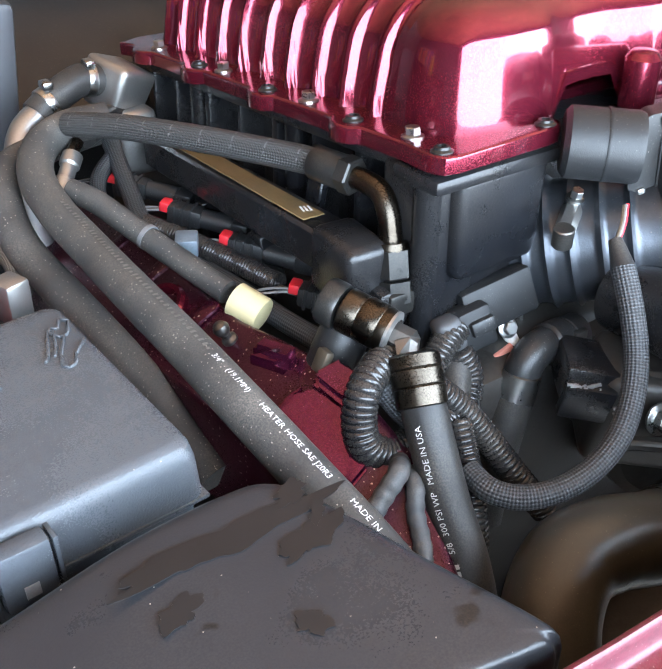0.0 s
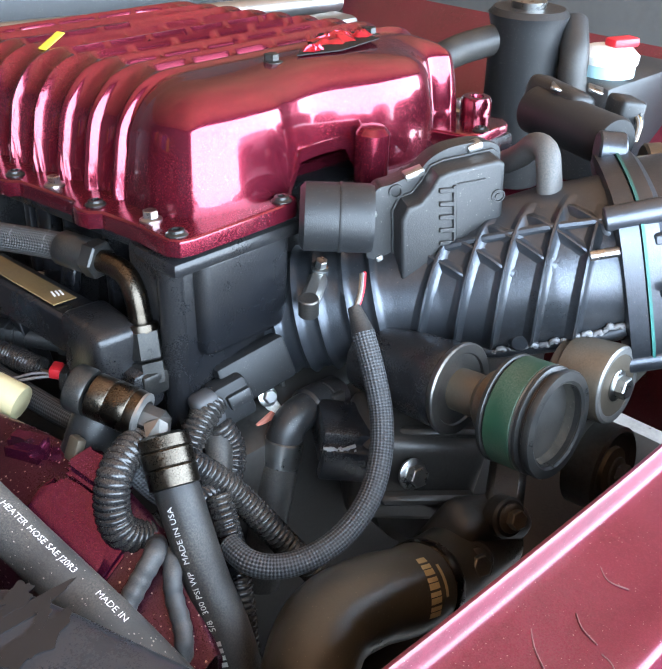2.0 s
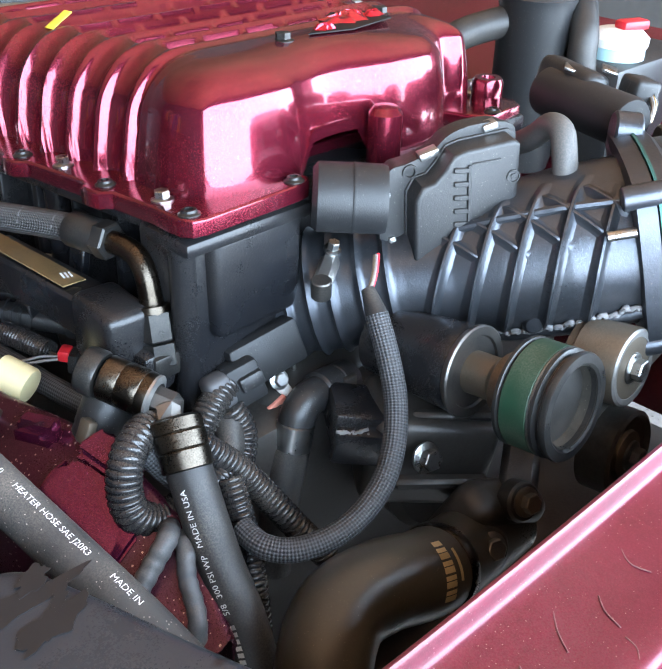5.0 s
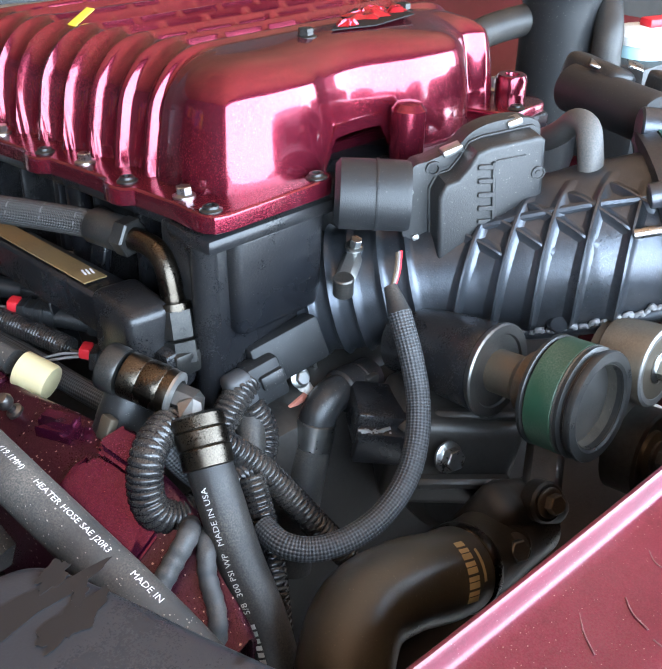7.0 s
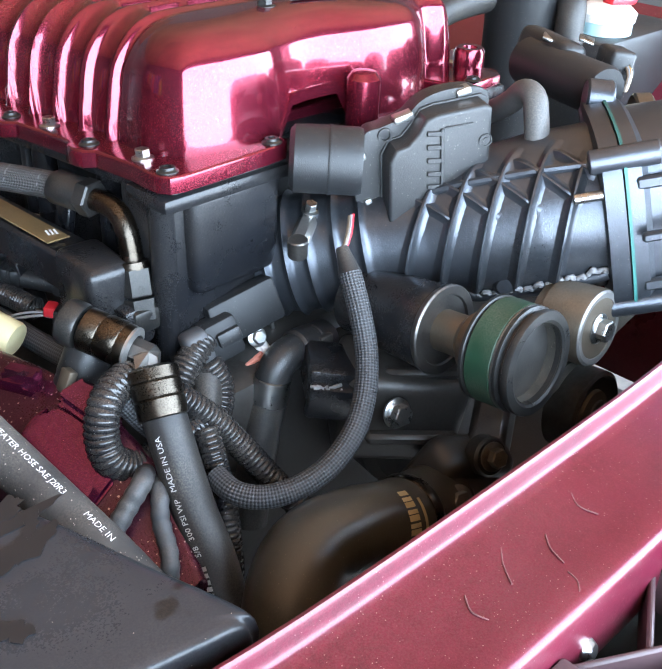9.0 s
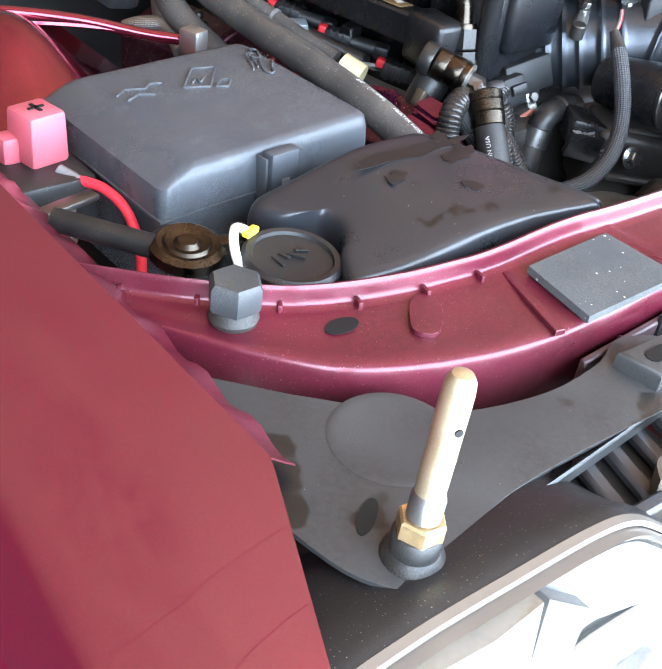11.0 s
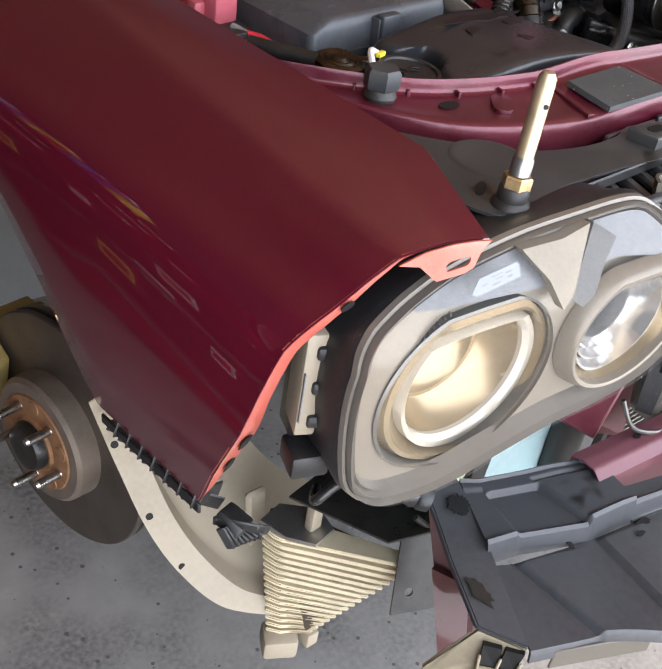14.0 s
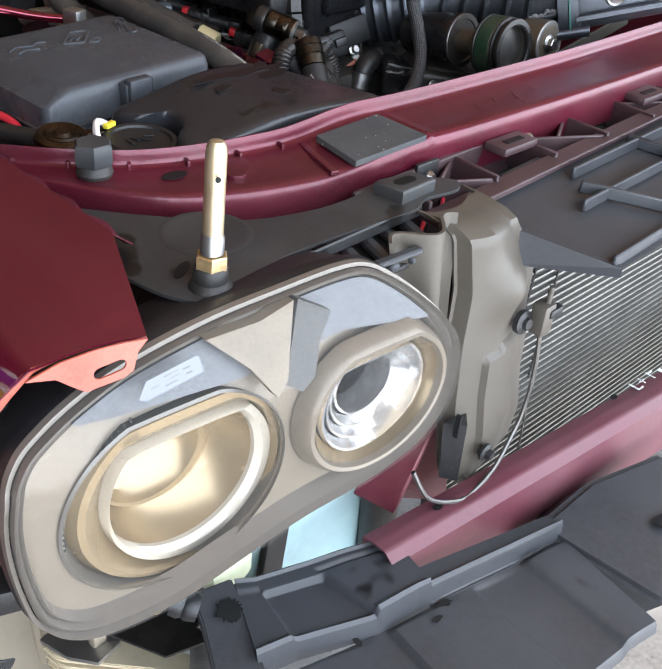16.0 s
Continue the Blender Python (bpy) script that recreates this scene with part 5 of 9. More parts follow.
def low(u, v):
    """Lower pan: fields stepped like a saw, each rising at its left, with a turned-down front edge."""
    x, y = between(LOW_REAR, u) * (1 - v) + between(LOW_FRONT, u) * v
    z = 0.7205 - 0.006 * v
    for a, h, run in ((1 / 7, 0.0085, 0.28), (3 / 7, 0.0075, 0.27), (5 / 7, -0.003, 0.2), (6 / 7 + 0.02, 0.009, 0.2)):
        z += h * soft(u, a - 0.008, a + 0.012) * (1 - soft(u, a + 0.02, a + run)) * soft(v, 0.0, 0.06)
    z += 0.0012 * math.exp(-((u - 0.145 + 0.012) / 0.004) ** 2)
    return (x, y, z - 0.014 * soft(v, 0.975, 1.0))


def lip(u, v):
    """Raised rear lip of the pan with its rolled crest."""
    k = 0.571 + 0.429 * u
    a = between([(-0.556, 0.189), (-0.391, 0.147)], u)
    b = between([(-0.562, 0.166), (-0.385, 0.129)], u)
    c = between(LOW_REAR, k)
    if v < 0.5:
        p = a + (b - a) * v * 2
        z = 0.742 + 0.004 * math.exp(-((v - 0.47) / 0.05) ** 2)
    else:
        p = b + (c - b) * (v * 2 - 1)
        z = 0.742 - 0.020 * soft(v, 0.5, 0.86)
    return (*p, z)


part("shelf", grid(shelf, 110, 70, 0.003), M_GREY, guide, "raised shelf with two moulded fields")
part("pan", grid(low, 180, 60, 0.003), M_GREY, guide, "moulded pan with stepped fields")
part("rear_lip", grid(lip, 60, 30, 0.003), M_GREY, guide)
part("lower_skirt", bar((-0.755, 0.106, 0.696), (-0.655, 0.062, 0.696), 0.003, 0.026, 0.001), M_POST, guide, "sunlit tan skirt under the pan")
part("right_panel", tray([(-0.400, 0.150, 0.730), (-0.298, 0.150, 0.735), (-0.18, 0.12, 0.735), (-0.15, 0.0, 0.720), (-0.375, 0.004, 0.715)], 0.05, 0.006), M_GREY, guide)
part("finger_slot", plate(stadium(-0.275, 0.060, 0.022, 0.009, turn=-0.2), 0.001, Matrix.Translation((0, 0, 0.7305))), M_BLACKFILL, guide)
rng = random.Random(8)
for x, y, z, a, b, col in ((-0.728, 0.268, 0.7425, 0.013, 0.013, M_BLACKFILL), (-0.778, 0.186, 0.7255, 0.008, 0.017, M_BLKBOLT), (-0.556, 0.151, 0.7225, 0.012, 0.005, M_BLACKFILL), (-0.576, 0.141, 0.7275, 0.006, 0.003, M_BLACKFILL), (-0.650, 0.176, 0.7225, 0.003, 0.006, M_BLACKFILL)):
    ring = []
    for t in np.linspace(0, 2 * math.pi, 40, endpoint=False):
        r = 0.75 + 0.5 * rng.random() * (0.5 + 0.5 * abs(math.sin(2.5 * t)))
        ring.append((a * r * math.cos(t), b * r * math.sin(t)))
    part("worn_spot", plate(ring, 0.0006, Matrix.Translation((x, y, z)) @ Euler((radians(9), 0, 0)).to_matrix().to_4x4()), col, guide, "dark wet spot")
cap = thing("guide_end_cap", (-0.80, 0.16, 0.6), "faded plastic end cap with moulded windows", "end cap")
M_FADED = mat("faded_tan_plastic", (0.21, 0.175, 0.12), 0.4, 0, var=0.2, scale=12, dust=0.2)
bm = bmesh.new()
for p in ((-0.803, 0.163, 0.716), (-0.841, 0.184, 0.645), (-0.829, 0.165, 0.630), (-0.794, 0.136, 0.642), (-0.776, 0.119, 0.712), (-0.772, 0.124, 0.690), (-0.760, 0.160, 0.700), (-0.795, 0.190, 0.65), (-0.838, 0.190, 0.650)):
    bm.verts.new(p)
bmesh.ops.convex_hull(bm, input=bm.verts[:])
bmesh.ops.bevel(bm, geom=bm.edges[:], offset=0.003, segments=2, affect="EDGES", clamp_overlap=True)
wedge = part("wedge", bm, M_FADED, cap)
q00, q10, q01, q11 = (np.array(p) for p in ((-0.806, 0.152, 0.708), (-0.780, 0.119, 0.709), (-0.812, 0.144, 0.668), (-0.786, 0.124, 0.664)))
face = lambda u, v: (q00 * (1 - u) + q10 * u) * (1 - v) + (q01 * (1 - u) + q11 * u) * v  # noqa: E731
nf = np.cross(q10 - q00, q01 - q00)
nf = nf / np.linalg.norm(nf) * (1 if np.dot(nf, (-0.3, -1, 0.6)) > 0 else -1)
for u0, u1 in ((0.04, 0.46), (0.54, 0.96)):
    for v0, v1 in ((0.0, 0.56), (0.66, 0.96)):
        part("window", ring_loft([[face(u, v) + nf * o for u, v in ((u0, v0), (u1, v0), (u1, v1), (u0, v1))] for o in (-0.004, 0.0025)], True, True), M_BLACKFILL, wedge, "dark moulded window")
for u in (0.0, 0.5, 1.0):
    part("window_bar", bar(face(u, 0.25) + nf * 0.004, face(u, 1.02) + nf * 0.004, 0.003, 0.004, 0.001), M_FADED, wedge)
for v in (0.6, 1.0):
    part("window_bar", bar(face(0.0, v) + nf * 0.004, face(1.0, v) + nf * 0.004, 0.003, 0.004, 0.001), M_FADED, wedge)

# ---- condenser, side post, beam, tank ----
beam = thing("bumper_beam", (-0.2, 0.16, 0.70), "dusty dark red front bumper crash beam", "bumper beam")


def beam_sheet(u, v):
    x = -0.575 + 1.4 * u
    y = 0.215 - 0.055 * min(1, (x + 0.575) / 0.6) * (1 if x < 0.4 else 1)
    prof = [(0.030, -0.03), (0.030, 0.0), (0.015, 0.003), (0.0, 0.002), (-0.012, -0.008), (-0.018, -0.04), (-0.016, -0.09)]
    w = v * 6
    j = min(int(w), 5)
    f = w - j
    return (x, y + prof[j][0] * (1 - f) + prof[j + 1][0] * f, 0.755 + prof[j][1] * (1 - f) + prof[j + 1][1] * f)


part("shell", grid(beam_sheet, 40, 24, 0.002), mat("dull_mauve_paint", (0.11, 0.028, 0.040), 0.5, 0.1, 0.15, var=0.2, scale=12, dust=0.5, dustcol=(0.18, 0.12, 0.12)), beam)
for x in (-0.487, -0.165):
    part("bolt_hole", plate(oval(x, 0.222 - 0.05 * (x + 0.5), 0.006, 0.004), 0.0006, Matrix.Translation((0, 0, 0.7588))), M_BLACKFILL, beam)
for dx, dy, w, h in ((0, 0, 0.003, 0.016), (0.006, -0.007, 0.010, 0.0022), (0.020, 0.001, 0.002, 0.012), (0.020, 0.001, 0.011, 0.0022), (0.040, 0, 0.0022, 0.015), (0.046, 0.004, 0.010, 0.0022), (0.062, -0.003, 0.007, 0.007)):
    part("scrawl_bar", rbox((-0.125 + dx, 0.200 + dy, 0.7592), (w, h, 0.0005), 0), M_WHITEINK, beam)
inner = thing("inner_rail", (-0.5, 0.35, 0.7), "dusty red inner frame rail beside the tank", "frame rail", kind="structure")
part("face", ring_loft([[(-0.46, 0.34, 0.95), (-0.44, 0.30, 0.70), (-0.38, 0.28, 0.66), (-0.36, 0.34, 0.95)], [(-0.46, 0.38, 0.95), (-0.44, 0.36, 0.66), (-0.38, 0.34, 0.62), (-0.36, 0.38, 0.95)]], True, True), mat("dull_red_rail", (0.10, 0.012, 0.022), 0.45, 0.1, dust=0.3), inner)
part("brace", bar((-0.52, 0.28, 0.74), (-0.43, 0.30, 0.83), 0.05, 0.008), mat("dull_red_rail", (0.10, 0.012, 0.022), 0.45, 0.1, dust=0.3), inner)
tank = thing("washer_tank", (-0.57, 0.36, 0.5), "milky blue translucent washer fluid tank", "tank")
part("bottle", rbox((-0.555, 0.37, 0.66), (0.17, 0.09, 0.30), 0.02, seg=4), M_TANK, tank)
part("strap", tube((-0.475, 0.312, 0.84), (-0.465, 0.310, 0.55), 0.022), M_PLASTIC, tank, "black vertical hose beside the tank")
part("band", rbox((-0.625, 0.322, 0.70), (0.030, 0.012, 0.24), 0.004, (0, 6, 0)), M_PLASTIC, tank)
solo("washer_pump", rbox((-0.69, 0.33, 0.735), (0.055, 0.05, 0.05), 0.012), mat("pale_green_plastic", (0.48, 0.52, 0.36), 0.4), "pale green plastic reservoir corner", "reservoir")
post = thing("radiator_side_post", (-0.44, 0.24, 0.74), "grey moulded radiator side shroud post", "shroud")


def post_sheet(u, v):
    z = 1.072 - 0.345 * v
    l = float(np.interp(z, [0.727, 0.745, 0.80, 0.857, 0.93, 0.993, 1.04, 1.072], [-0.412, -0.430, -0.444, -0.455, -0.462, -0.463, -0.474, -0.482]))
    r = float(np.interp(z, [0.727, 0.745, 0.76, 0.80, 0.858, 0.95, 0.981, 1.03, 1.048, 1.072], [-0.400, -0.385, -0.330, -0.320, -0.336, -0.344, -0.347, -0.375, -0.392, -0.400]))
    x = l + (r - l) * u
    bow = 0.010 * math.sin(math.pi * min(1, u * 1.2)) + 0.016 * math.exp(-((u - 0.55) / 0.28) ** 2 - ((z - 0.985) / 0.03) ** 2)
    step = 0.006 if z < 0.90 + 0.02 * u else 0.0
    top = 0.05 * max(0.0, (z - 1.052) / 0.02) ** 1.5
    return (x, 0.252 - bow - step * (0.3 < u) + 0.02 * (u > 0.97) + 0.014 * (u < 0.06) + top, min(z, 1.064))


part("front_skin", grid(post_sheet, 30, 60, 0.003), M_POST, post)
part("side_fold", grid(lambda u, v: (-0.566 + 0.006 * v + (0.098 + 0.0 * v) * u + 0.028 * v * (1 - u) * 2.2, 0.268 + 0.012 * math.sin(u * 9 + v), 1.074 - 0.21 * v), 24, 16, 0.003), M_POST, post, "wavy side flap")
part("slot", rbox((-0.457, 0.236, 0.842), (0.003, 0.006, 0.028), 0), M_BLACKFILL, post)
part("lower_blade", ring_loft([[(-0.462, 0.25, 0.84), (-0.445, 0.232, 0.84), (-0.425, 0.25, 0.84)], [(-0.452, 0.25, 0.76), (-0.436, 0.236, 0.755), (-0.42, 0.25, 0.76)]], True, True), M_PLASTIC, post)
sens = thing("crash_sensor", (-0.36, 0.22, 0.93), "grey crash sensor plug with a thin cable", "sensor")
part("plug", rbox((-0.352, 0.228, 0.938), (0.020, 0.018, 0.036), 0.003), M_POST, sens)
part("latch", rbox((-0.342, 0.222, 0.945), (0.022, 0.010, 0.010), 0.002), M_PLASTIC, sens)
part("pin", tube((-0.350, 0.226, 0.955), (-0.349, 0.226, 0.975), 0.003), M_POST, sens)
part("mount", lathe([(0.013, 0), (0.013, 0.006), (0.007, 0.008), (0.006, 0.012)], (-0.374, 0.240, 0.936), (0, -1, 0.1), 20), M_PLASTIC, sens)
part("cable", sweep([(-0.352, 0.226, 0.92), (-0.351, 0.222, 0.87), (-0.355, 0.222, 0.82), (-0.368, 0.222, 0.79), (-0.395, 0.218, 0.765), (-0.43, 0.214, 0.757), (-0.46, 0.214, 0.757), (-0.50, 0.225, 0.775), (-0.515, 0.24, 0.81)], 0.0026, 90, 8), M_STEELDK, sens)
part("cable", sweep([(-0.352, 0.224, 0.90), (-0.353, 0.221, 0.84), (-0.350, 0.220, 0.79), (-0.345, 0.222, 0.76)], 0.0013, 40, 6), M_STEELDK, sens)
part("fir_tree_clip", lathe([(0.010, 0), (0.011, 0.004), (0.006, 0.006), (0.005, 0.012)], (-0.402, 0.232, 0.782), (0, -1, 0), 16), M_PLASTIC, sens)
cond = thing("condenser", (0.0, 0.30, 0.7), "dirty aluminium condenser with fins behind flat tubes", "condenser")
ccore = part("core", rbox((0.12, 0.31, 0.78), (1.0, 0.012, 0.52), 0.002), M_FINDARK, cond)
for k in range(47):
    part("flat_tube", rbox((0.12, 0.303, 0.525 + 0.0108 * k), (0.98, 0.008, 0.0036), 0.0012), M_COND, cond)
for x in (-0.30, -0.285, -0.262, -0.21):
    part("dirt_streak", rbox((x, 0.2985, 0.86 + 0.03 * math.sin(x * 90)), (0.0035, 0.0006, 0.20), 0, (0, 4, 0)), M_BLACKFILL, ccore, "dark oily streak")
shroud = thing("upper_air_guide", (-0.2, 0.22, 1.0), "grey ribbed plastic upper air guide over the condenser", "air guide")
part("sheet", tray([(-0.405, 0.290, 1.046), (-0.385, 0.318, 1.048), (-0.335, 0.322, 1.050), (-0.318, 0.331, 1.051), (-0.235, 0.336, 1.052), (-0.18, 0.310, 1.05), (0.55, 0.340, 1.055), (0.55, 0.18, 1.035), (-0.265, 0.165, 1.022), (-0.342, 0.166, 1.020)], 0.004, 0.0015), M_GREY, shroud)
part("front_skirt", ring_loft([[(-0.408, 0.285, 1.046), (-0.342, 0.163, 1.022), (-0.338, 0.164, 1.010), (-0.400, 0.270, 1.000)], [(-0.402, 0.288, 1.046), (-0.336, 0.166, 1.022), (-0.333, 0.167, 1.010), (-0.395, 0.274, 1.000)]], True, True), M_GREY, shroud)
for a, b in (((-0.30, 0.240, 1.045), (0.5, 0.265, 1.052)), ((-0.255, 0.285, 1.052), (0.5, 0.31, 1.058)), ((-0.345, 0.172, 1.026), (0.5, 0.195, 1.040)), ((-0.275, 0.262, 1.052), (-0.18, 0.168, 1.030)), ((-0.12, 0.30, 1.056), (-0.05, 0.18, 1.034)), ((0.08, 0.31, 1.056), (0.12, 0.18, 1.036))):
    part("rib", bar(a, b, 0.005, 0.014), M_GREY, shroud)
solo("red_wire", sweep([(-0.49, 0.30, 1.02), (-0.475, 0.305, 1.045), (-0.455, 0.315, 1.05), (-0.43, 0.32, 1.045), (-0.39, 0.345, 1.04), (-0.34, 0.35, 1.045)], 0.0022, 50, 8), M_REDWIRE, "thin red wire behind the carrier", "wire")

# ---- supercharger lid ----
LZ = lambda y: 1.195 - 0.080 * (y - 0.755)  # noqa: E731
lid = thing("supercharger_cover", (0.0, 1.0, 1.17), "candy red finned supercharger lid, dusty and glossy", "engine cover")
OUTL = [(-0.176, 1.20), (-0.176, 1.10), (-0.176, 0.95), (-0.176, 0.86), (-0.175, 0.805), (-0.163, 0.772), (-0.135, 0.762), (-0.100, 0.762), (-0.076, 0.765), (-0.058, 0.770), (-0.036, 0.774), (-0.012, 0.773), (0.012, 0.767), (0.035, 0.762), (0.075, 0.760), (0.105, 0.768), (0.125, 0.790), (0.145, 0.800), (0.168, 0.795), (0.186, 0.805), (0.194, 0.84), (0.194, 0.95), (0.194, 1.10), (0.194, 1.20), (0.178, 1.232), (0.01, 1.236), (-0.160, 1.232)]
outl = np.array([p[:2] for p in spline([(*p, 0) for p in OUTL], 1300, True)])
RIBY = [0.853 + 0.0392 * k for k in range(9)]


def lid_dist(P):
    """Smooth distance from the lid's outline, without creases inside."""
    a = outl[::2]
    ab = np.roll(a, -1, 0) - a
    acc = np.zeros(len(P))
    near = np.full(len(P), 9.0)
    for q, e in zip(a, ab):
        o = P - q
        t = np.clip((o @ e) / (e @ e), 0, 1)
        near = np.minimum(near, (o[:, 0] - t * e[0]) ** 2 + (o[:, 1] - t * e[1]) ** 2)
        acc += math.hypot(*e) / np.maximum((o[:, 0] - 0.5 * e[0]) ** 2 + (o[:, 1] - 0.5 * e[1]) ** 2, 1e-6) ** 2.5
    near = np.sqrt(near)
    soft_d = (acc / (4 / 3)) ** -0.25
    k = np.clip((near - 0.006) / 0.012, 0, 1)
    return near * (1 - k) + soft_d * k


def lid_height(P):
    """Height over the flange: thin cross fins over rounded sides, pockets on top, a smooth front dome."""
    x, y = P[:, 0], P[:, 1]
    d = lid_dist(P)
    rib = np.clip(sum(np.exp(-(np.abs(y - r) / 0.0046) ** 3) for r in RIBY), 0, 1)
    rib = 0.42 * rib + 0.58 * (1 - np.abs(np.sin(np.pi * (y - RIBY[0]) / 0.0392)))
    front = np.clip((0.848 - y) / 0.008, 0, 1)
    inset = 0.0125 * (1 - rib) * (1 - front) + 0.0035 * front * np.clip((y - 0.80) / 0.03, 0, 1)
    fore = np.clip((0.86 - y) / 0.05, 0, 1)
    fore = fore * fore * (3 - 2 * fore)
    q = 1 - np.clip((d - inset) / (0.064 + 0.016 * fore), 0, 1)
    n = 2.35 + 1.0 * fore
    foot = np.clip((d - inset + 0.0008) / 0.011, 0, 1)
    h = 0.090 * (1 - q ** n) ** (1 / n) * (0.25 + 0.75 * foot * (2 - foot)) * np.clip(foot * 6, 0, 1)
    xr = np.clip(sum(np.exp(-(np.abs(x + 0.116 - 0.0460 * k) / 0.0036) ** 4) for k in range(6)), 0, 1)
    top = np.clip((d - 0.062) / 0.010, 0, 1) * np.clip((y - 0.853) / 0.004, 0, 1) * np.clip((1.175 - y) / 0.004, 0, 1)
    wall = np.clip(np.maximum(rib, 0.75 * xr), 0, 1)
    h = h - 0.0135 * top * (1 - wall)
    h = h + 0.0030 * rib * np.clip(d / 0.03, 0, 1) * (1 - front)
    dish = np.exp(-(((x - 0.085) / 0.05) ** 2 + ((y - 0.805) / 0.025) ** 2))
    return h - 0.004 * dish * np.clip(d / 0.03, 0, 1)


def lid_hem(x, y):
    """The lower edge arches up over the recess in the front."""
    if y > 0.83:
        return 0.0
    return 0.030 * max(0.0, min(1.0, (x + 0.076) / 0.02)) * max(0.0, min(1.0, (0.010 - x) / 0.015))


def lid_body():
    N, V = len(outl), 90
    spine = np.stack([np.full(N, 0.011), np.clip(outl[:, 1], 0.875, 1.15)], 1)
    w = (np.linspace(0, 1, V + 1)) ** 1.35
    pts = (outl[None] + (spine - outl)[None] * w[:, None, None]).reshape(-1, 2)
    h = lid_height(pts).reshape(V + 1, N)
    pts = pts.reshape(V + 1, N, 2)
    verts, faces = [], []
    for k in range(V + 1):
        for i in range(N):
            x, y = pts[k, i]
            verts.append((x, y, LZ(y) - 0.002 + max(h[k, i], lid_hem(x, y))))
    for k in range(V):
        for i in range(N):
            j = (i + 1) % N
            faces.append((k * N + i, k * N + j, (k + 1) * N + j, (k + 1) * N + i))
    low = len(verts)
    for i in range(N):
        verts.append((outl[i, 0], outl[i, 1], LZ(outl[i, 1]) - 0.012 + lid_hem(*outl[i])))
    faces += [(low + i, low + (i + 1) % N, (i + 1) % N, i) for i in range(N)]
    me = bpy.data.meshes.new("lid_body")
    me.from_pydata(verts, [], faces)
    bm = bmesh.new()
    bm.from_mesh(me)
    bpy.data.meshes.remove(me)
    return bm


ob = part("body", lid_body(), M_CANDY, lid)
SIL = [0.793, 0.923, 1.06, 1.19]
BLK = [0.755, 0.855, 0.975, 1.095, 1.20]
fl = [(-0.176, 1.262), (-0.200, 1.250)]
for yb in (1.200, 1.095, 0.975, 0.855):
    fl += [(-0.196, yb + 0.030), (-0.197, yb + 0.019), (-0.204, yb + 0.012), (-0.206, yb), (-0.204, yb - 0.012), (-0.197, yb - 0.019)]
fl += [(-0.197, 0.790), (-0.200, 0.766), (-0.200, 0.752), (-0.196, 0.744), (-0.186, 0.741), (-0.100, 0.743), (-0.086, 0.745), (-0.078, 0.752), (-0.077, 0.768), (-0.086, 0.79), (-0.10, 0.81), (0.14, 0.81), (0.142, 0.775), (0.146, 0.758), (0.158, 0.752), (0.205, 0.756), (0.218, 0.770), (0.220, 0.80), (0.220, 1.262)]
bm = plate(fl, 0.013, None, bev=0.003)
for v in bm.verts:
    v.co.z += LZ(v.co.y) - 0.013
part("flange", bm, M_CANDY, lid)
for yb in SIL:
    bolt("silver_bolt", (-0.184, yb, LZ(yb)), (0, 0.08, 1), 0.0058, 0.008, M_ZINC, lid, label="zinc hex flange bolt")
for yb in BLK[:-1]:
    bolt("black_bolt", (-0.190, yb, LZ(yb)), (0, 0.08, 1), 0.0054, 0.005, M_BLKBOLT, lid, washer=1.5, socket=True, label="black button-head bolt")
for x, y in ((-0.094, 0.752), (0.164, 0.758)):
    bolt("black_bolt", (x, y, LZ(y)), (0, 0.08, 1), 0.0054, 0.005, M_BLKBOLT, lid, washer=1.5, socket=True)
for x, y in ((-0.036, 0.826), (0.106, 0.850)):
    part("post_boss", lathe([(0.013, -0.010), (0.012, 0.0), (0.010, 0.002)], (x, y, LZ(y) + 0.083), (0, 0.08, 1), 24), M_CANDY, lid)
    bolt("top_bolt", (x, y, LZ(y) + 0.085), (0, 0.08, 1), 0.0062, 0.008, M_BLKBOLT, lid)
part("front_post", lathe([(0.014, -0.045), (0.014, 0.012), (0.010, 0.017), (0.002, 0.018)], (0.006, 0.752, LZ(0.75) + 0.020), (0, 0, 1), 24), M_CANDY, lid)
part("corner_boss", lathe([(0.015, 0), (0.015, 0.018), (0.013, 0.022), (0.007, 0.022), (0.006, 0.018)], (0.198, 0.79, LZ(0.79)), (0, 0, 1), 24), M_CANDY, lid)
bolt("silver_bolt", (0.212, 0.815, LZ(0.81)), (0, 0, 1), 0.0075, 0.013, M_ZINC, lid)
badge = thing("red_badge", (0.045, 0.838, 1.262), "crumpled red chrome badge on a black backing", "badge")
part("backing", plate([(-0.012, 0.822), (0.060, 0.868), (0.092, 0.852), (0.088, 0.822), (0.030, 0.812)], 0.001, Matrix.Translation((0.0, 0.0, 1.2772))), M_BLACKFILL, badge)
M_BADGE = mat("red_chrome", (0.42, 0.01, 0.03), 0.22, 0.8, 0.6, var=0.3, scale=90, bump=0.4, bscale=150)
rng = random.Random(5)
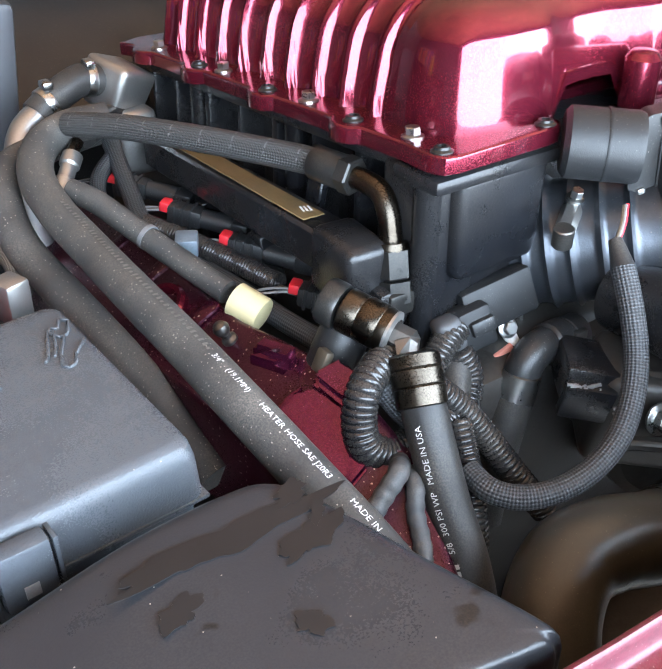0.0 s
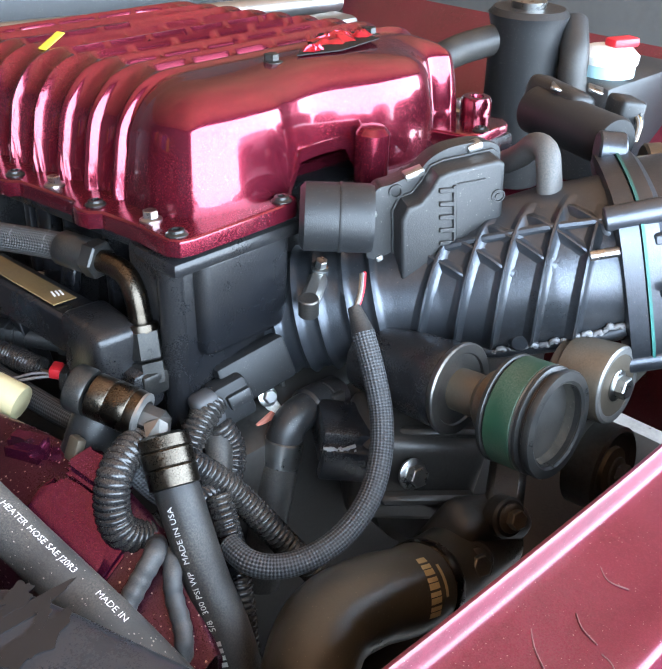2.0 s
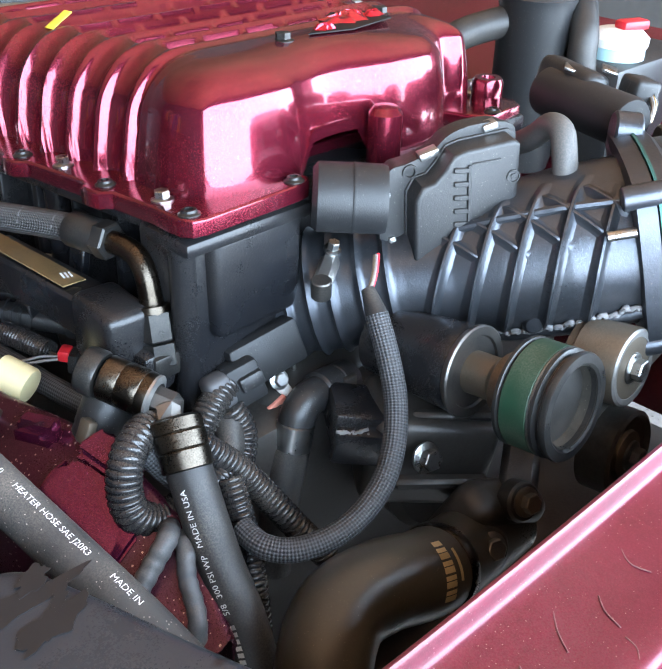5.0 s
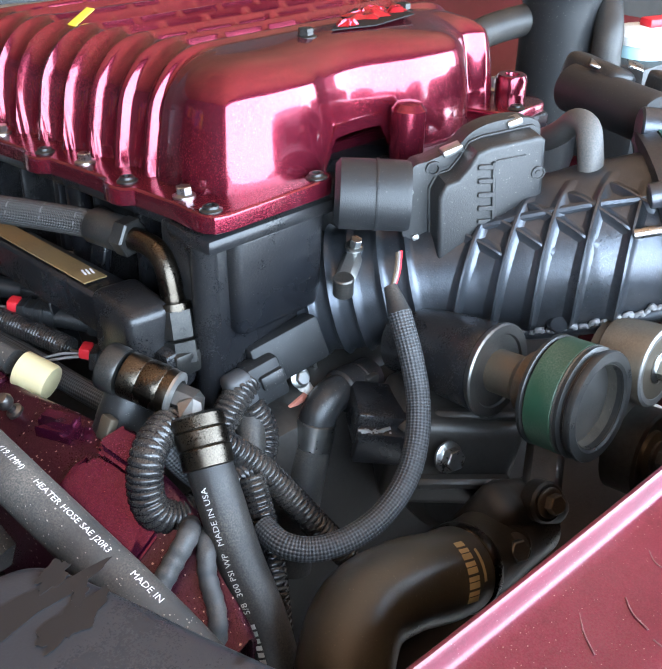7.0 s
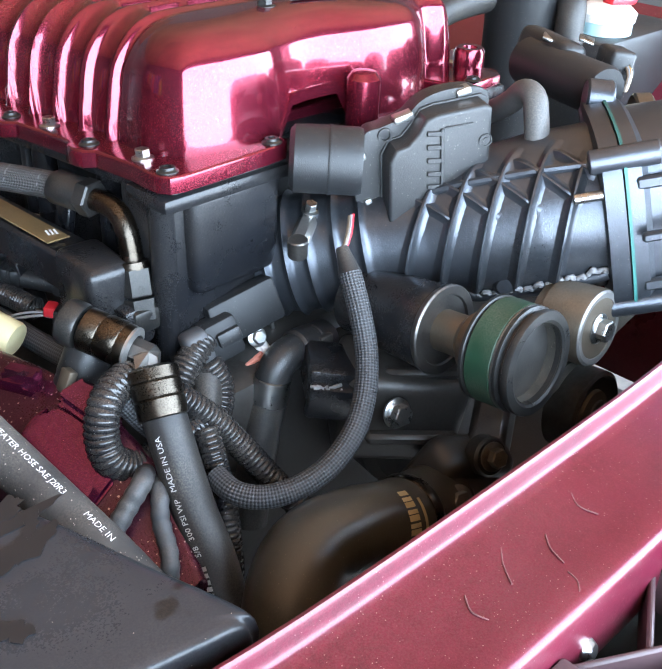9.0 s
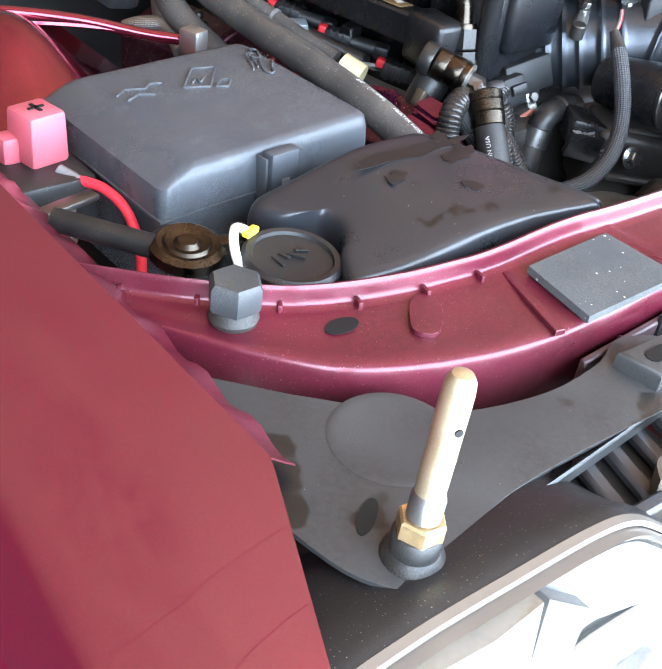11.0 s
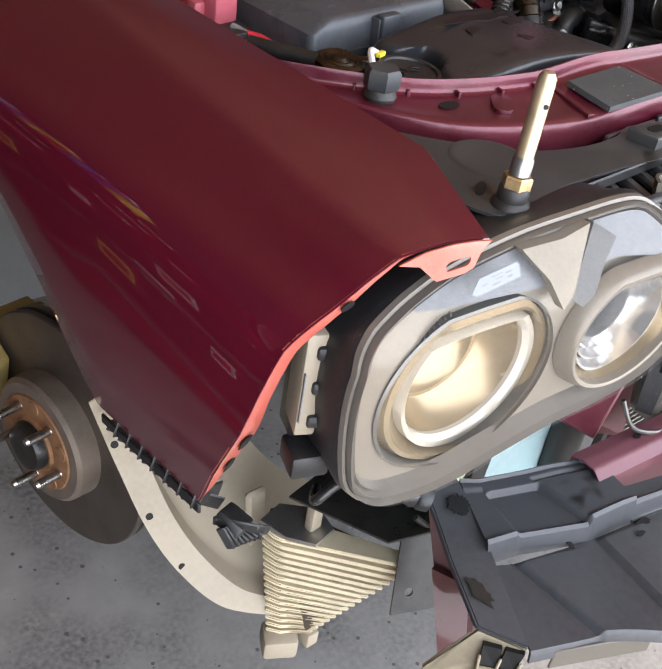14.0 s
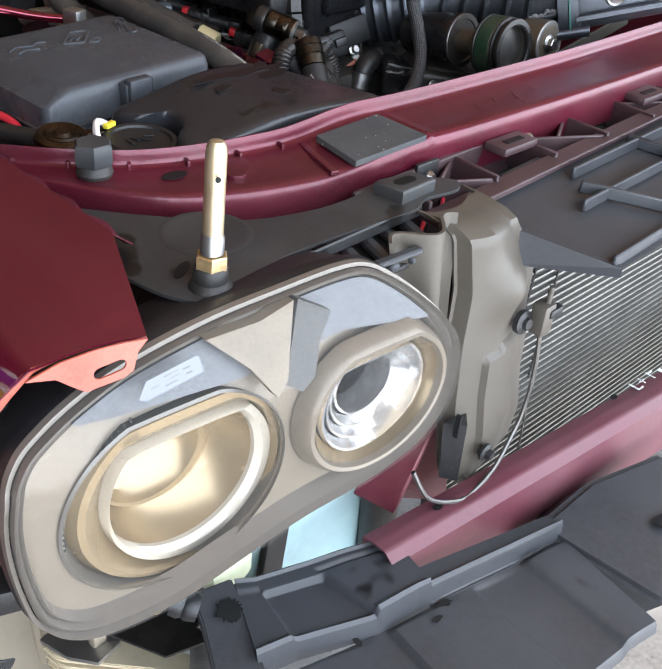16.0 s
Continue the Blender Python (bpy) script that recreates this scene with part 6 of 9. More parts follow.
for cx, cy, r in ((0.048, 0.842, 0.026), (0.010, 0.826, 0.011), (0.082, 0.838, 0.011), (0.066, 0.848, 0.014)):
    ringp = [(cx + r * (0.75 + 0.45 * rng.random()) * math.cos(a), cy + 0.62 * r * (0.7 + 0.5 * rng.random()) * math.sin(a), 1.2785) for a in np.linspace(0, 2 * math.pi, 18, endpoint=False)]
    mid = [(cx + (p[0] - cx) * 0.6, cy + (p[1] - cy) * 0.6, 1.2805 + 0.0025 * rng.random()) for p in ringp]
    inn2 = [(cx + (p[0] - cx) * 0.25, cy + (p[1] - cy) * 0.25, 1.2805 + 0.003 * rng.random()) for p in ringp]
    part("crest", ring_loft([ringp, mid, inn2], False, True), M_BADGE, badge, smooth=False)
tape = solo("tape_scrap", rbox((-0.107, 1.036, 1.2650), (0.026, 0.010, 0.0012), 0.0004, (0, -25, 10)), M_YELLOW, "small scrap of yellow tape on the lid fin", "tape")

# ---- intake body under the lid ----
intake = thing("intake_housing", (0.0, 1.0, 0.98), "black cast intake housing under the red lid", "engine housing")
part("gasket", rbox((0.01, 1.00, 1.158), (0.400, 0.50, 0.016), 0.004, (-4.58, 0, 0)), M_INTAKE, intake)
part("main_body", rbox((0.01, 1.05, 1.075), (0.34, 0.50, 0.17), 0.012, (-4.58, 0, 0)), M_INTAKE, intake)
part("front_block", rbox((-0.138, 0.787, 1.100), (0.112, 0.060, 0.150), 0.010, seg=4, taper=0.96), M_INTAKE, intake)
part("front_reservoir", rbox((-0.132, 0.757, 1.132), (0.090, 0.022, 0.086), 0.009, seg=4, taper=0.93), M_INTAKE, intake, "smooth black box on the front")
part("corner_pillar", lathe([(0.010, 0), (0.011, 0.01), (0.011, 0.14), (0.014, 0.155)], (-0.187, 0.768, 1.020), (0, 0, 1), 24), M_INTAKE, intake)
part("flange_rim", rbox((-0.14, 0.770, 1.172), (0.122, 0.050, 0.012), 0.004), M_INTAKE, intake)
for yb in (0.855, 0.915, 0.975, 1.035, 1.095, 1.16, 1.21):
    part("side_rib", rbox((-0.170, yb, LZ(yb) - 0.075), (0.030, 0.010 if yb in BLK else 0.006, 0.115), 0.003), M_INTAKE, intake)
for yb in (0.95, 1.12):
    part("side_boss", tube((-0.178, yb, LZ(yb) - 0.02), (-0.178, yb, LZ(yb) - 0.10), 0.010), M_INTAKE, intake)
    bolt("boss_bolt", (-0.186, yb + 0.012, LZ(yb) - 0.098), (-0.4, -0.2, 1), 0.006, 0.008, M_ZINC, intake)
part("pillar_fillet", rbox((-0.165, 0.81, 1.04), (0.03, 0.06, 0.14), 0.010), M_INTAKE, intake)

# ---- engine mass below (dark) ----
block = thing("engine_block", (0.05, 1.0, 0.55), "dark oily engine block and front cover in shade", "engine")
part("block", rbox((0.05, 1.05, 0.84), (0.46, 0.68, 0.36), 0.02), M_BLOCK, block)
part("front_cover", rbox((0.03, 0.775, 0.90), (0.34, 0.10, 0.26), 0.02, seg=3), M_BLOCK, block)
part("head", rbox((-0.235, 1.08, 0.90), (0.12, 0.40, 0.12), 0.01, (0, -25, 0)), M_BLOCK, block)
part("water_neck", lathe([(0.036, 0), (0.034, 0.03), (0.030, 0.06)], (0.04, 0.735, 0.95), (-0.3, -1, 0.1), 32), M_BLOCK, block)
# unseen sheet, added so that no light leaks up from the floor
tray_u = thing("undertray", (0.0, 0.75, 0.45), "added black sheet below the engine bay against stray light", "undertray")
part("tray", rbox((0.1, 0.95, 0.60), (1.15, 0.95, 0.01), 0.004), M_BLOCK, tray_u)
rad = thing("radiator", (0.1, 0.37, 0.6), "dark radiator and fan shroud behind the core support", "radiator")
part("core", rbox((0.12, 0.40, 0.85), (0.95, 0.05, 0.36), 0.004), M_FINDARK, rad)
part("fan_shroud", rbox((0.12, 0.445, 0.86), (0.92, 0.03, 0.34), 0.01), M_PLASTIC, rad)

# ---- supercharger inlet casting ----
inlet = thing("inlet_casting", (0.06, 0.69, 0.98), "black ribbed cast supercharger inlet with bluish sheen", "engine casting")
C0, C1 = Vector((-0.05, 0.761, 1.085)), Vector((0.10, 0.574, 1.150))
CA = (C1 - C0).normalized()
CU = (Vector((0, 0, 1)) - CA * CA.z).normalized()
CN = CU.cross(CA)
if CN.y > 0:
    CN = -CN
RINGS = (-0.086, -0.013, 0.063, 0.155, 0.245)


def cast_r(f):
    base = float(np.interp(f, [-0.25, -0.1, 0.0, 0.3, 0.45, 0.6, 0.8, 1.0], [0.044, 0.048, 0.0505, 0.0505, 0.053, 0.060, 0.0655, 0.066]))
    return base + 0.0042 * sum(math.exp(-((f - r) / 0.010) ** 2) for r in RINGS)


def cast_pt(f, phi, lift=0.0, square=0.0):
    """Point on the casting at f of its length; phi turns from the front upward."""
    r = cast_r(f) + lift
    c, k = math.cos(phi), math.sin(phi)
    if square:
        r *= 1 - square + square * (c ** 6 + k ** 6) ** (-1 / 6)
    return C0 + (C1 - C0) * f + CN * (r * c) + CU * (r * k)


def cast_loft(stations, cap0=True, cap1=True, square=0.0, n=72):
    return ring_loft([[cast_pt(f, p, lift, square) for p in np.linspace(0, 2 * math.pi, n, endpoint=False)] for f, lift in stations], cap0, cap1)


part("tube", cast_loft([(f, 0.0) for f in np.linspace(-0.25, 1.0, 170)]), M_CAST, inlet)
CL = (C1 - C0).length


def fin(path, h, w):
    """A cast fin with filleted feet along (f, phi) points of the casting."""
    prof = [(-2.1, -0.0012), (-1.0, 0.0004), (-0.50, 0.50 * h), (-0.18, 0.97 * h), (0.18, 0.97 * h), (0.50, 0.50 * h), (1.0, 0.0004), (2.1, -0.0012), (1.0, -0.005), (-1.0, -0.005)]
    rings = []
    for i, (f, p) in enumerate(path):
        a, b = path[max(0, i - 1)], path[min(len(path) - 1, i + 1)]
        df, dp = (b[0] - a[0]) * CL, (b[1] - a[1]) * cast_r(f)
        n = math.hypot(df, dp)
        nf, np_ = dp / n, -df / n
        fade = min(1.0, 5.0 * i / len(path) + 0.05, 5.0 * (len(path) - 1 - i) / len(path) + 0.05)
        rings.append([cast_pt(f + nf * o * w / CL, p + np_ * o * w / cast_r(f), l * (fade if l > 0 else 1)) for o, l in prof])
    return ring_loft(rings, True, True)


for f0 in (0.335, 0.452, 0.568, 0.69, 0.815):
    path = [(f0 + 0.20 * q ** 1.7, -0.88 + 2.25 * q) for q in np.linspace(0, 1, 34) if f0 + 0.20 * q ** 1.7 < 0.985]
    part("diagonal_rib", fin(path, 0.0056, 0.0050), M_CAST, inlet)
for k in range(5):
    path = [(0.36 + 0.125 * k + 0.27 * q, 1.20 - 1.05 * q) for q in np.linspace(0, 0.72, 22) if 0.36 + 0.125 * k + 0.27 * q < 0.985]
    part("cross_rib", fin(path, 0.0042, 0.0042), M_CAST, inlet)
part("top_rib", sweep([cast_pt(f, 1.02 - 0.25 * (f - 0.4), 0.0008) for f in np.linspace(0.40, 0.96, 14)], 0.0034, 40, 8), M_CAST, inlet)
part("lower_ledge", sweep([cast_pt(f, -0.84 + 0.85 * max(0.0, f - 0.575), 0.001) for f in np.linspace(0.52, 0.985, 20)], 0.0060, 60, 10), M_CAST, inlet)
part("sealant_bead", sweep([cast_pt(f, -0.74 + 0.85 * (f - 0.575) + 0.03 * math.sin(f * 75) + 0.02 * math.sin(f * 190), 0.0022) for f in np.linspace(0.575, 0.985, 70)], 0.0022, 200, 8, lambda q, l: 1 + 0.35 * math.sin(q * 900) * math.sin(q * 310)), M_WIRE, inlet, "ragged pale sealant bead")
part("cast_boss", lathe([(0.010, -0.012), (0.009, 0.0), (0.006, 0.004), (0.001, 0.0045)], cast_pt(0.665, -0.55), cast_pt(0.665, -0.40, 0.02) - cast_pt(0.665, -0.55), 24), M_CAST, inlet)
for f, p in ((0.955, 0.50), (0.955, -0.86)):
    q = cast_pt(f, p, 0.010)
    part("stub_bolt", tube(q + CA * 0.008, q - CA * 0.013, 0.0038), M_ZINC, inlet)
# nose, drive pulley and idler share one tilted axis
PD = Vector((0, -1, 0.12)).normalized()
RC = Vector((-0.050, 0.519, 1.088))
at_axis = lambda b: RC - PD * b  # noqa: E731
nose = thing("supercharger_nose", (0.0, 0.65, 1.0), "black nose housing with rim round the drive shaft", "engine casting")
part("housing", lathe([(0.028, -0.088), (0.0300, -0.060), (0.0325, -0.035), (0.0340, -0.012), (0.0345, -0.003), (0.0335, 0.0), (0.030, 0.0), (0.020, -0.004)], at_axis(0.088), PD, 56), M_INTAKE, nose)
part("rim_ring", lathe([(0.0345, -0.004), (0.0360, -0.002), (0.0362, 0.001), (0.0350, 0.0022), (0.0285, 0.0018), (0.0275, 0.0)], at_axis(0.086), PD, 56), M_STEELDK, nose, "worn steel rim")
pul = thing("drive_pulley", (-0.05, 0.55, 1.05), "drive pulley with green band and hollow polished front", "pulley")
part("shaft", lathe([(0.0165, 0), (0.0165, 0.026), (0.0185, 0.028), (0.0235, 0.033), (0.0240, 0.046), (0.0240, 0.050)], at_axis(0.090), PD, 40), M_TAN, pul, "tan worn shaft hub")
part("rear_flange", lathe([(0.024, 0), (0.0375, 0.0005), (0.0405, 0.002), (0.0405, 0.0045), (0.0385, 0.006)], at_axis(0.043), PD, 56), M_BLKBOLT, pul)
part("band", lathe([(0.0385, 0), (0.0400, 0.0015), (0.0400, 0.0215), (0.0388, 0.023)], at_axis(0.037), PD, 64), M_GREEN, pul, "dull green band")
part("band_edge", lathe([(0.0392, 0), (0.0402, 0.0006), (0.0400, 0.0016), (0.0385, 0.002)], at_axis(0.0145), PD, 64), M_STEELDK, pul, "worn pale band edge")
part("groove_ring", lathe([(0.0385, 0), (0.0400, 0.0012), (0.0400, 0.0035), (0.0370, 0.0050), (0.0370, 0.0070), (0.0392, 0.0085), (0.0398, 0.0120), (0.0390, 0.0138), (0.0325, 0.0142), (0.0305, 0.0128), (0.0298, 0.0080)], at_axis(0.0135), PD, 64, False), M_BLKBOLT, pul, "black grooved rim")
part("cup", lathe([(0.0300, 0.0215), (0.0306, 0.0205), (0.0285, 0.0), (0.026, -0.002), (0.0005, -0.003)], at_axis(0.0225), PD, 56, False), mat("dusty_alu_cup", (0.085, 0.078, 0.068), 0.5, 0.7, var=0.35, scale=160, dust=0.7, dustcol=(0.17, 0.15, 0.12), speck=700, speckcol=(0.34, 0.31, 0.26)), pul, "dusty hollow cup")
part("centre_pin", lathe([(0.003, 0), (0.003, 0.005), (0.001, 0.006)], at_axis(0.0245) + Vector((-0.009, 0, 0.010)), PD, 12), M_ZINC, pul)
idl = thing("idler_pulley", (0.036, 0.53, 1.05), "brown worn idler pulley with zinc centre bolt", "pulley")
IC = Vector((0.034, 0.521, 1.083))
part("wheel", lathe([(0.024, -0.046), (0.027, -0.044), (0.0275, -0.038), (0.0305, -0.036), (0.0312, -0.002), (0.0302, 0.0)], IC, PD, 52), M_TAN, idl)
part("face", lathe([(0.0303, -0.003), (0.0305, 0.0), (0.0285, 0.0012), (0.0245, 0.0006), (0.0235, -0.003), (0.016, -0.005), (0.0145, -0.001), (0.006, -0.001)], IC, PD, 52), mat("worn_grey_face", (0.17, 0.165, 0.16), 0.4, 0.7, var=0.3, scale=80, dust=0.5), idl, "worn grey face ring")
bolt("centre_bolt", IC - PD * 0.001, PD, 0.0088, 0.011, M_ZINC, idl, washer=1.4)
idl2 = thing("lower_idler", (0.06, 0.52, 0.98), "dark lower idler with bolt", "pulley")
I2 = Vector((0.040, 0.510, 1.005))
part("wheel", lathe([(0.032, -0.03), (0.036, -0.028), (0.036, -0.002), (0.033, 0.0), (0.030, -0.004), (0.014, -0.006)], I2, PD, 44), M_BLOCK, idl2)
part("face", lathe([(0.020, -0.007), (0.019, -0.002), (0.013, -0.001), (0.004, -0.001)], I2, PD, 36), M_TAN, idl2)
bolt("centre_bolt", I2, PD, 0.0085, 0.011, M_STEELDK, idl2)
belt = solo("drive_belt", bar((-0.01, 0.535, 1.034), (0.30, 0.552, 1.075), 0.004, 0.020), mat("belt_rubber", (0.05, 0.045, 0.035), 0.6, dust=0.4), "worn ribbed accessory drive belt", "belt")
clampt = thing("hose_clamp_lever", (-0.05, 0.75, 1.09), "dusty aluminium lever clamp with bolt", "clamp")
part("arm", bar((-0.058, 0.743, 1.130), (-0.102, 0.715, 1.121), 0.016, 0.010, 0.004), M_ALU, clampt)
part("heel", tube((-0.096, 0.719, 1.112), (-0.098, 0.717, 1.128), 0.008), M_STEELDK, clampt)
bolt("bolt", (-0.064, 0.739, 1.134), (-0.1, -0.3, 1), 0.0050, 0.009, M_ZINC, clampt)

# ---- boost actuator ----
act = thing("bypass_actuator", (0.0, 0.69, 1.12), "dusty black electric actuator with ribbed cover", "actuator")
am = Matrix.Translation((0.0, 0.690, 1.180)) @ Euler((radians(90), 0, radians(-33))).to_matrix().to_4x4()
part("motor", lathe([(0.022, 0), (0.0265, 0.004), (0.0265, 0.052), (0.025, 0.056)], (-0.083, 0.744, 1.183), (0.70, -0.70, -0.02), 44), M_MATT, act)
part("motor_band", lathe([(0.0268, 0), (0.0272, 0.001), (0.0268, 0.003)], (-0.062, 0.723, 1.1825), (0.70, -0.70, -0.02), 44), M_MATT, act)
BACK = [(-0.041, 0.020), (-0.047, -0.008), (-0.043, -0.036), (-0.034, -0.050), (-0.006, -0.057), (0.012, -0.050), (0.020, -0.020), (0.050, -0.012), (0.054, 0.040), (0.046, 0.054), (0.020, 0.053), (0.002, 0.046), (-0.010, 0.034), (-0.028, 0.026)]
part("gear_case", plate([tuple(p[:2]) for p in spline([(*q, 0) for q in BACK], 60, True)], 0.016, am @ Matrix.Translation((0, 0, -0.014)), bev=0.002), M_PLASTIC, act)
part("case_flange", plate([tuple(p[:2]) for p in spline([(x * 1.04, y * 1.04, 0) for x, y in BACK], 60, True)], 0.005, am @ Matrix.Translation((0, 0, 0.002)), bev=0.0015), M_PLASTIC, act)
CO = [(0.0087, 0.0437), (0.0453, 0.0502), (0.0505, 0.0470), (0.0542, -0.0074), (0.0170, -0.0180), (0.0050, -0.0530), (0.0010, -0.0565), (-0.0180, -0.0565), (-0.0235, -0.050), (-0.0275, 0.0060), (-0.0225, 0.0168), (-0.0134, 0.0196), (-0.0065, 0.0290), (-0.0005, 0.0400)]
part("cover", plate(CO, 0.024, am @ Matrix.Translation((0, 0, 0.006)), bev=0.0035), M_PLASTIC, act)
part("cover_rim", plate([(x * 1.06, z * 1.04) for x, z in CO], 0.004, am @ Matrix.Translation((0, 0, 0.005)), bev=0.001), M_PLASTIC, act)
for k in range(5):
    part("cover_rib", bar(am @ Vector((0.0000 + 0.0010 * k, 0.0292 - 0.0107 * k, 0.031)), am @ Vector((0.0120 + 0.0010 * k, 0.0290 - 0.0107 * k, 0.031)), 0.0018, 0.0040, 0.0006), M_PLASTIC, act)
part("rib_rail", bar(am @ Vector((0.0118, 0.033, 0.031)), am @ Vector((0.0165, -0.016, 0.031)), 0.0020, 0.0030, 0.0006), M_PLASTIC, act)
part("label_line", bar(am @ Vector((0.0140, 0.0335, 0.0305)), am @ Vector((0.0360, 0.0365, 0.0305)), 0.0012, 0.0014, 0.0004), M_PLASTIC, act)
part("round_mark", lathe([(0.0052, 0), (0.0052, 0.0012), (0.0042, 0.0012), (0.0040, 0.0002), (0.0022, 0.0002), (0.0020, 0.001)], am @ Vector((0.0475, 0.0225, 0.030)), am.to_3x3() @ Vector((0, 0, 1)), 20), M_PLASTIC, act)
part("round_boss", lathe([(0.0060, 0), (0.0058, 0.003), (0.0040, 0.003), (0.0036, 0.001)], am @ Vector((-0.026, 0.021, 0.006)), am.to_3x3() @ Vector((0, 0, 1)), 20), M_PLASTIC, act)
for u, v, w in ((-0.012, 0.034, 0.016), (-0.0435, 0.004, 0.006), (-0.036, -0.034, 0.006), (0.034, 0.0535, 0.012)):
    part("clip", rbox(am @ Vector((u, v, 0.004)), (w, 0.012, 0.006), 0.0015, (0, -20, -33)), M_ALU, act, "worn bright clip")
part("plug", rbox(am @ Vector((-0.026, -0.058, 0.000)), (0.026, 0.018, 0.018), 0.003, (0, 6, -33)), M_PLASTIC, act)

# ---- throttle body side ----
tb = thing("throttle_body", (0.26, 0.66, 1.1), "dark grey throttle body with motor and teal gasket", "throttle body")
part("flange", cast_loft([(0.985, 0.002), (0.990, 0.008), (1.045, 0.008), (1.05, 0.006)], square=0.75), M_CAST, tb)
part("gasket", cast_loft([(1.05, 0.0090), (1.059, 0.0090)], square=0.75), M_GREENTAPE, tb, "teal gasket edge")
part("body", cast_loft([(1.059, 0.007), (1.10, 0.006), (1.12, 0.0), (1.55, -0.004), (1.60, -0.012)], square=0.8), M_CAST, tb)
for p, w in ((0.55, 0.010), (0.05, 0.008), (-0.55, 0.010)):
    part("body_rib", bar(cast_pt(1.08, p, 0.014), cast_pt(1.55, p, 0.010), 0.006, w, 0.002), M_CAST, tb)
for p in (0.78, -0.78):
    q = cast_pt(1.02, p, 0.020)
    part("flange_ear", tube(q - CA * 0.016, q + CA * 0.034, 0.009), M_CAST, tb)
part("round_plug", lathe([(0.013, 0), (0.0135, 0.004), (0.011, 0.007), (0.008, 0.006), (0.007, 0.008), (0.002, 0.008)], cast_pt(1.30, -0.30, 0.000), CN * math.cos(0.30) - CU * math.sin(0.30), 28), M_ALU, tb, "pale round plug")
part("motor", lathe([(0.018, 0), (0.022, 0.004), (0.022, 0.110), (0.020, 0.114)], (0.205, 0.730, 1.214), Vector((-0.0375, -0.1033, 0.002)), 36), M_MATT, tb)
part("motor_head", rbox((0.207, 0.708, 1.222), (0.030, 0.080, 0.040), 0.010, (0, 15, -25), seg=3), M_PLASTIC, tb)
for q in ((0.199, 0.7037, 1.2400), (0.214, 0.6756, 1.2420)):
    part("spring_clip", rbox(q, (0.014, 0.020, 0.003), 0.001, (0, 15, -60)), M_ZINC, tb)
part("connector", rbox((0.224, 0.650, 1.226), (0.026, 0.030, 0.026), 0.005, (0, 10, -30), seg=3), M_PLASTIC, tb)
for k in range(4):
    part("connector_wire", sweep([(0.222, 0.640 - 0.002 * k, 1.228), (0.214 + 0.003 * k, 0.630, 1.220), (0.204 + 0.002 * k, 0.626, 1.208)], 0.0012, 14, 6), (M_TAN, M_WIRE, M_BRASS, M_BLKBOLT)[k], tb)
part("bracket", tube((0.124, 0.618, 1.222), (0.138, 0.601, 1.221), 0.0150), M_CAST, tb)
part("bracket_step", rbox((0.128, 0.604, 1.205), (0.030, 0.030, 0.012), 0.003, (20, 12, -45)), M_CAST, tb)
part("coil_clamp", lathe([(0.028, 0), (0.030, 0.002), (0.030, 0.014), (0.028, 0.016)], (0.188, 0.604, 1.185), (0.6, -0.7, 0.1), 32), M_TAN, tb)
pipe = thing("vent_pipe", (0.07, 0.63, 1.17), "dark grey elbow pipe on the inlet casting", "pipe")
part("elbow", sweep([(0.0640, 0.6180, 1.186), (0.0650, 0.6200, 1.200), (0.0680, 0.6250, 1.216), (0.0735, 0.6330, 1.2275), (0.0815, 0.6480, 1.2270), (0.0920, 0.6650, 1.2130), (0.1040, 0.6850, 1.1990), (0.115, 0.71, 1.185)], 0.0098, 60, 22), mat("dusty_grey_rubber", (0.05, 0.05, 0.051), 0.5, dust=0.4, var=0.2), pipe)
part("base", lathe([(0.024, -0.008), (0.0175, 0.008), (0.0145, 0.014), (0.0140, 0.022)], (0.0635, 0.6170, 1.176), (0.05, 0.10, 1), 28), M_CAST, pipe)

# ---- far left side: reservoirs ----
res = thing("coolant_reservoir", (0.49, 0.92, 0.95), "black coolant expansion reservoir with side hoses", "reservoir")
part("body", lathe([(0.040, 0), (0.044, 0.02), (0.046, 0.20), (0.050, 0.215), (0.044, 0.222)], (0.49, 0.93, 1.02), (0, 0, 1), 36), M_PLASTIC, res)
part("cap", lathe([(0.020, 0), (0.022, 0.012), (0.010, 0.014)], (0.488, 0.93, 1.238), (0, 0, 1), 20), M_ZINC, res)
part("hose", sweep([(0.46, 0.95, 1.205), (0.40, 0.985, 1.185), (0.34, 1.0, 1.14), (0.33, 1.02, 1.05)], 0.019, 50, 18), M_CLEANRUB, res)
part("hose", sweep([(0.53, 0.89, 1.225), (0.505, 0.868, 1.195), (0.50, 0.862, 1.16), (0.512, 0.850, 1.13), (0.55, 0.84, 1.10)], 0.018, 60, 18), M_CLEANRUB, res)
bres = thing("fluid_reservoir", (0.58, 0.86, 1.0), "grey-capped fluid reservoir with a red tag", "reservoir")
part("box", rbox((0.60, 0.87, 1.10), (0.20, 0.12, 0.13), 0.01), M_PLASTIC, bres)
part("neck", lathe([(0.034, 0), (0.034, 0.014), (0.030, 0.016)], (0.56, 0.85, 1.165), (0, 0, 1), 32), M_TANK, bres)
part("cap", lathe([(0.036, 0), (0.037, 0.010), (0.028, 0.018), (0.012, 0.020)], (0.56, 0.85, 1.180), (0, 0, 1), 32), M_WHITE, bres)
part("tag", rbox((0.572, 0.842, 1.204), (0.040, 0.022, 0.012), 0.004, (0, 0, -20)), M_REDCLIP, bres, "red tag")
far = thing("left_inner_fender", (0.75, 1.0, 0.8), "dusty red inner fender on the far side", "body panel", kind="structure")
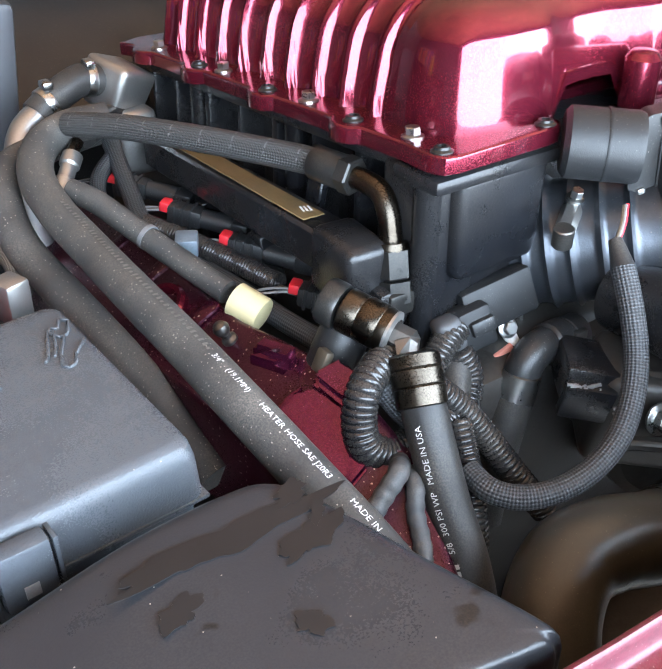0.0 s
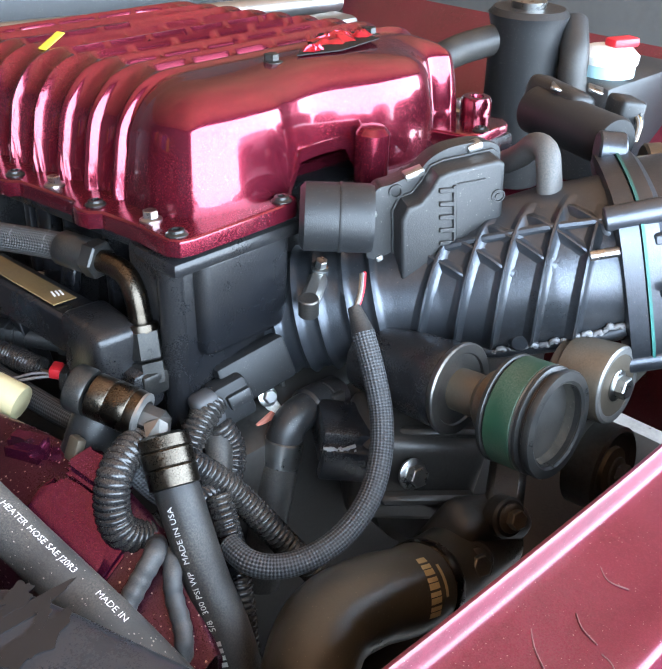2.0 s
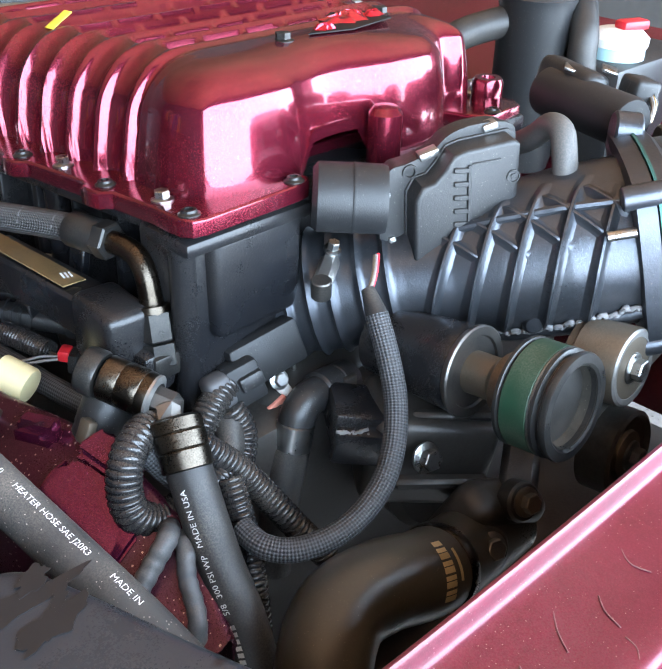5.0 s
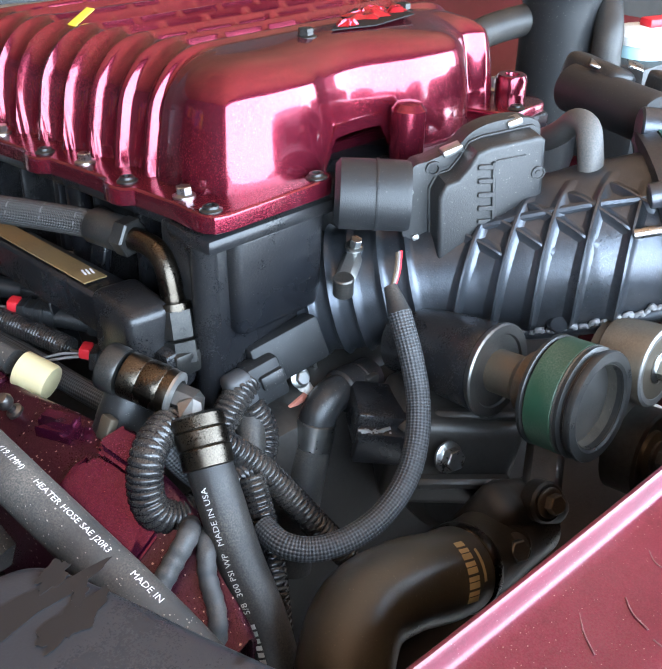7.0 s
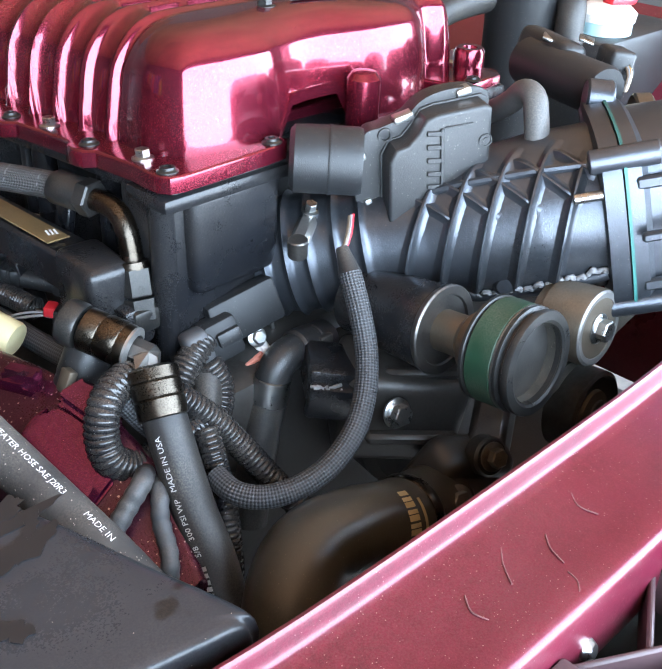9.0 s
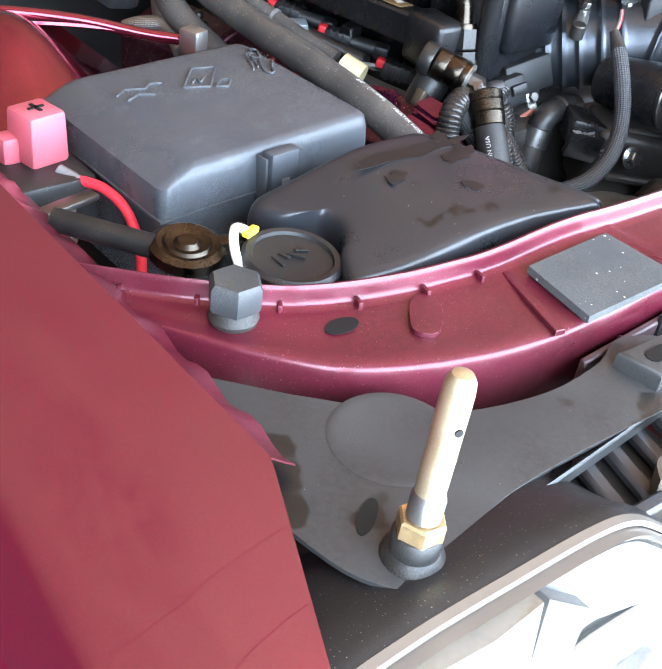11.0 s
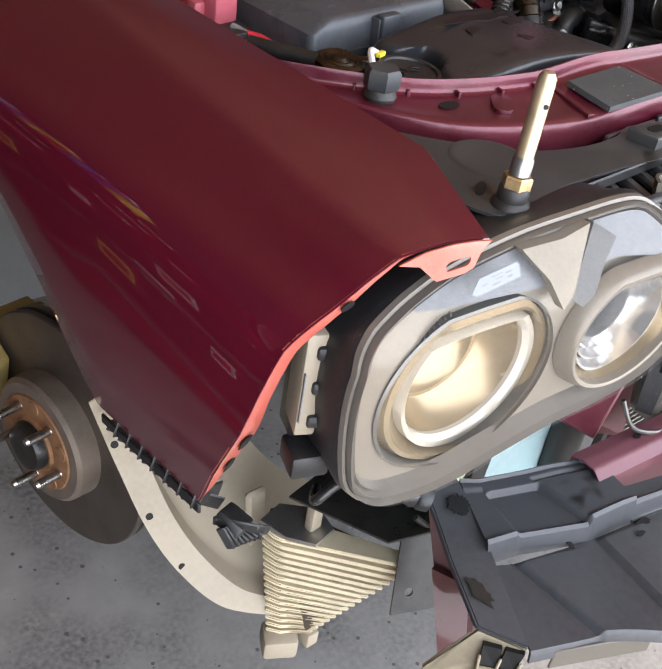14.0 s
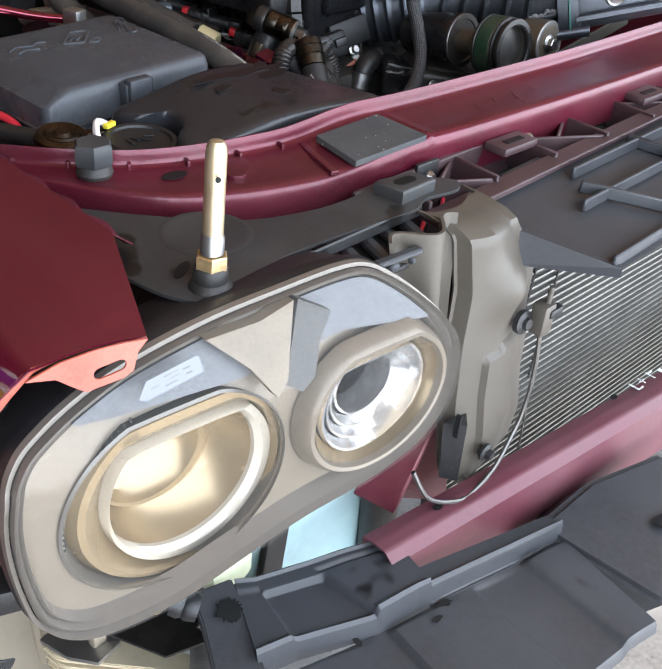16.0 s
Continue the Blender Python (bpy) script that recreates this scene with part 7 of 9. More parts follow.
part("sheet", grid(lambda u, v: (0.62 + 0.16 * v, 0.55 + 1.1 * u, 1.06 + 0.10 * v), 8, 4, 0.003), M_BODYRED, far)
part("far_fender", rbox((0.86, 1.0, 1.08), (0.16, 1.6, 0.05), 0.02), M_FENDER, far)
part("wall", rbox((0.66, 1.0, 0.85), (0.02, 1.2, 0.42), 0.004), M_BODYRED, far)
cowl = thing("cowl_panel", (0.1, 1.5, 1.0), "black moulded cowl and firewall cover", "cowl", kind="structure")
part("firewall", rbox((0.1, 1.56, 0.95), (1.5, 0.06, 0.55), 0.01), M_PLASTIC, cowl)
part("cowl_top", grid(lambda u, v: (-0.42 + 1.3 * u, 1.33 + 0.28 * v, 1.045 + 0.10 * math.sin(1.57 * v) + 0.012 * math.sin(u * 9)), 40, 12, 0.004), M_PLASTIC, cowl)
part("seal_post", rbox((-0.335, 1.30, 1.10), (0.05, 0.08, 0.22), 0.01, (0, 6, 0)), M_GREY, cowl)
strut = thing("strut_brace", (0.15, 1.42, 1.14), "silver strut brace tube with a green sticker", "brace")
part("tube", tube((-0.02, 1.40, 1.190), (0.62, 1.38, 1.168), 0.016), M_ALU, strut)
part("end_disc", lathe([(0.034, 0), (0.036, 0.008), (0.028, 0.020), (0.010, 0.022)], (0.0, 1.38, 1.175), (0, -0.3, 1), 32), M_ALU, strut)
part("sticker", rbox((0.155, 1.385, 1.198), (0.022, 0.014, 0.004), 0.001, (-35, 2, 0)), mat("green_sticker", (0.03, 0.55, 0.25), 0.5), strut)
part("far_box", rbox((0.50, 1.32, 1.12), (0.16, 0.06, 0.09), 0.012), M_ALU, strut)

# ---- valve cover ----
vc = thing("valve_cover", (-0.32, 0.9, 0.95), "dusty metallic red valve cover speckled with grit", "valve cover")
VN = Vector((-0.50, 0, 0.866))


def vplane(x, y, h=0.0):
    """The cover's tilted top; it breaks downward at its front end."""
    return (x - 0.5 * h, y, 1.029 + (x + 0.310) * 0.50 - 0.08 * (y - 0.848) + 0.866 * h - 0.62 * max(0.0, 0.752 - y))


VLEFT = [(1.25, -0.352), (0.95, -0.350), (0.87, -0.346), (0.82, -0.344), (0.752, -0.338), (0.68, -0.341), (0.61, -0.345)]
VRIGHT = [(1.25, -0.285), (0.95, -0.288), (0.87, -0.290), (0.82, -0.284), (0.752, -0.278), (0.68, -0.268), (0.61, -0.285)]
YS, XL, XR = [r[0] for r in VLEFT][::-1], [r[1] for r in VLEFT][::-1], [r[1] for r in VRIGHT][::-1]


def cover_sheet(u, v):
    """Top sheet with rolled edges and skirts at both sides."""
    y = 1.25 - 0.64 * u
    a, b = float(np.interp(y, YS, XL)), float(np.interp(y, YS, XR))
    w = min(1.0, max(0.0, (v - 0.15) / 0.7))
    x = a + (b - a) * w
    p = vplane(x, y)
    edge_ = max(0.0, (0.15 - v) / 0.15, (v - 0.85) / 0.15)
    side = -1 if v < 0.5 else 1
    wave = 0.0016 * math.sin(y * 47) * math.exp(-((w - 0.75) / 0.18) ** 2)
    return (x + side * 0.006 * math.sin(min(1, edge_ * 3) * 1.57) * (edge_ > 0), y, p[2] + wave - 0.006 * (1 - math.cos(min(1, edge_ * 3) * 1.57)) - 0.085 * max(0.0, edge_ - 0.33) / 0.67)


part("cover", grid(cover_sheet, 90, 50, 0.003), M_VALVE, vc)
# brighter than the cover: the block's sky reflection is put into the colour
M_VALVELIT = mat("brightened_valve_red", (0.070, 0.003, 0.025), 0.16, 0.75, 0.15, var=0.15, scale=30, flake=0.4, dust=0.35, dustcol=(0.06, 0.03, 0.03), speck=420, speckcol=(0.40, 0.26, 0.23), specksize=0.12)
bm = bmesh.new()
for x, y, h in ((-0.333, 0.757, 0.004), (-0.310, 0.762, 0.006), (-0.298, 0.757, 0.006), (-0.278, 0.712, 0.006), (-0.290, 0.690, 0.005), (-0.333, 0.685, 0.004), (-0.338, 0.715, 0.004)):
    p = Vector(vplane(x, y, h))
    bm.verts.new(p), bm.verts.new(p + Vector((0.02, 0.012, -0.05)))
bmesh.ops.convex_hull(bm, input=bm.verts[:])
bmesh.ops.bevel(bm, geom=bm.edges[:], offset=0.004, segments=3, affect="EDGES", clamp_overlap=True)
part("raised_block", bm, M_VALVELIT, vc, "glossy raised block in brightened red")
bm = bmesh.new()
for x, y, h in ((-0.294, 0.756, 0.014), (-0.268, 0.748, 0.014), (-0.262, 0.715, 0.015), (-0.284, 0.720, 0.015)):
    p = Vector(vplane(x, y, h))
    bm.verts.new(p), bm.verts.new(p + Vector((0.01, 0.006, -0.03)))
bmesh.ops.convex_hull(bm, input=bm.verts[:])
bmesh.ops.bevel(bm, geom=bm.edges[:], offset=0.004, segments=3, affect="EDGES", clamp_overlap=True)
part("inner_step", bm, M_VALVELIT, vc, "glossy step beside the block")
bm = bmesh.new()
for x, y, h in ((-0.304, 0.822, 0.012), (-0.288, 0.822, 0.012), (-0.280, 0.786, 0.012), (-0.294, 0.782, 0.011)):
    p = Vector(vplane(x, y, h))
    bm.verts.new(p), bm.verts.new(p + Vector((0.0, 0.0, -0.03)))
bmesh.ops.convex_hull(bm, input=bm.verts[:])
bmesh.ops.bevel(bm, geom=bm.edges[:], offset=0.004, segments=3, affect="EDGES", clamp_overlap=True)
part("boss_block", bm, M_VALVELIT, vc, "raised boss in brightened red")
part("filler_ring", lathe([(0.025, -0.004), (0.026, 0.006), (0.0235, 0.009), (0.0195, 0.008), (0.018, -0.008), (0.003, -0.009)], vplane(-0.318, 0.948, 0.0), VN, 36), M_CANDY, vc, "glossy coil well ring")
for y in (0.855, 1.134):
    part("ball_stud", lathe([(0.0065, 0), (0.0065, 0.004), (0.0035, 0.006), (0.0035, 0.010), (0.006, 0.013), (0.0068, 0.017), (0.005, 0.021), (0.001, 0.0225)], vplane(-0.304, y, 0), VN, 18), M_STEELDK, vc, "grey ball stud")
for y in (0.905, 1.00, 1.08):
    part("cover_rib", rbox(vplane(-0.300, y, 0.001), (0.030, 0.016, 0.006), 0.0025, (0, -27, 0)), M_VALVE, vc)
bolt("corner_bolt", (-0.352, 0.602, 0.955), (-0.4, -0.6, 0.6), 0.0075, 0.010, M_BODYRED, vc)

# ---- hoses ----
heater = thing("heater_hose", (-0.35, 0.9, 1.0), "dusty black heater hose with white print", "hose")
HEYE = np.array((-0.558, 0.272, 1.4515))


def nearer(pts, k):
    """Slides a run of points along the lines of sight from the front of the bay."""
    return [tuple(HEYE + (np.array(p) - HEYE) * f) for p, f in zip(pts, k)]


hp = Path(nearer([(-0.300, 0.560, 0.925), (-0.313, 0.600, 0.957), (-0.326, 0.650, 0.990), (-0.337, 0.700, 1.014), (-0.349, 0.76, 1.040), (-0.357, 0.83, 1.060), (-0.362, 0.90, 1.072), (-0.365, 0.97, 1.082), (-0.367, 1.03, 1.090), (-0.362, 1.085, 1.100), (-0.342, 1.125, 1.110), (-0.310, 1.140, 1.118), (-0.27, 1.135, 1.12)], (0.91, 0.92, 0.93, 0.94, 0.95, 0.97, 0.985, 1, 1, 1, 1, 1, 1)), 220)
htube = part("tube", sweep(None, 0.0162, segs=28, path=hp), M_RUBBER, heater)
# angle on the hose that faces up and to the front
up_ang = lambda k, d: math.atan2(float(np.dot(d, hp.b[k])), float(np.dot(d, hp.a[k])))  # noqa: E731
k0 = 60
ang = up_ang(k0, np.array((0.25, -0.55, 0.80)))
for txt, s0 in (("MADE IN", 0.131), ("HEATER HOSE SAE J20R3", 0.216), ("(19.1MM)", 0.251), ("3/4\"", 0.268)):
    part("print", wrap(letters(txt, 0.0061), hp, 0.0162, s0, ang - 0.25, -1, 1), M_WHITEINK, htube, "white printed lettering", smooth=False)
for k in range(46):
    s = 0.276 + 0.0052 * k
    h = 0.0042 - 0.0016 * ((k * 7) % 3 == 0)
    part("print_bar", wrap(plate([(0, 0), (0.0022 + 0.0008 * (k % 2), 0), (0.0022, h), (0, h)], 0.0001), hp, 0.0162, s, ang - 0.2, -1, 1), M_WORNINK, htube, "worn white print mark", smooth=False)
part("second_hose", sweep([(-0.352, 0.80, 0.955), (-0.366, 0.90, 1.00), (-0.384, 0.98, 1.035), (-0.396, 1.04, 1.058), (-0.392, 1.09, 1.078), (-0.372, 1.14, 1.088), (-0.33, 1.17, 1.09), (-0.27, 1.17, 1.10)], 0.0160, 100, 24), M_RUBBER, heater)
pcv = thing("breather_hose", (-0.30, 0.98, 1.04), "dusty breather hose closed with a cream cap", "hose")
part("tube", sweep([(-0.340, 1.066, 1.090), (-0.327, 1.040, 1.085), (-0.311, 0.990, 1.071), (-0.293, 0.938, 1.056), (-0.280, 0.900, 1.046)], 0.0105, 80, 20), M_RUBBER, pcv)
part("cap", lathe([(0.0125, 0), (0.0148, 0.001), (0.0150, 0.026), (0.0140, 0.0285), (0.012, 0.029)], (-0.278, 0.893, 1.043), (0.40, -0.86, -0.28), 32), M_CREAM, pcv, "cream rubber end cap")
part("clip", lathe([(0.0115, 0), (0.0115, 0.004)], (-0.309, 0.985, 1.070), (0.33, -0.9, -0.27), 20), M_WIRE, pcv)
tee = thing("quick_connector", (-0.33, 1.08, 1.08), "silver quick-connect tee fitting", "fitting")
part("barrel", lathe([(0.008, 0), (0.0095, 0.002), (0.0095, 0.018), (0.0075, 0.020), (0.0075, 0.034), (0.0095, 0.036), (0.0095, 0.048), (0.006, 0.050)], (-0.348, 1.075, 1.082), (0.55, 0.60, 0.42), 24), M_ALU, tee)
part("stem", tube((-0.318, 1.11, 1.105), (-0.308, 1.118, 1.112), 0.006), M_GUN, tee)
water = thing("water_outlet", (-0.23, 1.2, 1.05), "cast aluminium water outlet with clamped hose", "fitting")
part("casting", rbox((-0.228, 1.205, 1.125), (0.050, 0.060, 0.050), 0.008, (10, 20, 20), seg=3, taper=0.85), M_ALU, water)
part("casting_foot", rbox((-0.225, 1.19, 1.075), (0.045, 0.05, 0.07), 0.010, seg=3), M_ALU, water)
part("hose", sweep([(-0.238, 1.205, 1.132), (-0.262, 1.206, 1.138), (-0.285, 1.202, 1.132), (-0.306, 1.198, 1.122), (-0.318, 1.195, 1.115)], 0.0160, 50, 22), M_CLEANRUB, water)
for f, c in ((0.25, (-0.252, 1.206, 1.136)), (0.8, (-0.300, 1.199, 1.125))):
    part("clamp", lathe([(0.0168, 0), (0.0172, 0.001), (0.0172, 0.008), (0.0168, 0.009)], c, (-0.9, -0.15, -0.35) if f > 0.5 else (-0.98, 0.0, 0.15), 28), M_ZINC, water, "banded hose clamp")
    part("clamp_screw", rbox((c[0] - 0.004, c[1] - 0.004, c[2] + 0.018), (0.010, 0.016, 0.008), 0.002), M_ZINC, water)
part("pipe", sweep([(-0.312, 1.196, 1.118), (-0.335, 1.188, 1.105), (-0.348, 1.175, 1.085), (-0.350, 1.165, 1.05), (-0.345, 1.16, 1.0)], 0.0135, 50, 20), M_ALU, water, "bright aluminium pipe")
part("lower_hose", sweep([(-0.235, 1.19, 1.10), (-0.262, 1.17, 1.105), (-0.29, 1.15, 1.105)], 0.014, 30, 18), M_CLEANRUB, water)

fuel = thing("fuel_line", (-0.25, 1.0, 1.12), "black nylon braided fuel line with grey tracer marks", "fuel line")
fp = Path([(-0.312, 1.125, 1.127), (-0.288, 1.06, 1.139), (-0.262, 0.99, 1.147), (-0.235, 0.93, 1.150), (-0.214, 0.885, 1.151), (-0.207, 0.862, 1.151)], 150)
part("line", sweep(None, 0.0112, segs=26, path=fp), M_BRAIDLINE, fuel)
for k in range(9):
    s = 0.012 + 0.031 * k
    kk = min(int(s / fp.length * 150), 149)
    part("tracer", wrap(plate([(0, -0.004), (0.0014, -0.004), (0.0014, 0.012), (0, 0.012)], 0.0001), fp, 0.0113, s, math.atan2(float(np.dot((0, -0.6, 0.8), fp.b[kk])), float(np.dot((0, -0.6, 0.8), fp.a[kk])))), M_WIRE, fuel, smooth=False)
part("socket", lathe([(0.0125, 0), (0.0138, 0.002), (0.0138, 0.030), (0.0125, 0.032)], (-0.211, 0.875, 1.1515), (0.22, -0.97, 0.0), 28), M_BLKBOLT, fuel, "black hose socket")
part("socket_hex", hexa((-0.2045, 0.845, 1.1515), (0.2, -0.97, 0.0), 0.0150, 0.012), M_BLKBOLT, fuel)
part("elbow", sweep([(-0.2035, 0.838, 1.1515), (-0.2005, 0.822, 1.1515), (-0.1995, 0.806, 1.148), (-0.2005, 0.796, 1.137), (-0.2015, 0.791, 1.122), (-0.2025, 0.788, 1.110)], 0.0088, 60, 20), M_GUN, fuel, "bronze-toned elbow")
part("swivel_ring", lathe([(0.0125, 0), (0.0130, 0.002), (0.0130, 0.006), (0.010, 0.007)], (-0.2022, 0.7885, 1.117), (-0.08, -0.25, -1), 24), M_GUN, fuel)
part("swivel_nut", hexa((-0.2026, 0.7875, 1.112), (-0.08, -0.25, -1), 0.0150, 0.022), M_BLKBOLT, fuel)
part("adapter_nut", hexa((-0.2040, 0.782, 1.089), (-0.08, -0.25, -1), 0.0155, 0.018), M_BLKBOLT, fuel)
part("adapter_block", rbox((-0.2045, 0.779, 1.075), (0.030, 0.028, 0.020), 0.004), M_BLKBOLT, fuel)
rail = thing("fuel_rail", (-0.22, 0.98, 1.06), "black billet fuel rail with a gold label strip", "fuel rail")
part("bar", bar((-0.222, 0.80, 1.100), (-0.213, 1.15, 1.076), 0.034, 0.034, 0.003), M_INTAKE, rail)
part("label_strip", bar((-0.2235, 0.858, 1.1150), (-0.2155, 1.115, 1.0975), 0.020, 0.0012, 0.0003), M_GOLDLBL, rail, "gold label strip")
for k in range(3):
    part("print_bar", rbox((-0.2235 + 0.003 * k, 0.875 - 0.001 * k, 1.1152), (0.0015, 0.008, 0.0004), 0, (4, 0, -10)), M_WHITEINK, rail)
part("end_block", rbox((-0.222, 0.812, 1.092), (0.040, 0.060, 0.055), 0.008, (0, 0, -5), seg=3), M_INTAKE, rail)
part("end_arm", rbox((-0.212, 0.790, 1.070), (0.030, 0.045, 0.036), 0.008), M_INTAKE, rail)
part("bracket", bar((-0.20, 0.90, 1.07), (-0.185, 0.90, 1.15), 0.02, 0.008), M_INTAKE, rail)
for y, z in ((0.955, 1.060), (1.06, 1.052)):
    part("rail_foot", bar((-0.212, y, z), (-0.20, y, z - 0.06), 0.018, 0.018), M_INTAKE, rail)

INJ = [(-0.256, 1.125, 1.052), (-0.240, 1.045, 1.048), (-0.222, 0.965, 1.042), (-0.212, 0.868, 1.034)]
for k, (x, y, z) in enumerate(INJ):
    inj = thing("injector_plug", (x, y, z - 0.01), "black injector plug with a red lock clip", "connector", "injector plugs")
    d = Vector((0.62, -0.74, -0.12)).normalized()
    c = Vector((x, y, z))
    q = d.to_track_quat("X", "Z").to_euler()
    deg = tuple(math.degrees(v) for v in q)
    part("plug", rbox(c, (0.034, 0.018, 0.018), 0.003, deg), M_PLASTIC, inj)
    for j in range(3):
        part("plug_rib", rbox(c + d * (-0.010 + 0.008 * j), (0.003, 0.0205, 0.0205), 0.001, deg), M_PLASTIC, inj)
    part("lock_clip", rbox(c - d * 0.020 + Vector((0, 0, 0.005)), (0.010, 0.014, 0.010), 0.002, deg), M_REDCLIP, inj, "red lock clip")
    part("body", tube(c + d * 0.016, c + d * 0.048, 0.0095), M_PLASTIC, inj)
    part("tail", rbox(c + d * 0.055, (0.018, 0.022, 0.016), 0.003, deg), M_PLASTIC, inj)
    for j in (-1, 1):
        part("wire", sweep([c - d * 0.022 + Vector((0, 0.003 * j, 0)), c - d * 0.034 + Vector((-0.004, 0.004 * j, -0.001)), c - d * 0.045 + Vector((-0.012, 0.003 * j, -0.004))], 0.0012, 14, 6), M_WIRE, inj)

loom = thing("wiring_loom", (-0.27, 1.0, 1.03), "black corrugated wiring loom along the injectors", "wiring loom")
part("conduit", sweep([(-0.283, 1.045, 1.050), (-0.262, 1.005, 1.044), (-0.246, 0.968, 1.039), (-0.234, 0.935, 1.035), (-0.226, 0.908, 1.032)], 0.0098, 260, 18, corrugated(0.0028, 0.10), caps=False), M_LOOM, loom)
part("sleeve", sweep([(-0.258, 1.165, 1.085), (-0.268, 1.12, 1.072), (-0.277, 1.08, 1.060), (-0.283, 1.05, 1.051), (-0.275, 1.025, 1.047)], 0.0088, 90, 18), M_BRAID, loom, "woven sleeve")
part("side_sleeve", sweep([(-0.258, 1.150, 1.080), (-0.288, 1.13, 1.066), (-0.300, 1.10, 1.05), (-0.292, 1.07, 1.04)], 0.0080, 60, 16), M_BRAID, loom)
part("clip_box", rbox((-0.275, 0.978, 1.056), (0.020, 0.024, 0.016), 0.002, (0, 0, -30)), mat("blue_grey_clip", (0.12, 0.15, 0.18), 0.4), loom, "blue-grey loom clip")
part("long_sleeve", sweep([(-0.262, 0.99, 1.028), (-0.250, 0.93, 1.022), (-0.243, 0.87, 1.02), (-0.236, 0.81, 1.022), (-0.225, 0.77, 1.02)], 0.0095, 90, 18), M_BRAID, loom)
for j in range(3):
    part("wire", sweep([(-0.226, 0.908, 1.032), (-0.222, 0.898, 1.031 - 0.002 * j), (-0.222 + 0.002 * j, 0.886, 1.030), (-0.220, 0.878, 1.034)], 0.0011, 20, 6), M_WIRE if j else M_TAN, loom)

# ---- big elbow fitting and pressure hose ----
fit_ = thing("oil_cooler_fitting", (-0.26, 0.73, 1.05), "black and bronze swivel fitting with hex elbow", "fitting")
part("barrel", lathe([(0.0135, 0), (0.0166, 0.002), (0.0166, 0.014), (0.0160, 0.015), (0.0169, 0.017), (0.0169, 0.030), (0.0162, 0.031), (0.0166, 0.033), (0.0158, 0.038), (0.0117, 0.039)], (-0.262, 0.766, 1.091), (0.42, -0.88, -0.21), 40), M_GUN, fit_, "bronze ringed barrel")
part("knurl", lathe([(0.0166, 0), (0.0175, 0.002), (0.0175, 0.012), (0.0166, 0.014)], (-0.2685, 0.7795, 1.0942), (0.42, -0.88, -0.21), 40), M_BLKBOLT, fit_)
part("end_ring", lathe([(0.0135, 0), (0.0164, 0.001), (0.0164, 0.003), (0.0113, 0.0045), (0.0103, -0.004)], (-0.2465, 0.7335, 1.083), (0.42, -0.88, -0.21), 36), M_ALU, fit_, "bright end ring")
part("hex_elbow", ring_loft([[Vector((-0.2465, 0.733, 1.083)) + Vector((0.9, 0.42, 0.0)).normalized() * (0.0095 * math.cos(a)) + Vector((0, 0.2, 1)).normalized() * (0.0095 * math.sin(a)) + Vector((0.42, -0.88, -0.21)) * d for a in np.linspace(0, 2 * math.pi, 6, endpoint=False)] for d in (0.0, 0.020)] + [[Vector((-0.2475, 0.712, 1.080)) + Vector((0.95, 0.2, 0)).normalized() * (0.0112 * math.cos(a)) + Vector((0, 0.85, 0.5)).normalized() * (0.0112 * math.sin(a)) + Vector((-0.20, -0.62, -0.75)) * d for a in np.linspace(0, 2 * math.pi, 6, endpoint=False)] for d in (0.0, 0.014)], True, True), M_STEELDK, fit_, "faceted steel elbow", smooth=False)
press = thing("pressure_hose", (-0.265, 0.64, 1.0), "black push-lock pressure hose with white print", "hose")
pp = Path([(-0.2490, 0.700, 1.070), (-0.2530, 0.688, 1.055), (-0.258, 0.668, 1.030), (-0.262, 0.645, 0.998), (-0.264, 0.620, 0.965), (-0.268, 0.600, 0.925), (-0.275, 0.59, 0.88)], 130)
part("tube", sweep(None, 0.0158, segs=28, path=pp), M_CLEANRUB, press)
part("ferrule", lathe([(0.0150, 0), (0.0180, 0.002), (0.0180, 0.010), (0.0172, 0.011), (0.0180, 0.012), (0.0180, 0.022), (0.0172, 0.023), (0.0180, 0.024), (0.0175, 0.036), (0.0160, 0.037)], pp.p[0] + pp.t[0] * -0.012, Vector(pp.t[3]), 36), M_GUN, press, "dark bronze crimp ferrule")
pa = math.atan2(float(np.dot((-0.55, -0.75, 0.2), pp.b[40])), float(np.dot((-0.55, -0.75, 0.2), pp.a[40])))
for txt, s0 in (("MADE IN USA", 0.074), ("300 PSI WP", 0.109), ("5/8", 0.121)):
    part("print", wrap(letters(txt, 0.0062), pp, 0.0158, s0, pa + 0.30, -1, 1), M_WHITEINK, press, "white printed lettering", smooth=False)
for k in range(6):
    part("print_bar", wrap(plate([(0, 0), (0.0032, 0), (0.0032, 0.0045), (0, 0.0045)], 0.0001), pp, 0.0158, 0.131 + 0.0048 * k, pa + 0.30, -1, 1), M_WHITEINK, press, "white print block", smooth=False)
oilcap = thing("breather_tube", (-0.27, 0.77, 1.03), "black ribbed breather tube on the valve cover", "tube")
part("tube", lathe([(0.0175, 0), (0.0185, 0.002), (0.0180, 0.008), (0.0188, 0.010), (0.0188, 0.036), (0.0165, 0.040)], (-0.270, 0.773, 1.038), (0.45, -0.05, 0.9), 36), M_PLASTIC, oilcap)
part("tab", rbox((-0.284, 0.76, 1.058), (0.008, 0.012, 0.018), 0.002, (0, 25, 0)), M_TAN, oilcap)

# ---- corrugated conduits in front ----
cnd = thing("corrugated_conduit", (-0.26, 0.71, 1.0), "glossy black corrugated conduit loop with dust", "conduit")
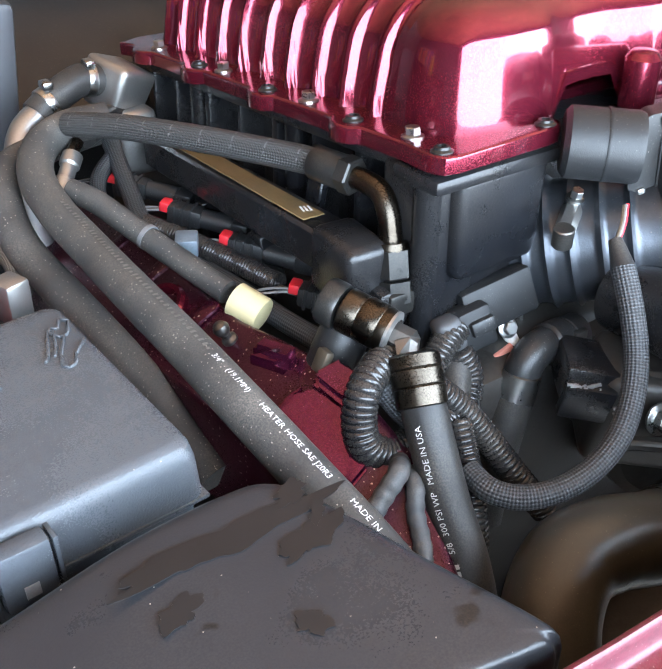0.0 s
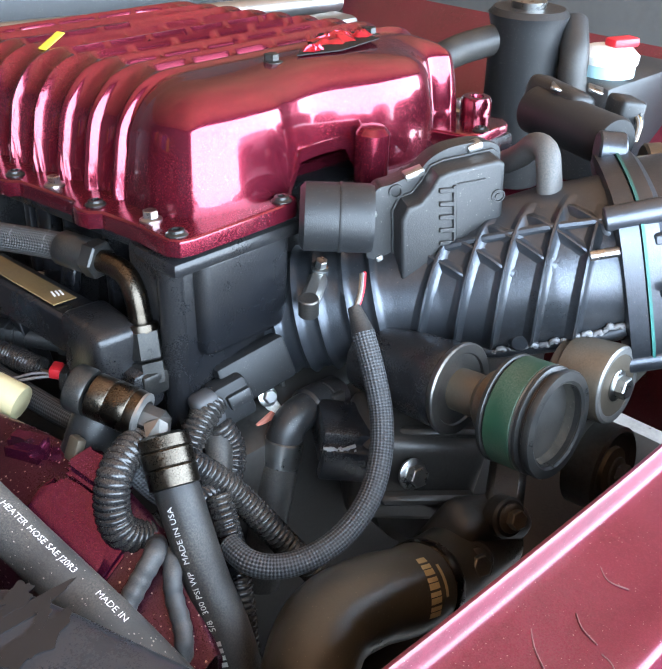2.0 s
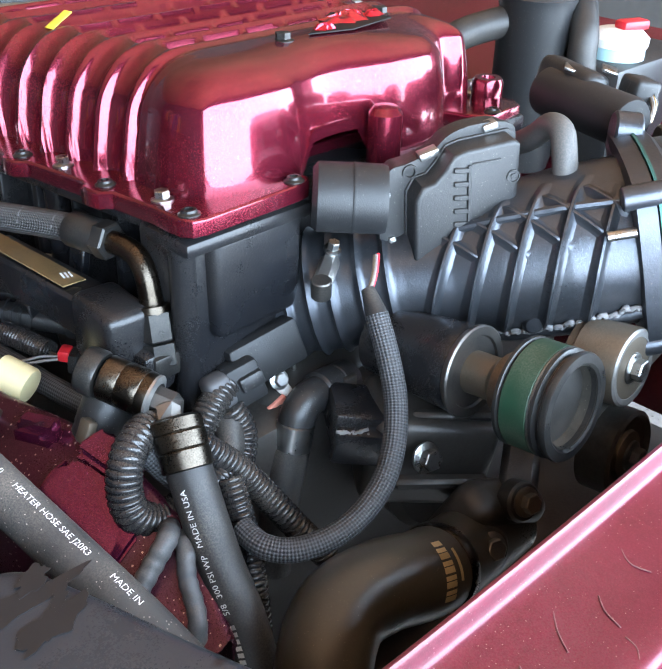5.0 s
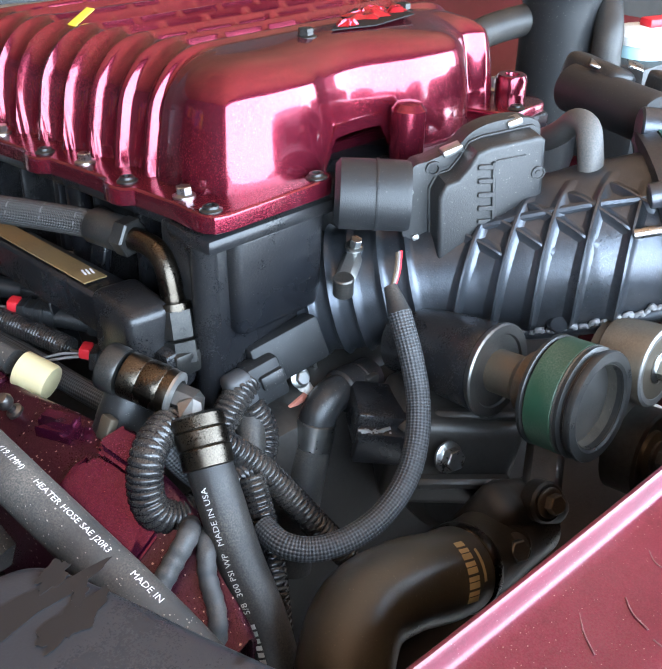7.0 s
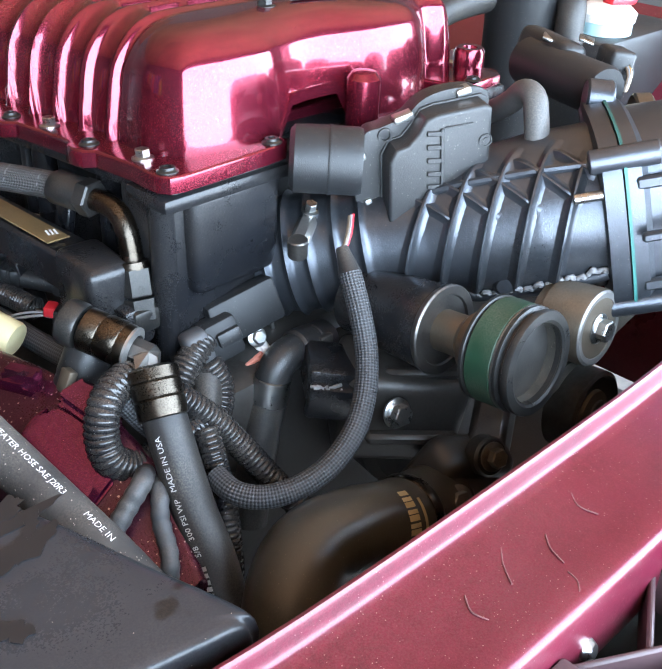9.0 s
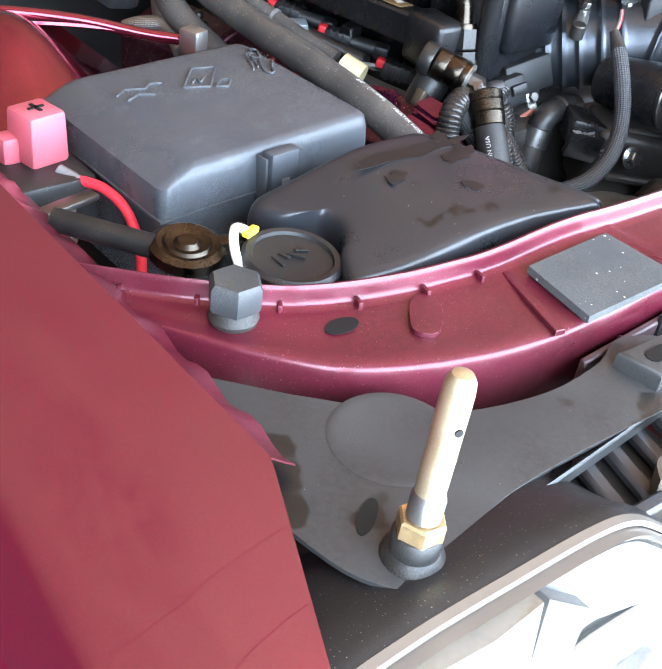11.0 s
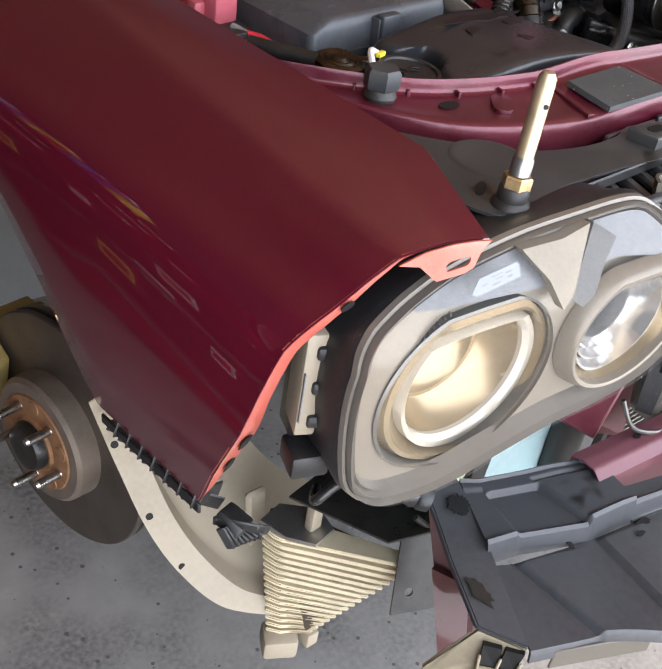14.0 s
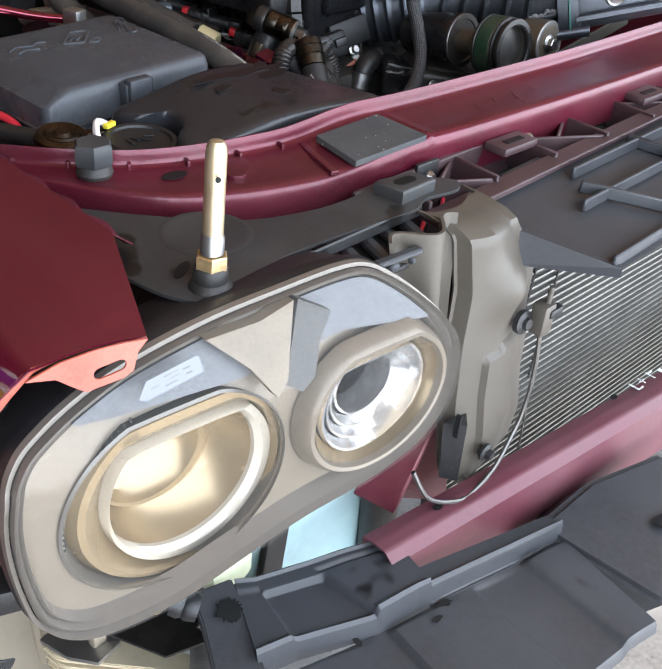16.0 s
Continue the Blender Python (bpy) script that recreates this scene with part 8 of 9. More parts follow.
part("loop", sweep([(-0.235, 0.735, 1.060), (-0.262, 0.722, 1.068), (-0.283, 0.712, 1.063), (-0.292, 0.706, 1.045), (-0.291, 0.700, 1.026), (-0.276, 0.696, 1.014), (-0.250, 0.696, 1.012), (-0.225, 0.700, 1.012), (-0.20, 0.71, 1.008)], 0.0118, 420, 20, corrugated(0.0046, 0.16)), M_LOOM, cnd)
part("right_arm", sweep([(-0.176, 0.735, 1.040), (-0.170, 0.728, 1.022), (-0.176, 0.720, 1.008), (-0.190, 0.712, 1.000), (-0.205, 0.705, 0.995)], 0.0105, 200, 18, corrugated(0.0046, 0.14)), M_LOOM, cnd)
part("neck", sweep([(-0.166, 0.745, 1.055), (-0.180, 0.742, 1.050), (-0.196, 0.738, 1.040), (-0.208, 0.735, 1.028)], 0.0112, 180, 18, corrugated(0.0040, 0.14)), M_LOOM, cnd)
part("down_run", sweep([(-0.222, 0.715, 1.040), (-0.200, 0.702, 1.015), (-0.184, 0.690, 0.990), (-0.168, 0.668, 0.958), (-0.152, 0.650, 0.930)], 0.0105, 420, 18, corrugated(0.0044, 0.14)), M_LOOM, cnd)
part("second_run", sweep([(-0.215, 0.69, 1.02), (-0.222, 0.665, 0.985), (-0.232, 0.645, 0.955), (-0.245, 0.625, 0.92)], 0.0095, 300, 18, corrugated(0.0044, 0.14)), M_LOOM, cnd)
part("inner_sleeve", sweep([(-0.268, 0.715, 1.058), (-0.258, 0.706, 1.040), (-0.245, 0.70, 1.022), (-0.235, 0.695, 1.008)], 0.0088, 60, 16), M_BRAID, cnd)
part("taped_joint", sweep([(-0.176, 0.735, 1.030), (-0.188, 0.722, 1.014), (-0.203, 0.708, 1.000)], 0.0118, 30, 18), M_CLEANRUB, cnd)
M_TAPE = mat("dark_grey_collar", (0.045, 0.046, 0.05), 0.5, var=0.2, dust=0.3)
sen = thing("pressure_sensor", (-0.135, 0.74, 1.03), "black pressure sensor with plug and zinc screw", "sensor")
part("body", rbox((-0.128, 0.748, 1.062), (0.062, 0.020, 0.038), 0.004, (-15, -14, -12)), M_MATT, sen)
part("label", rbox((-0.117, 0.7365, 1.066), (0.024, 0.001, 0.020), 0.0002, (-15, -14, -12)), mat("print_grey", (0.10, 0.10, 0.105), 0.5), sen)
part("plug", rbox((-0.157, 0.742, 1.052), (0.028, 0.024, 0.034), 0.004, (-15, -14, -12)), M_MATT, sen)
part("plug_latch", rbox((-0.158, 0.730, 1.058), (0.020, 0.008, 0.012), 0.002, (-15, -14, -12)), M_PLASTIC, sen)
part("collar", rbox((-0.178, 0.745, 1.050), (0.022, 0.022, 0.028), 0.006, (-15, -14, -12), seg=3), M_TAPE, sen)
bolt("screw", (-0.123, 0.737, 1.040), (-0.2, -1, 0.5), 0.0058, 0.007, M_ZINC, sen)
part("spacer", tube((-0.121, 0.739, 1.036), (-0.113, 0.735, 1.020), 0.0055), M_WHITE, sen, "white plastic spacer")
part("copper_strip", rbox((-0.140, 0.735, 1.014), (0.045, 0.004, 0.008), 0.001, (0, -28, -10)), mat("salmon_strip", (0.55, 0.22, 0.17), 0.5), sen)
part("white_wire", sweep([(-0.110, 0.733, 1.018), (-0.113, 0.728, 1.008), (-0.128, 0.725, 1.006), (-0.150, 0.722, 1.006), (-0.172, 0.722, 0.998)], 0.0012, 40, 6), M_WHITE, sen)
part("mount_leg", bar((-0.10, 0.75, 1.06), (-0.085, 0.755, 1.0), 0.006, 0.004), M_ZINC, sen)
elb = thing("quick_fitting", (-0.10, 0.71, 0.98), "black forty-five degree push fitting with silver sleeve", "fitting")
part("head", lathe([(0.0150, 0), (0.0165, 0.002), (0.0165, 0.018), (0.0150, 0.019), (0.0172, 0.021), (0.0172, 0.040), (0.0150, 0.042)], (-0.062, 0.718, 1.024), (-0.93, -0.1, 0.12), 32), M_PLASTIC, elb)
part("flat", rbox((-0.078, 0.702, 1.030), (0.014, 0.006, 0.020), 0.002), M_STEELDK, elb)
part("bend", sweep([(-0.100, 0.714, 1.029), (-0.116, 0.712, 1.029), (-0.126, 0.711, 1.022), (-0.131, 0.710, 1.012)], 0.0145, 40, 24), M_PLASTIC, elb)
part("sleeve", lathe([(0.0140, 0), (0.0155, 0.001), (0.0155, 0.022), (0.0140, 0.023)], (-0.1295, 0.710, 1.016), (-0.28, -0.06, -0.95), 32), M_ZINC, elb, "polished silver sleeve")
part("hose", sweep([(-0.136, 0.709, 0.995), (-0.145, 0.707, 0.968), (-0.156, 0.704, 0.93), (-0.165, 0.70, 0.89)], 0.0158, 50, 24), M_CLEANRUB, elb)
slv = thing("woven_cable_sleeve", (-0.12, 0.65, 0.98), "long black woven cable sleeve in a hanging loop", "cable sleeve")
part("sleeve", sweep([(-0.0943, 0.6639, 1.1183), (-0.1014, 0.6444, 1.0933), (-0.1096, 0.6281, 1.0676), (-0.1253, 0.6141, 1.0448), (-0.1458, 0.6051, 1.0265), (-0.1718, 0.6031, 1.0121), (-0.1973, 0.6091, 1.0029), (-0.2183, 0.6212, 0.9989), (-0.2308, 0.6378, 1.000), (-0.2315, 0.6591, 1.0024)], 0.0088, 200, 24), M_BRAID, slv)
part("shrink", sweep([(-0.0890, 0.6785, 1.132), (-0.0915, 0.6715, 1.1255), (-0.0946, 0.6632, 1.1170)], 0.0080, 24, 18, lambda s, l: 0.62 + 0.50 * s / l), M_CLEANRUB, slv)
for j, mm in enumerate((M_TAN, M_WIRE, M_REDCLIP)):
    part("wire", sweep([(-0.0890 + 0.002 * j, 0.678, 1.130), (-0.0800 + 0.002 * j, 0.682, 1.140), (-0.0700 + 0.002 * j, 0.690, 1.149)], 0.0013, 14, 6), mm, slv)
radh = thing("radiator_hose", (-0.2, 0.53, 0.98), "fat dusty dark radiator hose with gold print band", "hose")
rp = Path([(-0.030, 0.573, 0.943), (-0.065, 0.570, 0.948), (-0.105, 0.565, 0.957), (-0.150, 0.561, 0.972), (-0.188, 0.567, 0.983), (-0.225, 0.568, 0.985), (-0.256, 0.553, 0.973), (-0.272, 0.533, 0.943), (-0.280, 0.518, 0.90), (-0.285, 0.508, 0.84)], 150)
part("tube", sweep(None, 0.0315, segs=44, path=rp), M_SILICONE, radh)
part("end_band", lathe([(0.0320, 0), (0.0330, 0.002), (0.0330, 0.010), (0.0320, 0.012)], rp.at(0.098, 0, 0), Vector(rp.t[int(0.098 / rp.length * 150)]), 44), M_GUN, radh, "dusty steel band")
ra = math.atan2(float(np.dot((-0.2, -0.65, 0.75), rp.b[55])), float(np.dot((-0.2, -0.65, 0.75), rp.a[55])))
for k in range(9):
    part("print_bar", wrap(plate([(0, 0), (0.0085, 0), (0.0085, 0.0042 - 0.001 * (k % 2)), (0, 0.0042 - 0.001 * (k % 2))], 0.0001), rp, 0.0316, 0.126, ra - 0.72 + 0.155 * k, 1, 1), M_GOLDINK, radh, "gold print block", smooth=False)
    part("small_print_bar", wrap(plate([(0, 0), (0.0025, 0), (0.0025, 0.003), (0, 0.003)], 0.0001), rp, 0.0316, 0.1195, ra - 0.35 + 0.08 * k, 1, 1), M_GOLDINK, radh, "gold print block", smooth=False)
hous = thing("thermostat_housing", (-0.07, 0.56, 0.95), "dark thermostat housing with flange bolts", "engine part")
part("flange", rbox((-0.055, 0.575, 0.955), (0.085, 0.04, 0.075), 0.014, (20, 20, -10), seg=3), M_BLOCK, hous)
bolt("flange_bolt", (-0.0895, 0.5445, 0.969), (-0.3, -0.8, 0.5), 0.0085, 0.010, M_STEELDK, hous)
bolt("upper_bolt", (-0.088, 0.613, 1.0135), (-0.2, -0.9, 0.3), 0.0085, 0.012, M_ZINC, hous)
bolt("arm_bolt", (-0.0540, 0.542, 0.9935), (-0.2, -0.9, 0.4), 0.008, 0.010, M_TAN, hous)
part("arm", bar((-0.045, 0.555, 0.985), (0.03, 0.60, 1.0), 0.03, 0.02, 0.006), M_STEELDK, hous)
part("upper_body", rbox((-0.02, 0.685, 0.965), (0.10, 0.07, 0.06), 0.015, (0, 0, -15), seg=3), M_BLOCK, hous)
part("lower_body", lathe([(0.045, 0), (0.048, 0.01), (0.048, 0.05), (0.04, 0.06)], (0.0, 0.70, 0.92), (-0.3, -0.9, 0.2), 36), M_BLOCK, hous)
part("accessory_body", rbox((-0.046, 0.648, 0.990), (0.105, 0.070, 0.090), 0.012, (8, 6, -38), seg=4), M_BLOCK, hous, "oily black accessory casting")
part("accessory_ridge", bar((-0.100, 0.632, 0.985), (-0.040, 0.585, 0.980), 0.012, 0.010, 0.003), M_BLOCK, hous)
part("accessory_ridge", bar((-0.074, 0.640, 1.032), (-0.020, 0.592, 1.030), 0.010, 0.008, 0.003), M_BLOCK, hous)
part("arm_boss", lathe([(0.016, -0.012), (0.016, 0.0), (0.014, 0.002)], (-0.0535, 0.544, 0.992), (-0.2, -0.9, 0.4), 28), M_BLOCK, hous)
part("flange_ear", lathe([(0.018, -0.012), (0.018, 0.0), (0.016, 0.002)], (-0.0885, 0.5475, 0.967), (-0.3, -0.8, 0.5), 28), M_BLOCK, hous)
brk = thing("coil_bracket", (-0.08, 0.68, 0.98), "scuffed black bracket block with flaking edges", "bracket")
part("block", rbox((-0.090, 0.672, 1.022), (0.060, 0.050, 0.030), 0.004, (0, 10, -38)), M_INTAKE, brk)
part("front_face", rbox((-0.1135, 0.659, 1.0125), (0.038, 0.012, 0.034), 0.003, (12, 8, -40)), M_INTAKE, brk)
rng = random.Random(11)
for k in range(15):
    q = k / 14
    e = Vector((-0.128, 0.664, 1.0305)).lerp(Vector((-0.098, 0.641, 1.0255)), q) if k < 8 else Vector((-0.098, 0.641, 1.027)).lerp(Vector((-0.102, 0.638, 0.996)), q * 2 - 1)
    part("paint_chip", rbox(e + Vector((rng.uniform(-0.002, 0.002), -0.001, rng.uniform(-0.0015, 0.0015))), (rng.uniform(0.003, 0.008), 0.002, rng.uniform(0.001, 0.003)), 0.0003, (rng.uniform(-20, 20), rng.uniform(-30, 30), -38)), M_WIRE, brk, "pale flaked paint edge")
M_TAPED = mat("taped_grey_cable", (0.050, 0.052, 0.056), 0.5, var=0.3, scale=60, bump=0.4, bscale=300, dust=0.3)
cab = thing("grey_cable", (-0.29, 0.66, 0.95), "grey taped cables hanging behind the conduit", "cable")
part("cable", sweep([(-0.2598, 0.697, 1.002), (-0.276, 0.680, 1.016), (-0.2889, 0.6664, 1.0228), (-0.302, 0.6639, 1.0127), (-0.3172, 0.6605, 1.0013), (-0.3295, 0.6583, 0.9931), (-0.333, 0.664, 0.970)], 0.0072, 70, 14, lambda q, l: 1 + 0.05 * math.sin(q * 700)), M_TAPED, cab)
part("cable", sweep([(-0.2549, 0.6892, 0.998), (-0.272, 0.670, 1.011), (-0.2809, 0.6574, 1.0123), (-0.2874, 0.6481, 1.0004), (-0.2921, 0.6345, 0.9867), (-0.2974, 0.6264, 0.9776), (-0.299, 0.626, 0.955)], 0.0064, 70, 14, lambda q, l: 1 + 0.05 * math.sin(q * 700)), M_TAPED, cab)
part("cable", sweep([(-0.41, 0.66, 1.02), (-0.385, 0.655, 1.015), (-0.355, 0.645, 0.99), (-0.34, 0.64, 0.95)], 0.0085, 40, 14), M_TAPED, cab)
low = thing("lower_hose", (-0.28, 0.63, 0.9), "brown-dusted lower hose in the shade", "hose")
part("tube", sweep([(-0.33, 0.66, 0.88), (-0.30, 0.64, 0.91), (-0.27, 0.63, 0.92), (-0.24, 0.63, 0.90)], 0.018, 40, 20), M_SILICONE, low)

# ---- fuse box ----
fuse = thing("fuse_box", (-0.52, 0.79, 0.95), "black fuse box with moulded pictograms on its lid", "fuse box")


def skew(bm):
    """The box leans a little: its inner side stands higher and it is turned a touch."""
    bm.transform(Matrix.Translation((-0.418, 0.689, 1.095)) @ Euler((radians(-0.4), radians(-2.4), radians(1.5))).to_matrix().to_4x4())
    return bm


part("body", skew(rbox((-0.112, 0.099, -0.085), (0.214, 0.190, 0.115), 0.006, taper=0.97)), M_FUSE, fuse)
rings = []
for dz, ins, insl in ((-0.040, 0.0, 0.0), (-0.014, 0.001, 0.002), (-0.004, 0.003, 0.022), (-0.001, 0.006, 0.030), (0.0, 0.011, 0.036)):
    c = [(-0.226 + insl, ins), (-0.226 + insl, 0.200 - ins), (0.0 - ins, 0.200 - ins), (0.0 - ins, ins)]
    r = 0.010
    ring = []
    for x, y in c:
        sx, sy = (1 if x < -0.1 else -1), (1 if y < 0.1 else -1)
        for a in np.linspace(0, math.pi / 2, 6):
            ca, sa = (math.cos(a), math.sin(a)) if (sx * sy) < 0 else (math.sin(a), math.cos(a))
            ring.append((x + sx * r * (1 - ca), y + sy * r * (1 - sa), dz))
    rings.append(ring)
part("lid", skew(ring_loft(rings, True, True)), M_FUSE, fuse)
part("lid_seam", skew(rbox((-0.113, 0.100, -0.041), (0.228, 0.202, 0.003), 0.001)), M_FUSE, fuse)
latch = part("latch", skew(rbox((-0.112, -0.008, -0.022), (0.030, 0.014, 0.040), 0.003)), M_FUSE, fuse, "clip latch")
part("latch_window", skew(rbox((-0.112, -0.0155, -0.030), (0.008, 0.001, 0.008), 0)), M_WIRE, latch)
for x in (-0.130, -0.094):
    part("latch_rail", skew(rbox((x, -0.005, -0.028), (0.003, 0.014, 0.044), 0.001)), M_FUSE, fuse)


def emb_line(pts, w=0.0022):
    return skew(join(*[bar((*a, 0.0006), (*b, 0.0006), w, 0.0026, 0.0006) for a, b in zip(pts, pts[1:])]))


part("plier_mark", emb_line([(-0.0242, 0.1594), (-0.0342, 0.1339), (-0.0383, 0.1288)]), M_FUSE, fuse, "moulded pictogram")
part("plier_mark", emb_line([(-0.0196, 0.1603), (-0.0257, 0.1413), (-0.0309, 0.1312)]), M_FUSE, fuse)
part("hook_mark", emb_line([(-0.0153, 0.1521), (-0.0271, 0.130), (-0.0309, 0.1190), (-0.0285, 0.1140), (-0.0230, 0.1160), (-0.0186, 0.126), (-0.0077, 0.138)]), M_FUSE, fuse)
part("head_mark", emb_line([(-0.0102, 0.1729), (-0.0061, 0.166), (-0.0131, 0.1516), (-0.0186, 0.1502), (-0.0231, 0.1605), (-0.0201, 0.1647), (-0.0161, 0.1614), (-0.0102, 0.1729)]), M_FUSE, fuse)
part("card_mark", emb_line([(-0.118, 0.128), (-0.088, 0.160), (-0.066, 0.152), (-0.096, 0.118), (-0.118, 0.128)]), M_FUSE, fuse)
part("card_mark", emb_line([(-0.106, 0.132), (-0.096, 0.140), (-0.098, 0.130), (-0.086, 0.140)]), M_FUSE, fuse)
part("card_mark", emb_line([(-0.090, 0.116), (-0.078, 0.126), (-0.070, 0.122), (-0.082, 0.110), (-0.090, 0.116)]), M_FUSE, fuse)
part("wave_mark", emb_line([(-0.180, 0.140), (-0.166, 0.150), (-0.150, 0.142), (-0.140, 0.150), (-0.130, 0.146)]), M_FUSE, fuse)
part("wave_mark", emb_line([(-0.176, 0.128), (-0.160, 0.136), (-0.148, 0.128)]), M_FUSE, fuse)
for x in (-0.200, -0.150, -0.030):
    part("side_clip", skew(rbox((x, -0.001, -0.075), (0.012, 0.010, 0.020), 0.002)), M_FUSE, fuse)

# ---- air box ----
air = thing("air_box", (-0.47, 0.56, 0.95), "smooth black air box with wet-looking dark stains", "air box")
AO = [(-0.348, 0.486), (-0.353, 0.478), (-0.366, 0.4755), (-0.43, 0.487), (-0.50, 0.490), (-0.555, 0.495), (-0.596, 0.505), (-0.590, 0.53), (-0.566, 0.556), (-0.562, 0.585), (-0.590, 0.600), (-0.600, 0.625), (-0.575, 0.638), (-0.50, 0.645), (-0.43, 0.648), (-0.400, 0.640), (-0.384, 0.606), (-0.366, 0.545)]
ao = np.array([p[:2] for p in spline([(*p, 0) for p in AO], 130, True)])
amid = ao.mean(0)


def air_drop(x):
    t = min(1.0, max(0.0, (-0.47 - x) / 0.11))
    return 0.012 * t * t * (3 - 2 * t)


def air_ring(inset, z):
    out_ = []
    n = len(ao)
    for i, p in enumerate(ao):
        t = ao[(i + 1) % n] - ao[i - 1]
        nr = np.array((-t[1], t[0])) / np.linalg.norm(t)
        area = sum(ao[j][0] * ao[(j + 1) % n][1] - ao[(j + 1) % n][0] * ao[j][1] for j in (0,))
        q = p + nr * inset * AIR_SIGN
        out_.append((q[0], q[1], z + 0.006 * (q[0] + 0.36) - air_drop(q[0])))
    return out_


AIR_SIGN = 1.0 if sum(ao[j - 1][0] * ao[j][1] - ao[j][0] * ao[j - 1][1] for j in range(len(ao))) > 0 else -1.0
rngs = [air_ring(0.0, 0.96), air_ring(0.0, 1.070), air_ring(0.0, 1.082)]
for f, z in ((0.012, 1.0890), (0.030, 1.0930), (0.055, 1.0955), (0.085, 1.0968), (0.13, 1.0974), (0.2, 1.0976), (0.3, 1.0976), (0.4, 1.0976), (0.5, 1.0976), (0.6, 1.0976), (0.7, 1.0976), (0.8, 1.0976), (0.92, 1.0976)):
    ring = []
    for p in ao:
        x, y = p + (amid - p) * f
        ring.append((x, y, z + 0.006 * (x + 0.36) - air_drop(x)))
    rngs.append(ring)
shell = part("shell", ring_loft(rngs, False, True), M_AIRBOX, air)
rngd = random.Random(11)
for cx, cy, a, b, tn in ((-0.445, 0.612, 0.055, 0.010, 0.05), (-0.402, 0.622, 0.012, 0.006, 0.3), (-0.410, 0.590, 0.020, 0.009, 0.4), (-0.486, 0.585, 0.011, 0.008, 0.3), (-0.440, 0.545, 0.008, 0.007, 0.0), (-0.398, 0.603, 0.009, 0.004, 0.7)):
    zt = 1.0976 + 0.006 * (cx + 0.36) - air_drop(cx) + 0.0003
    f1, f2 = 6 * rngd.random(), 6 * rngd.random()
    rad = [1 + 0.22 * math.sin(2 * q + f1) + 0.14 * math.sin(5 * q + f2) + 0.09 * math.sin(9 * q + f1) + 0.05 * math.sin(17 * q + f2) for q in np.linspace(0, 2 * math.pi, 72, endpoint=False)]
    st = [(cx + math.cos(tn) * a * math.cos(q) * k - math.sin(tn) * b * math.sin(q) * k, cy + math.sin(tn) * a * math.cos(q) * k + math.cos(tn) * b * math.sin(q) * k) for q, k in zip(np.linspace(0, 2 * math.pi, 72, endpoint=False), rad)]
    part("wet_stain", plate(st, 0.0005, Matrix.Translation((0, 0, zt))), mat("wet_stain", (0.010, 0.010, 0.011), 0.35, var=0.2), shell, "dark wet stain")
fill = thing("washer_filler_cap", (-0.616, 0.553, 1.04), "black washer filler cap with white and yellow strap", "cap")
part("neck", lathe([(0.028, 0), (0.030, 0.02), (0.034, 0.028)], (-0.614, 0.553, 1.045), (0, 0, 1), 32), M_PLASTIC, fill)
part("cap", lathe([(0.036, 0), (0.037, 0.003), (0.037, 0.010), (0.034, 0.013), (0.030, 0.0125), (0.029, 0.010), (0.002, 0.009)], (-0.614, 0.553, 1.068), (0.03, -0.06, 1), 44), M_PLASTIC, fill)
for k in range(4):
    part("cap_mark", rbox((-0.626 + 0.008 * k, 0.553 + 0.004 * (k % 2), 1.0785), (0.003, 0.014 - 0.004 * (k % 2), 0.0015), 0.0005, (0, 0, 20 * k)), M_PLASTIC, fill)
part("strap", sweep([(-0.648, 0.556, 1.060), (-0.650, 0.572, 1.082), (-0.640, 0.588, 1.090), (-0.630, 0.588, 1.086)], 0.0035, 30, 8), M_WHITE, fill, "white strap")
part("yellow_tab", rbox((-0.628, 0.585, 1.086), (0.014, 0.006, 0.005), 0.001, (0, 0, 20)), M_YELLOW, fill)
for x in (-0.634, -0.586):
    part("yellow_dot", rbox((x, 0.523, 1.073), (0.006, 0.003, 0.004), 0.0008), M_YELLOW, fill)
ratch = thing("ratchet_wrench", (-0.68, 0.60, 1.05), "black and bronze ratchet wrench lying in the bay", "ratchet")
part("head", lathe([(0.024, 0), (0.027, 0.002), (0.027, 0.010), (0.022, 0.013), (0.018, 0.012), (0.016, 0.014), (0.010, 0.012), (0.007, 0.015), (0.002, 0.015)], (-0.672, 0.600, 1.070), (0, -0.1, 1), 36), M_GUN, ratch)
part("handle", sweep([(-0.690, 0.613, 1.076), (-0.710, 0.640, 1.077), (-0.735, 0.675, 1.078)], 0.009, 30, 14), M_BLKBOLT, ratch)
part("anvil", rbox((-0.640, 0.590, 1.076), (0.024, 0.014, 0.012), 0.003, (0, 0, -15)), M_GUN, ratch)
bat = thing("battery_terminal_cover", (-0.69, 0.80, 1.05), "faded red terminal cover with a plus mark", "terminal cover")
part("cover", rbox((-0.682, 0.812, 1.074), (0.035, 0.035, 0.045), 0.004, (0, 0, 10), taper=1.06), M_PINKBOX, bat)
for rz in (0, 90):
    part("plus_bar", rbox((-0.682, 0.812, 1.0972), (0.015, 0.003, 0.001), 0, (0, 0, 10 + rz)), M_BLACKFILL, bat)
part("side_lug", rbox((-0.704, 0.820, 1.060), (0.02, 0.022, 0.03), 0.006), M_PINKBOX, bat)
part("base", rbox((-0.690, 0.80, 1.030), (0.075, 0.075, 0.045), 0.006), M_PLASTIC, bat)
part("ferrule", tube((-0.678, 0.785, 1.052), (-0.668, 0.768, 1.047), 0.0055), M_WIRE, bat)
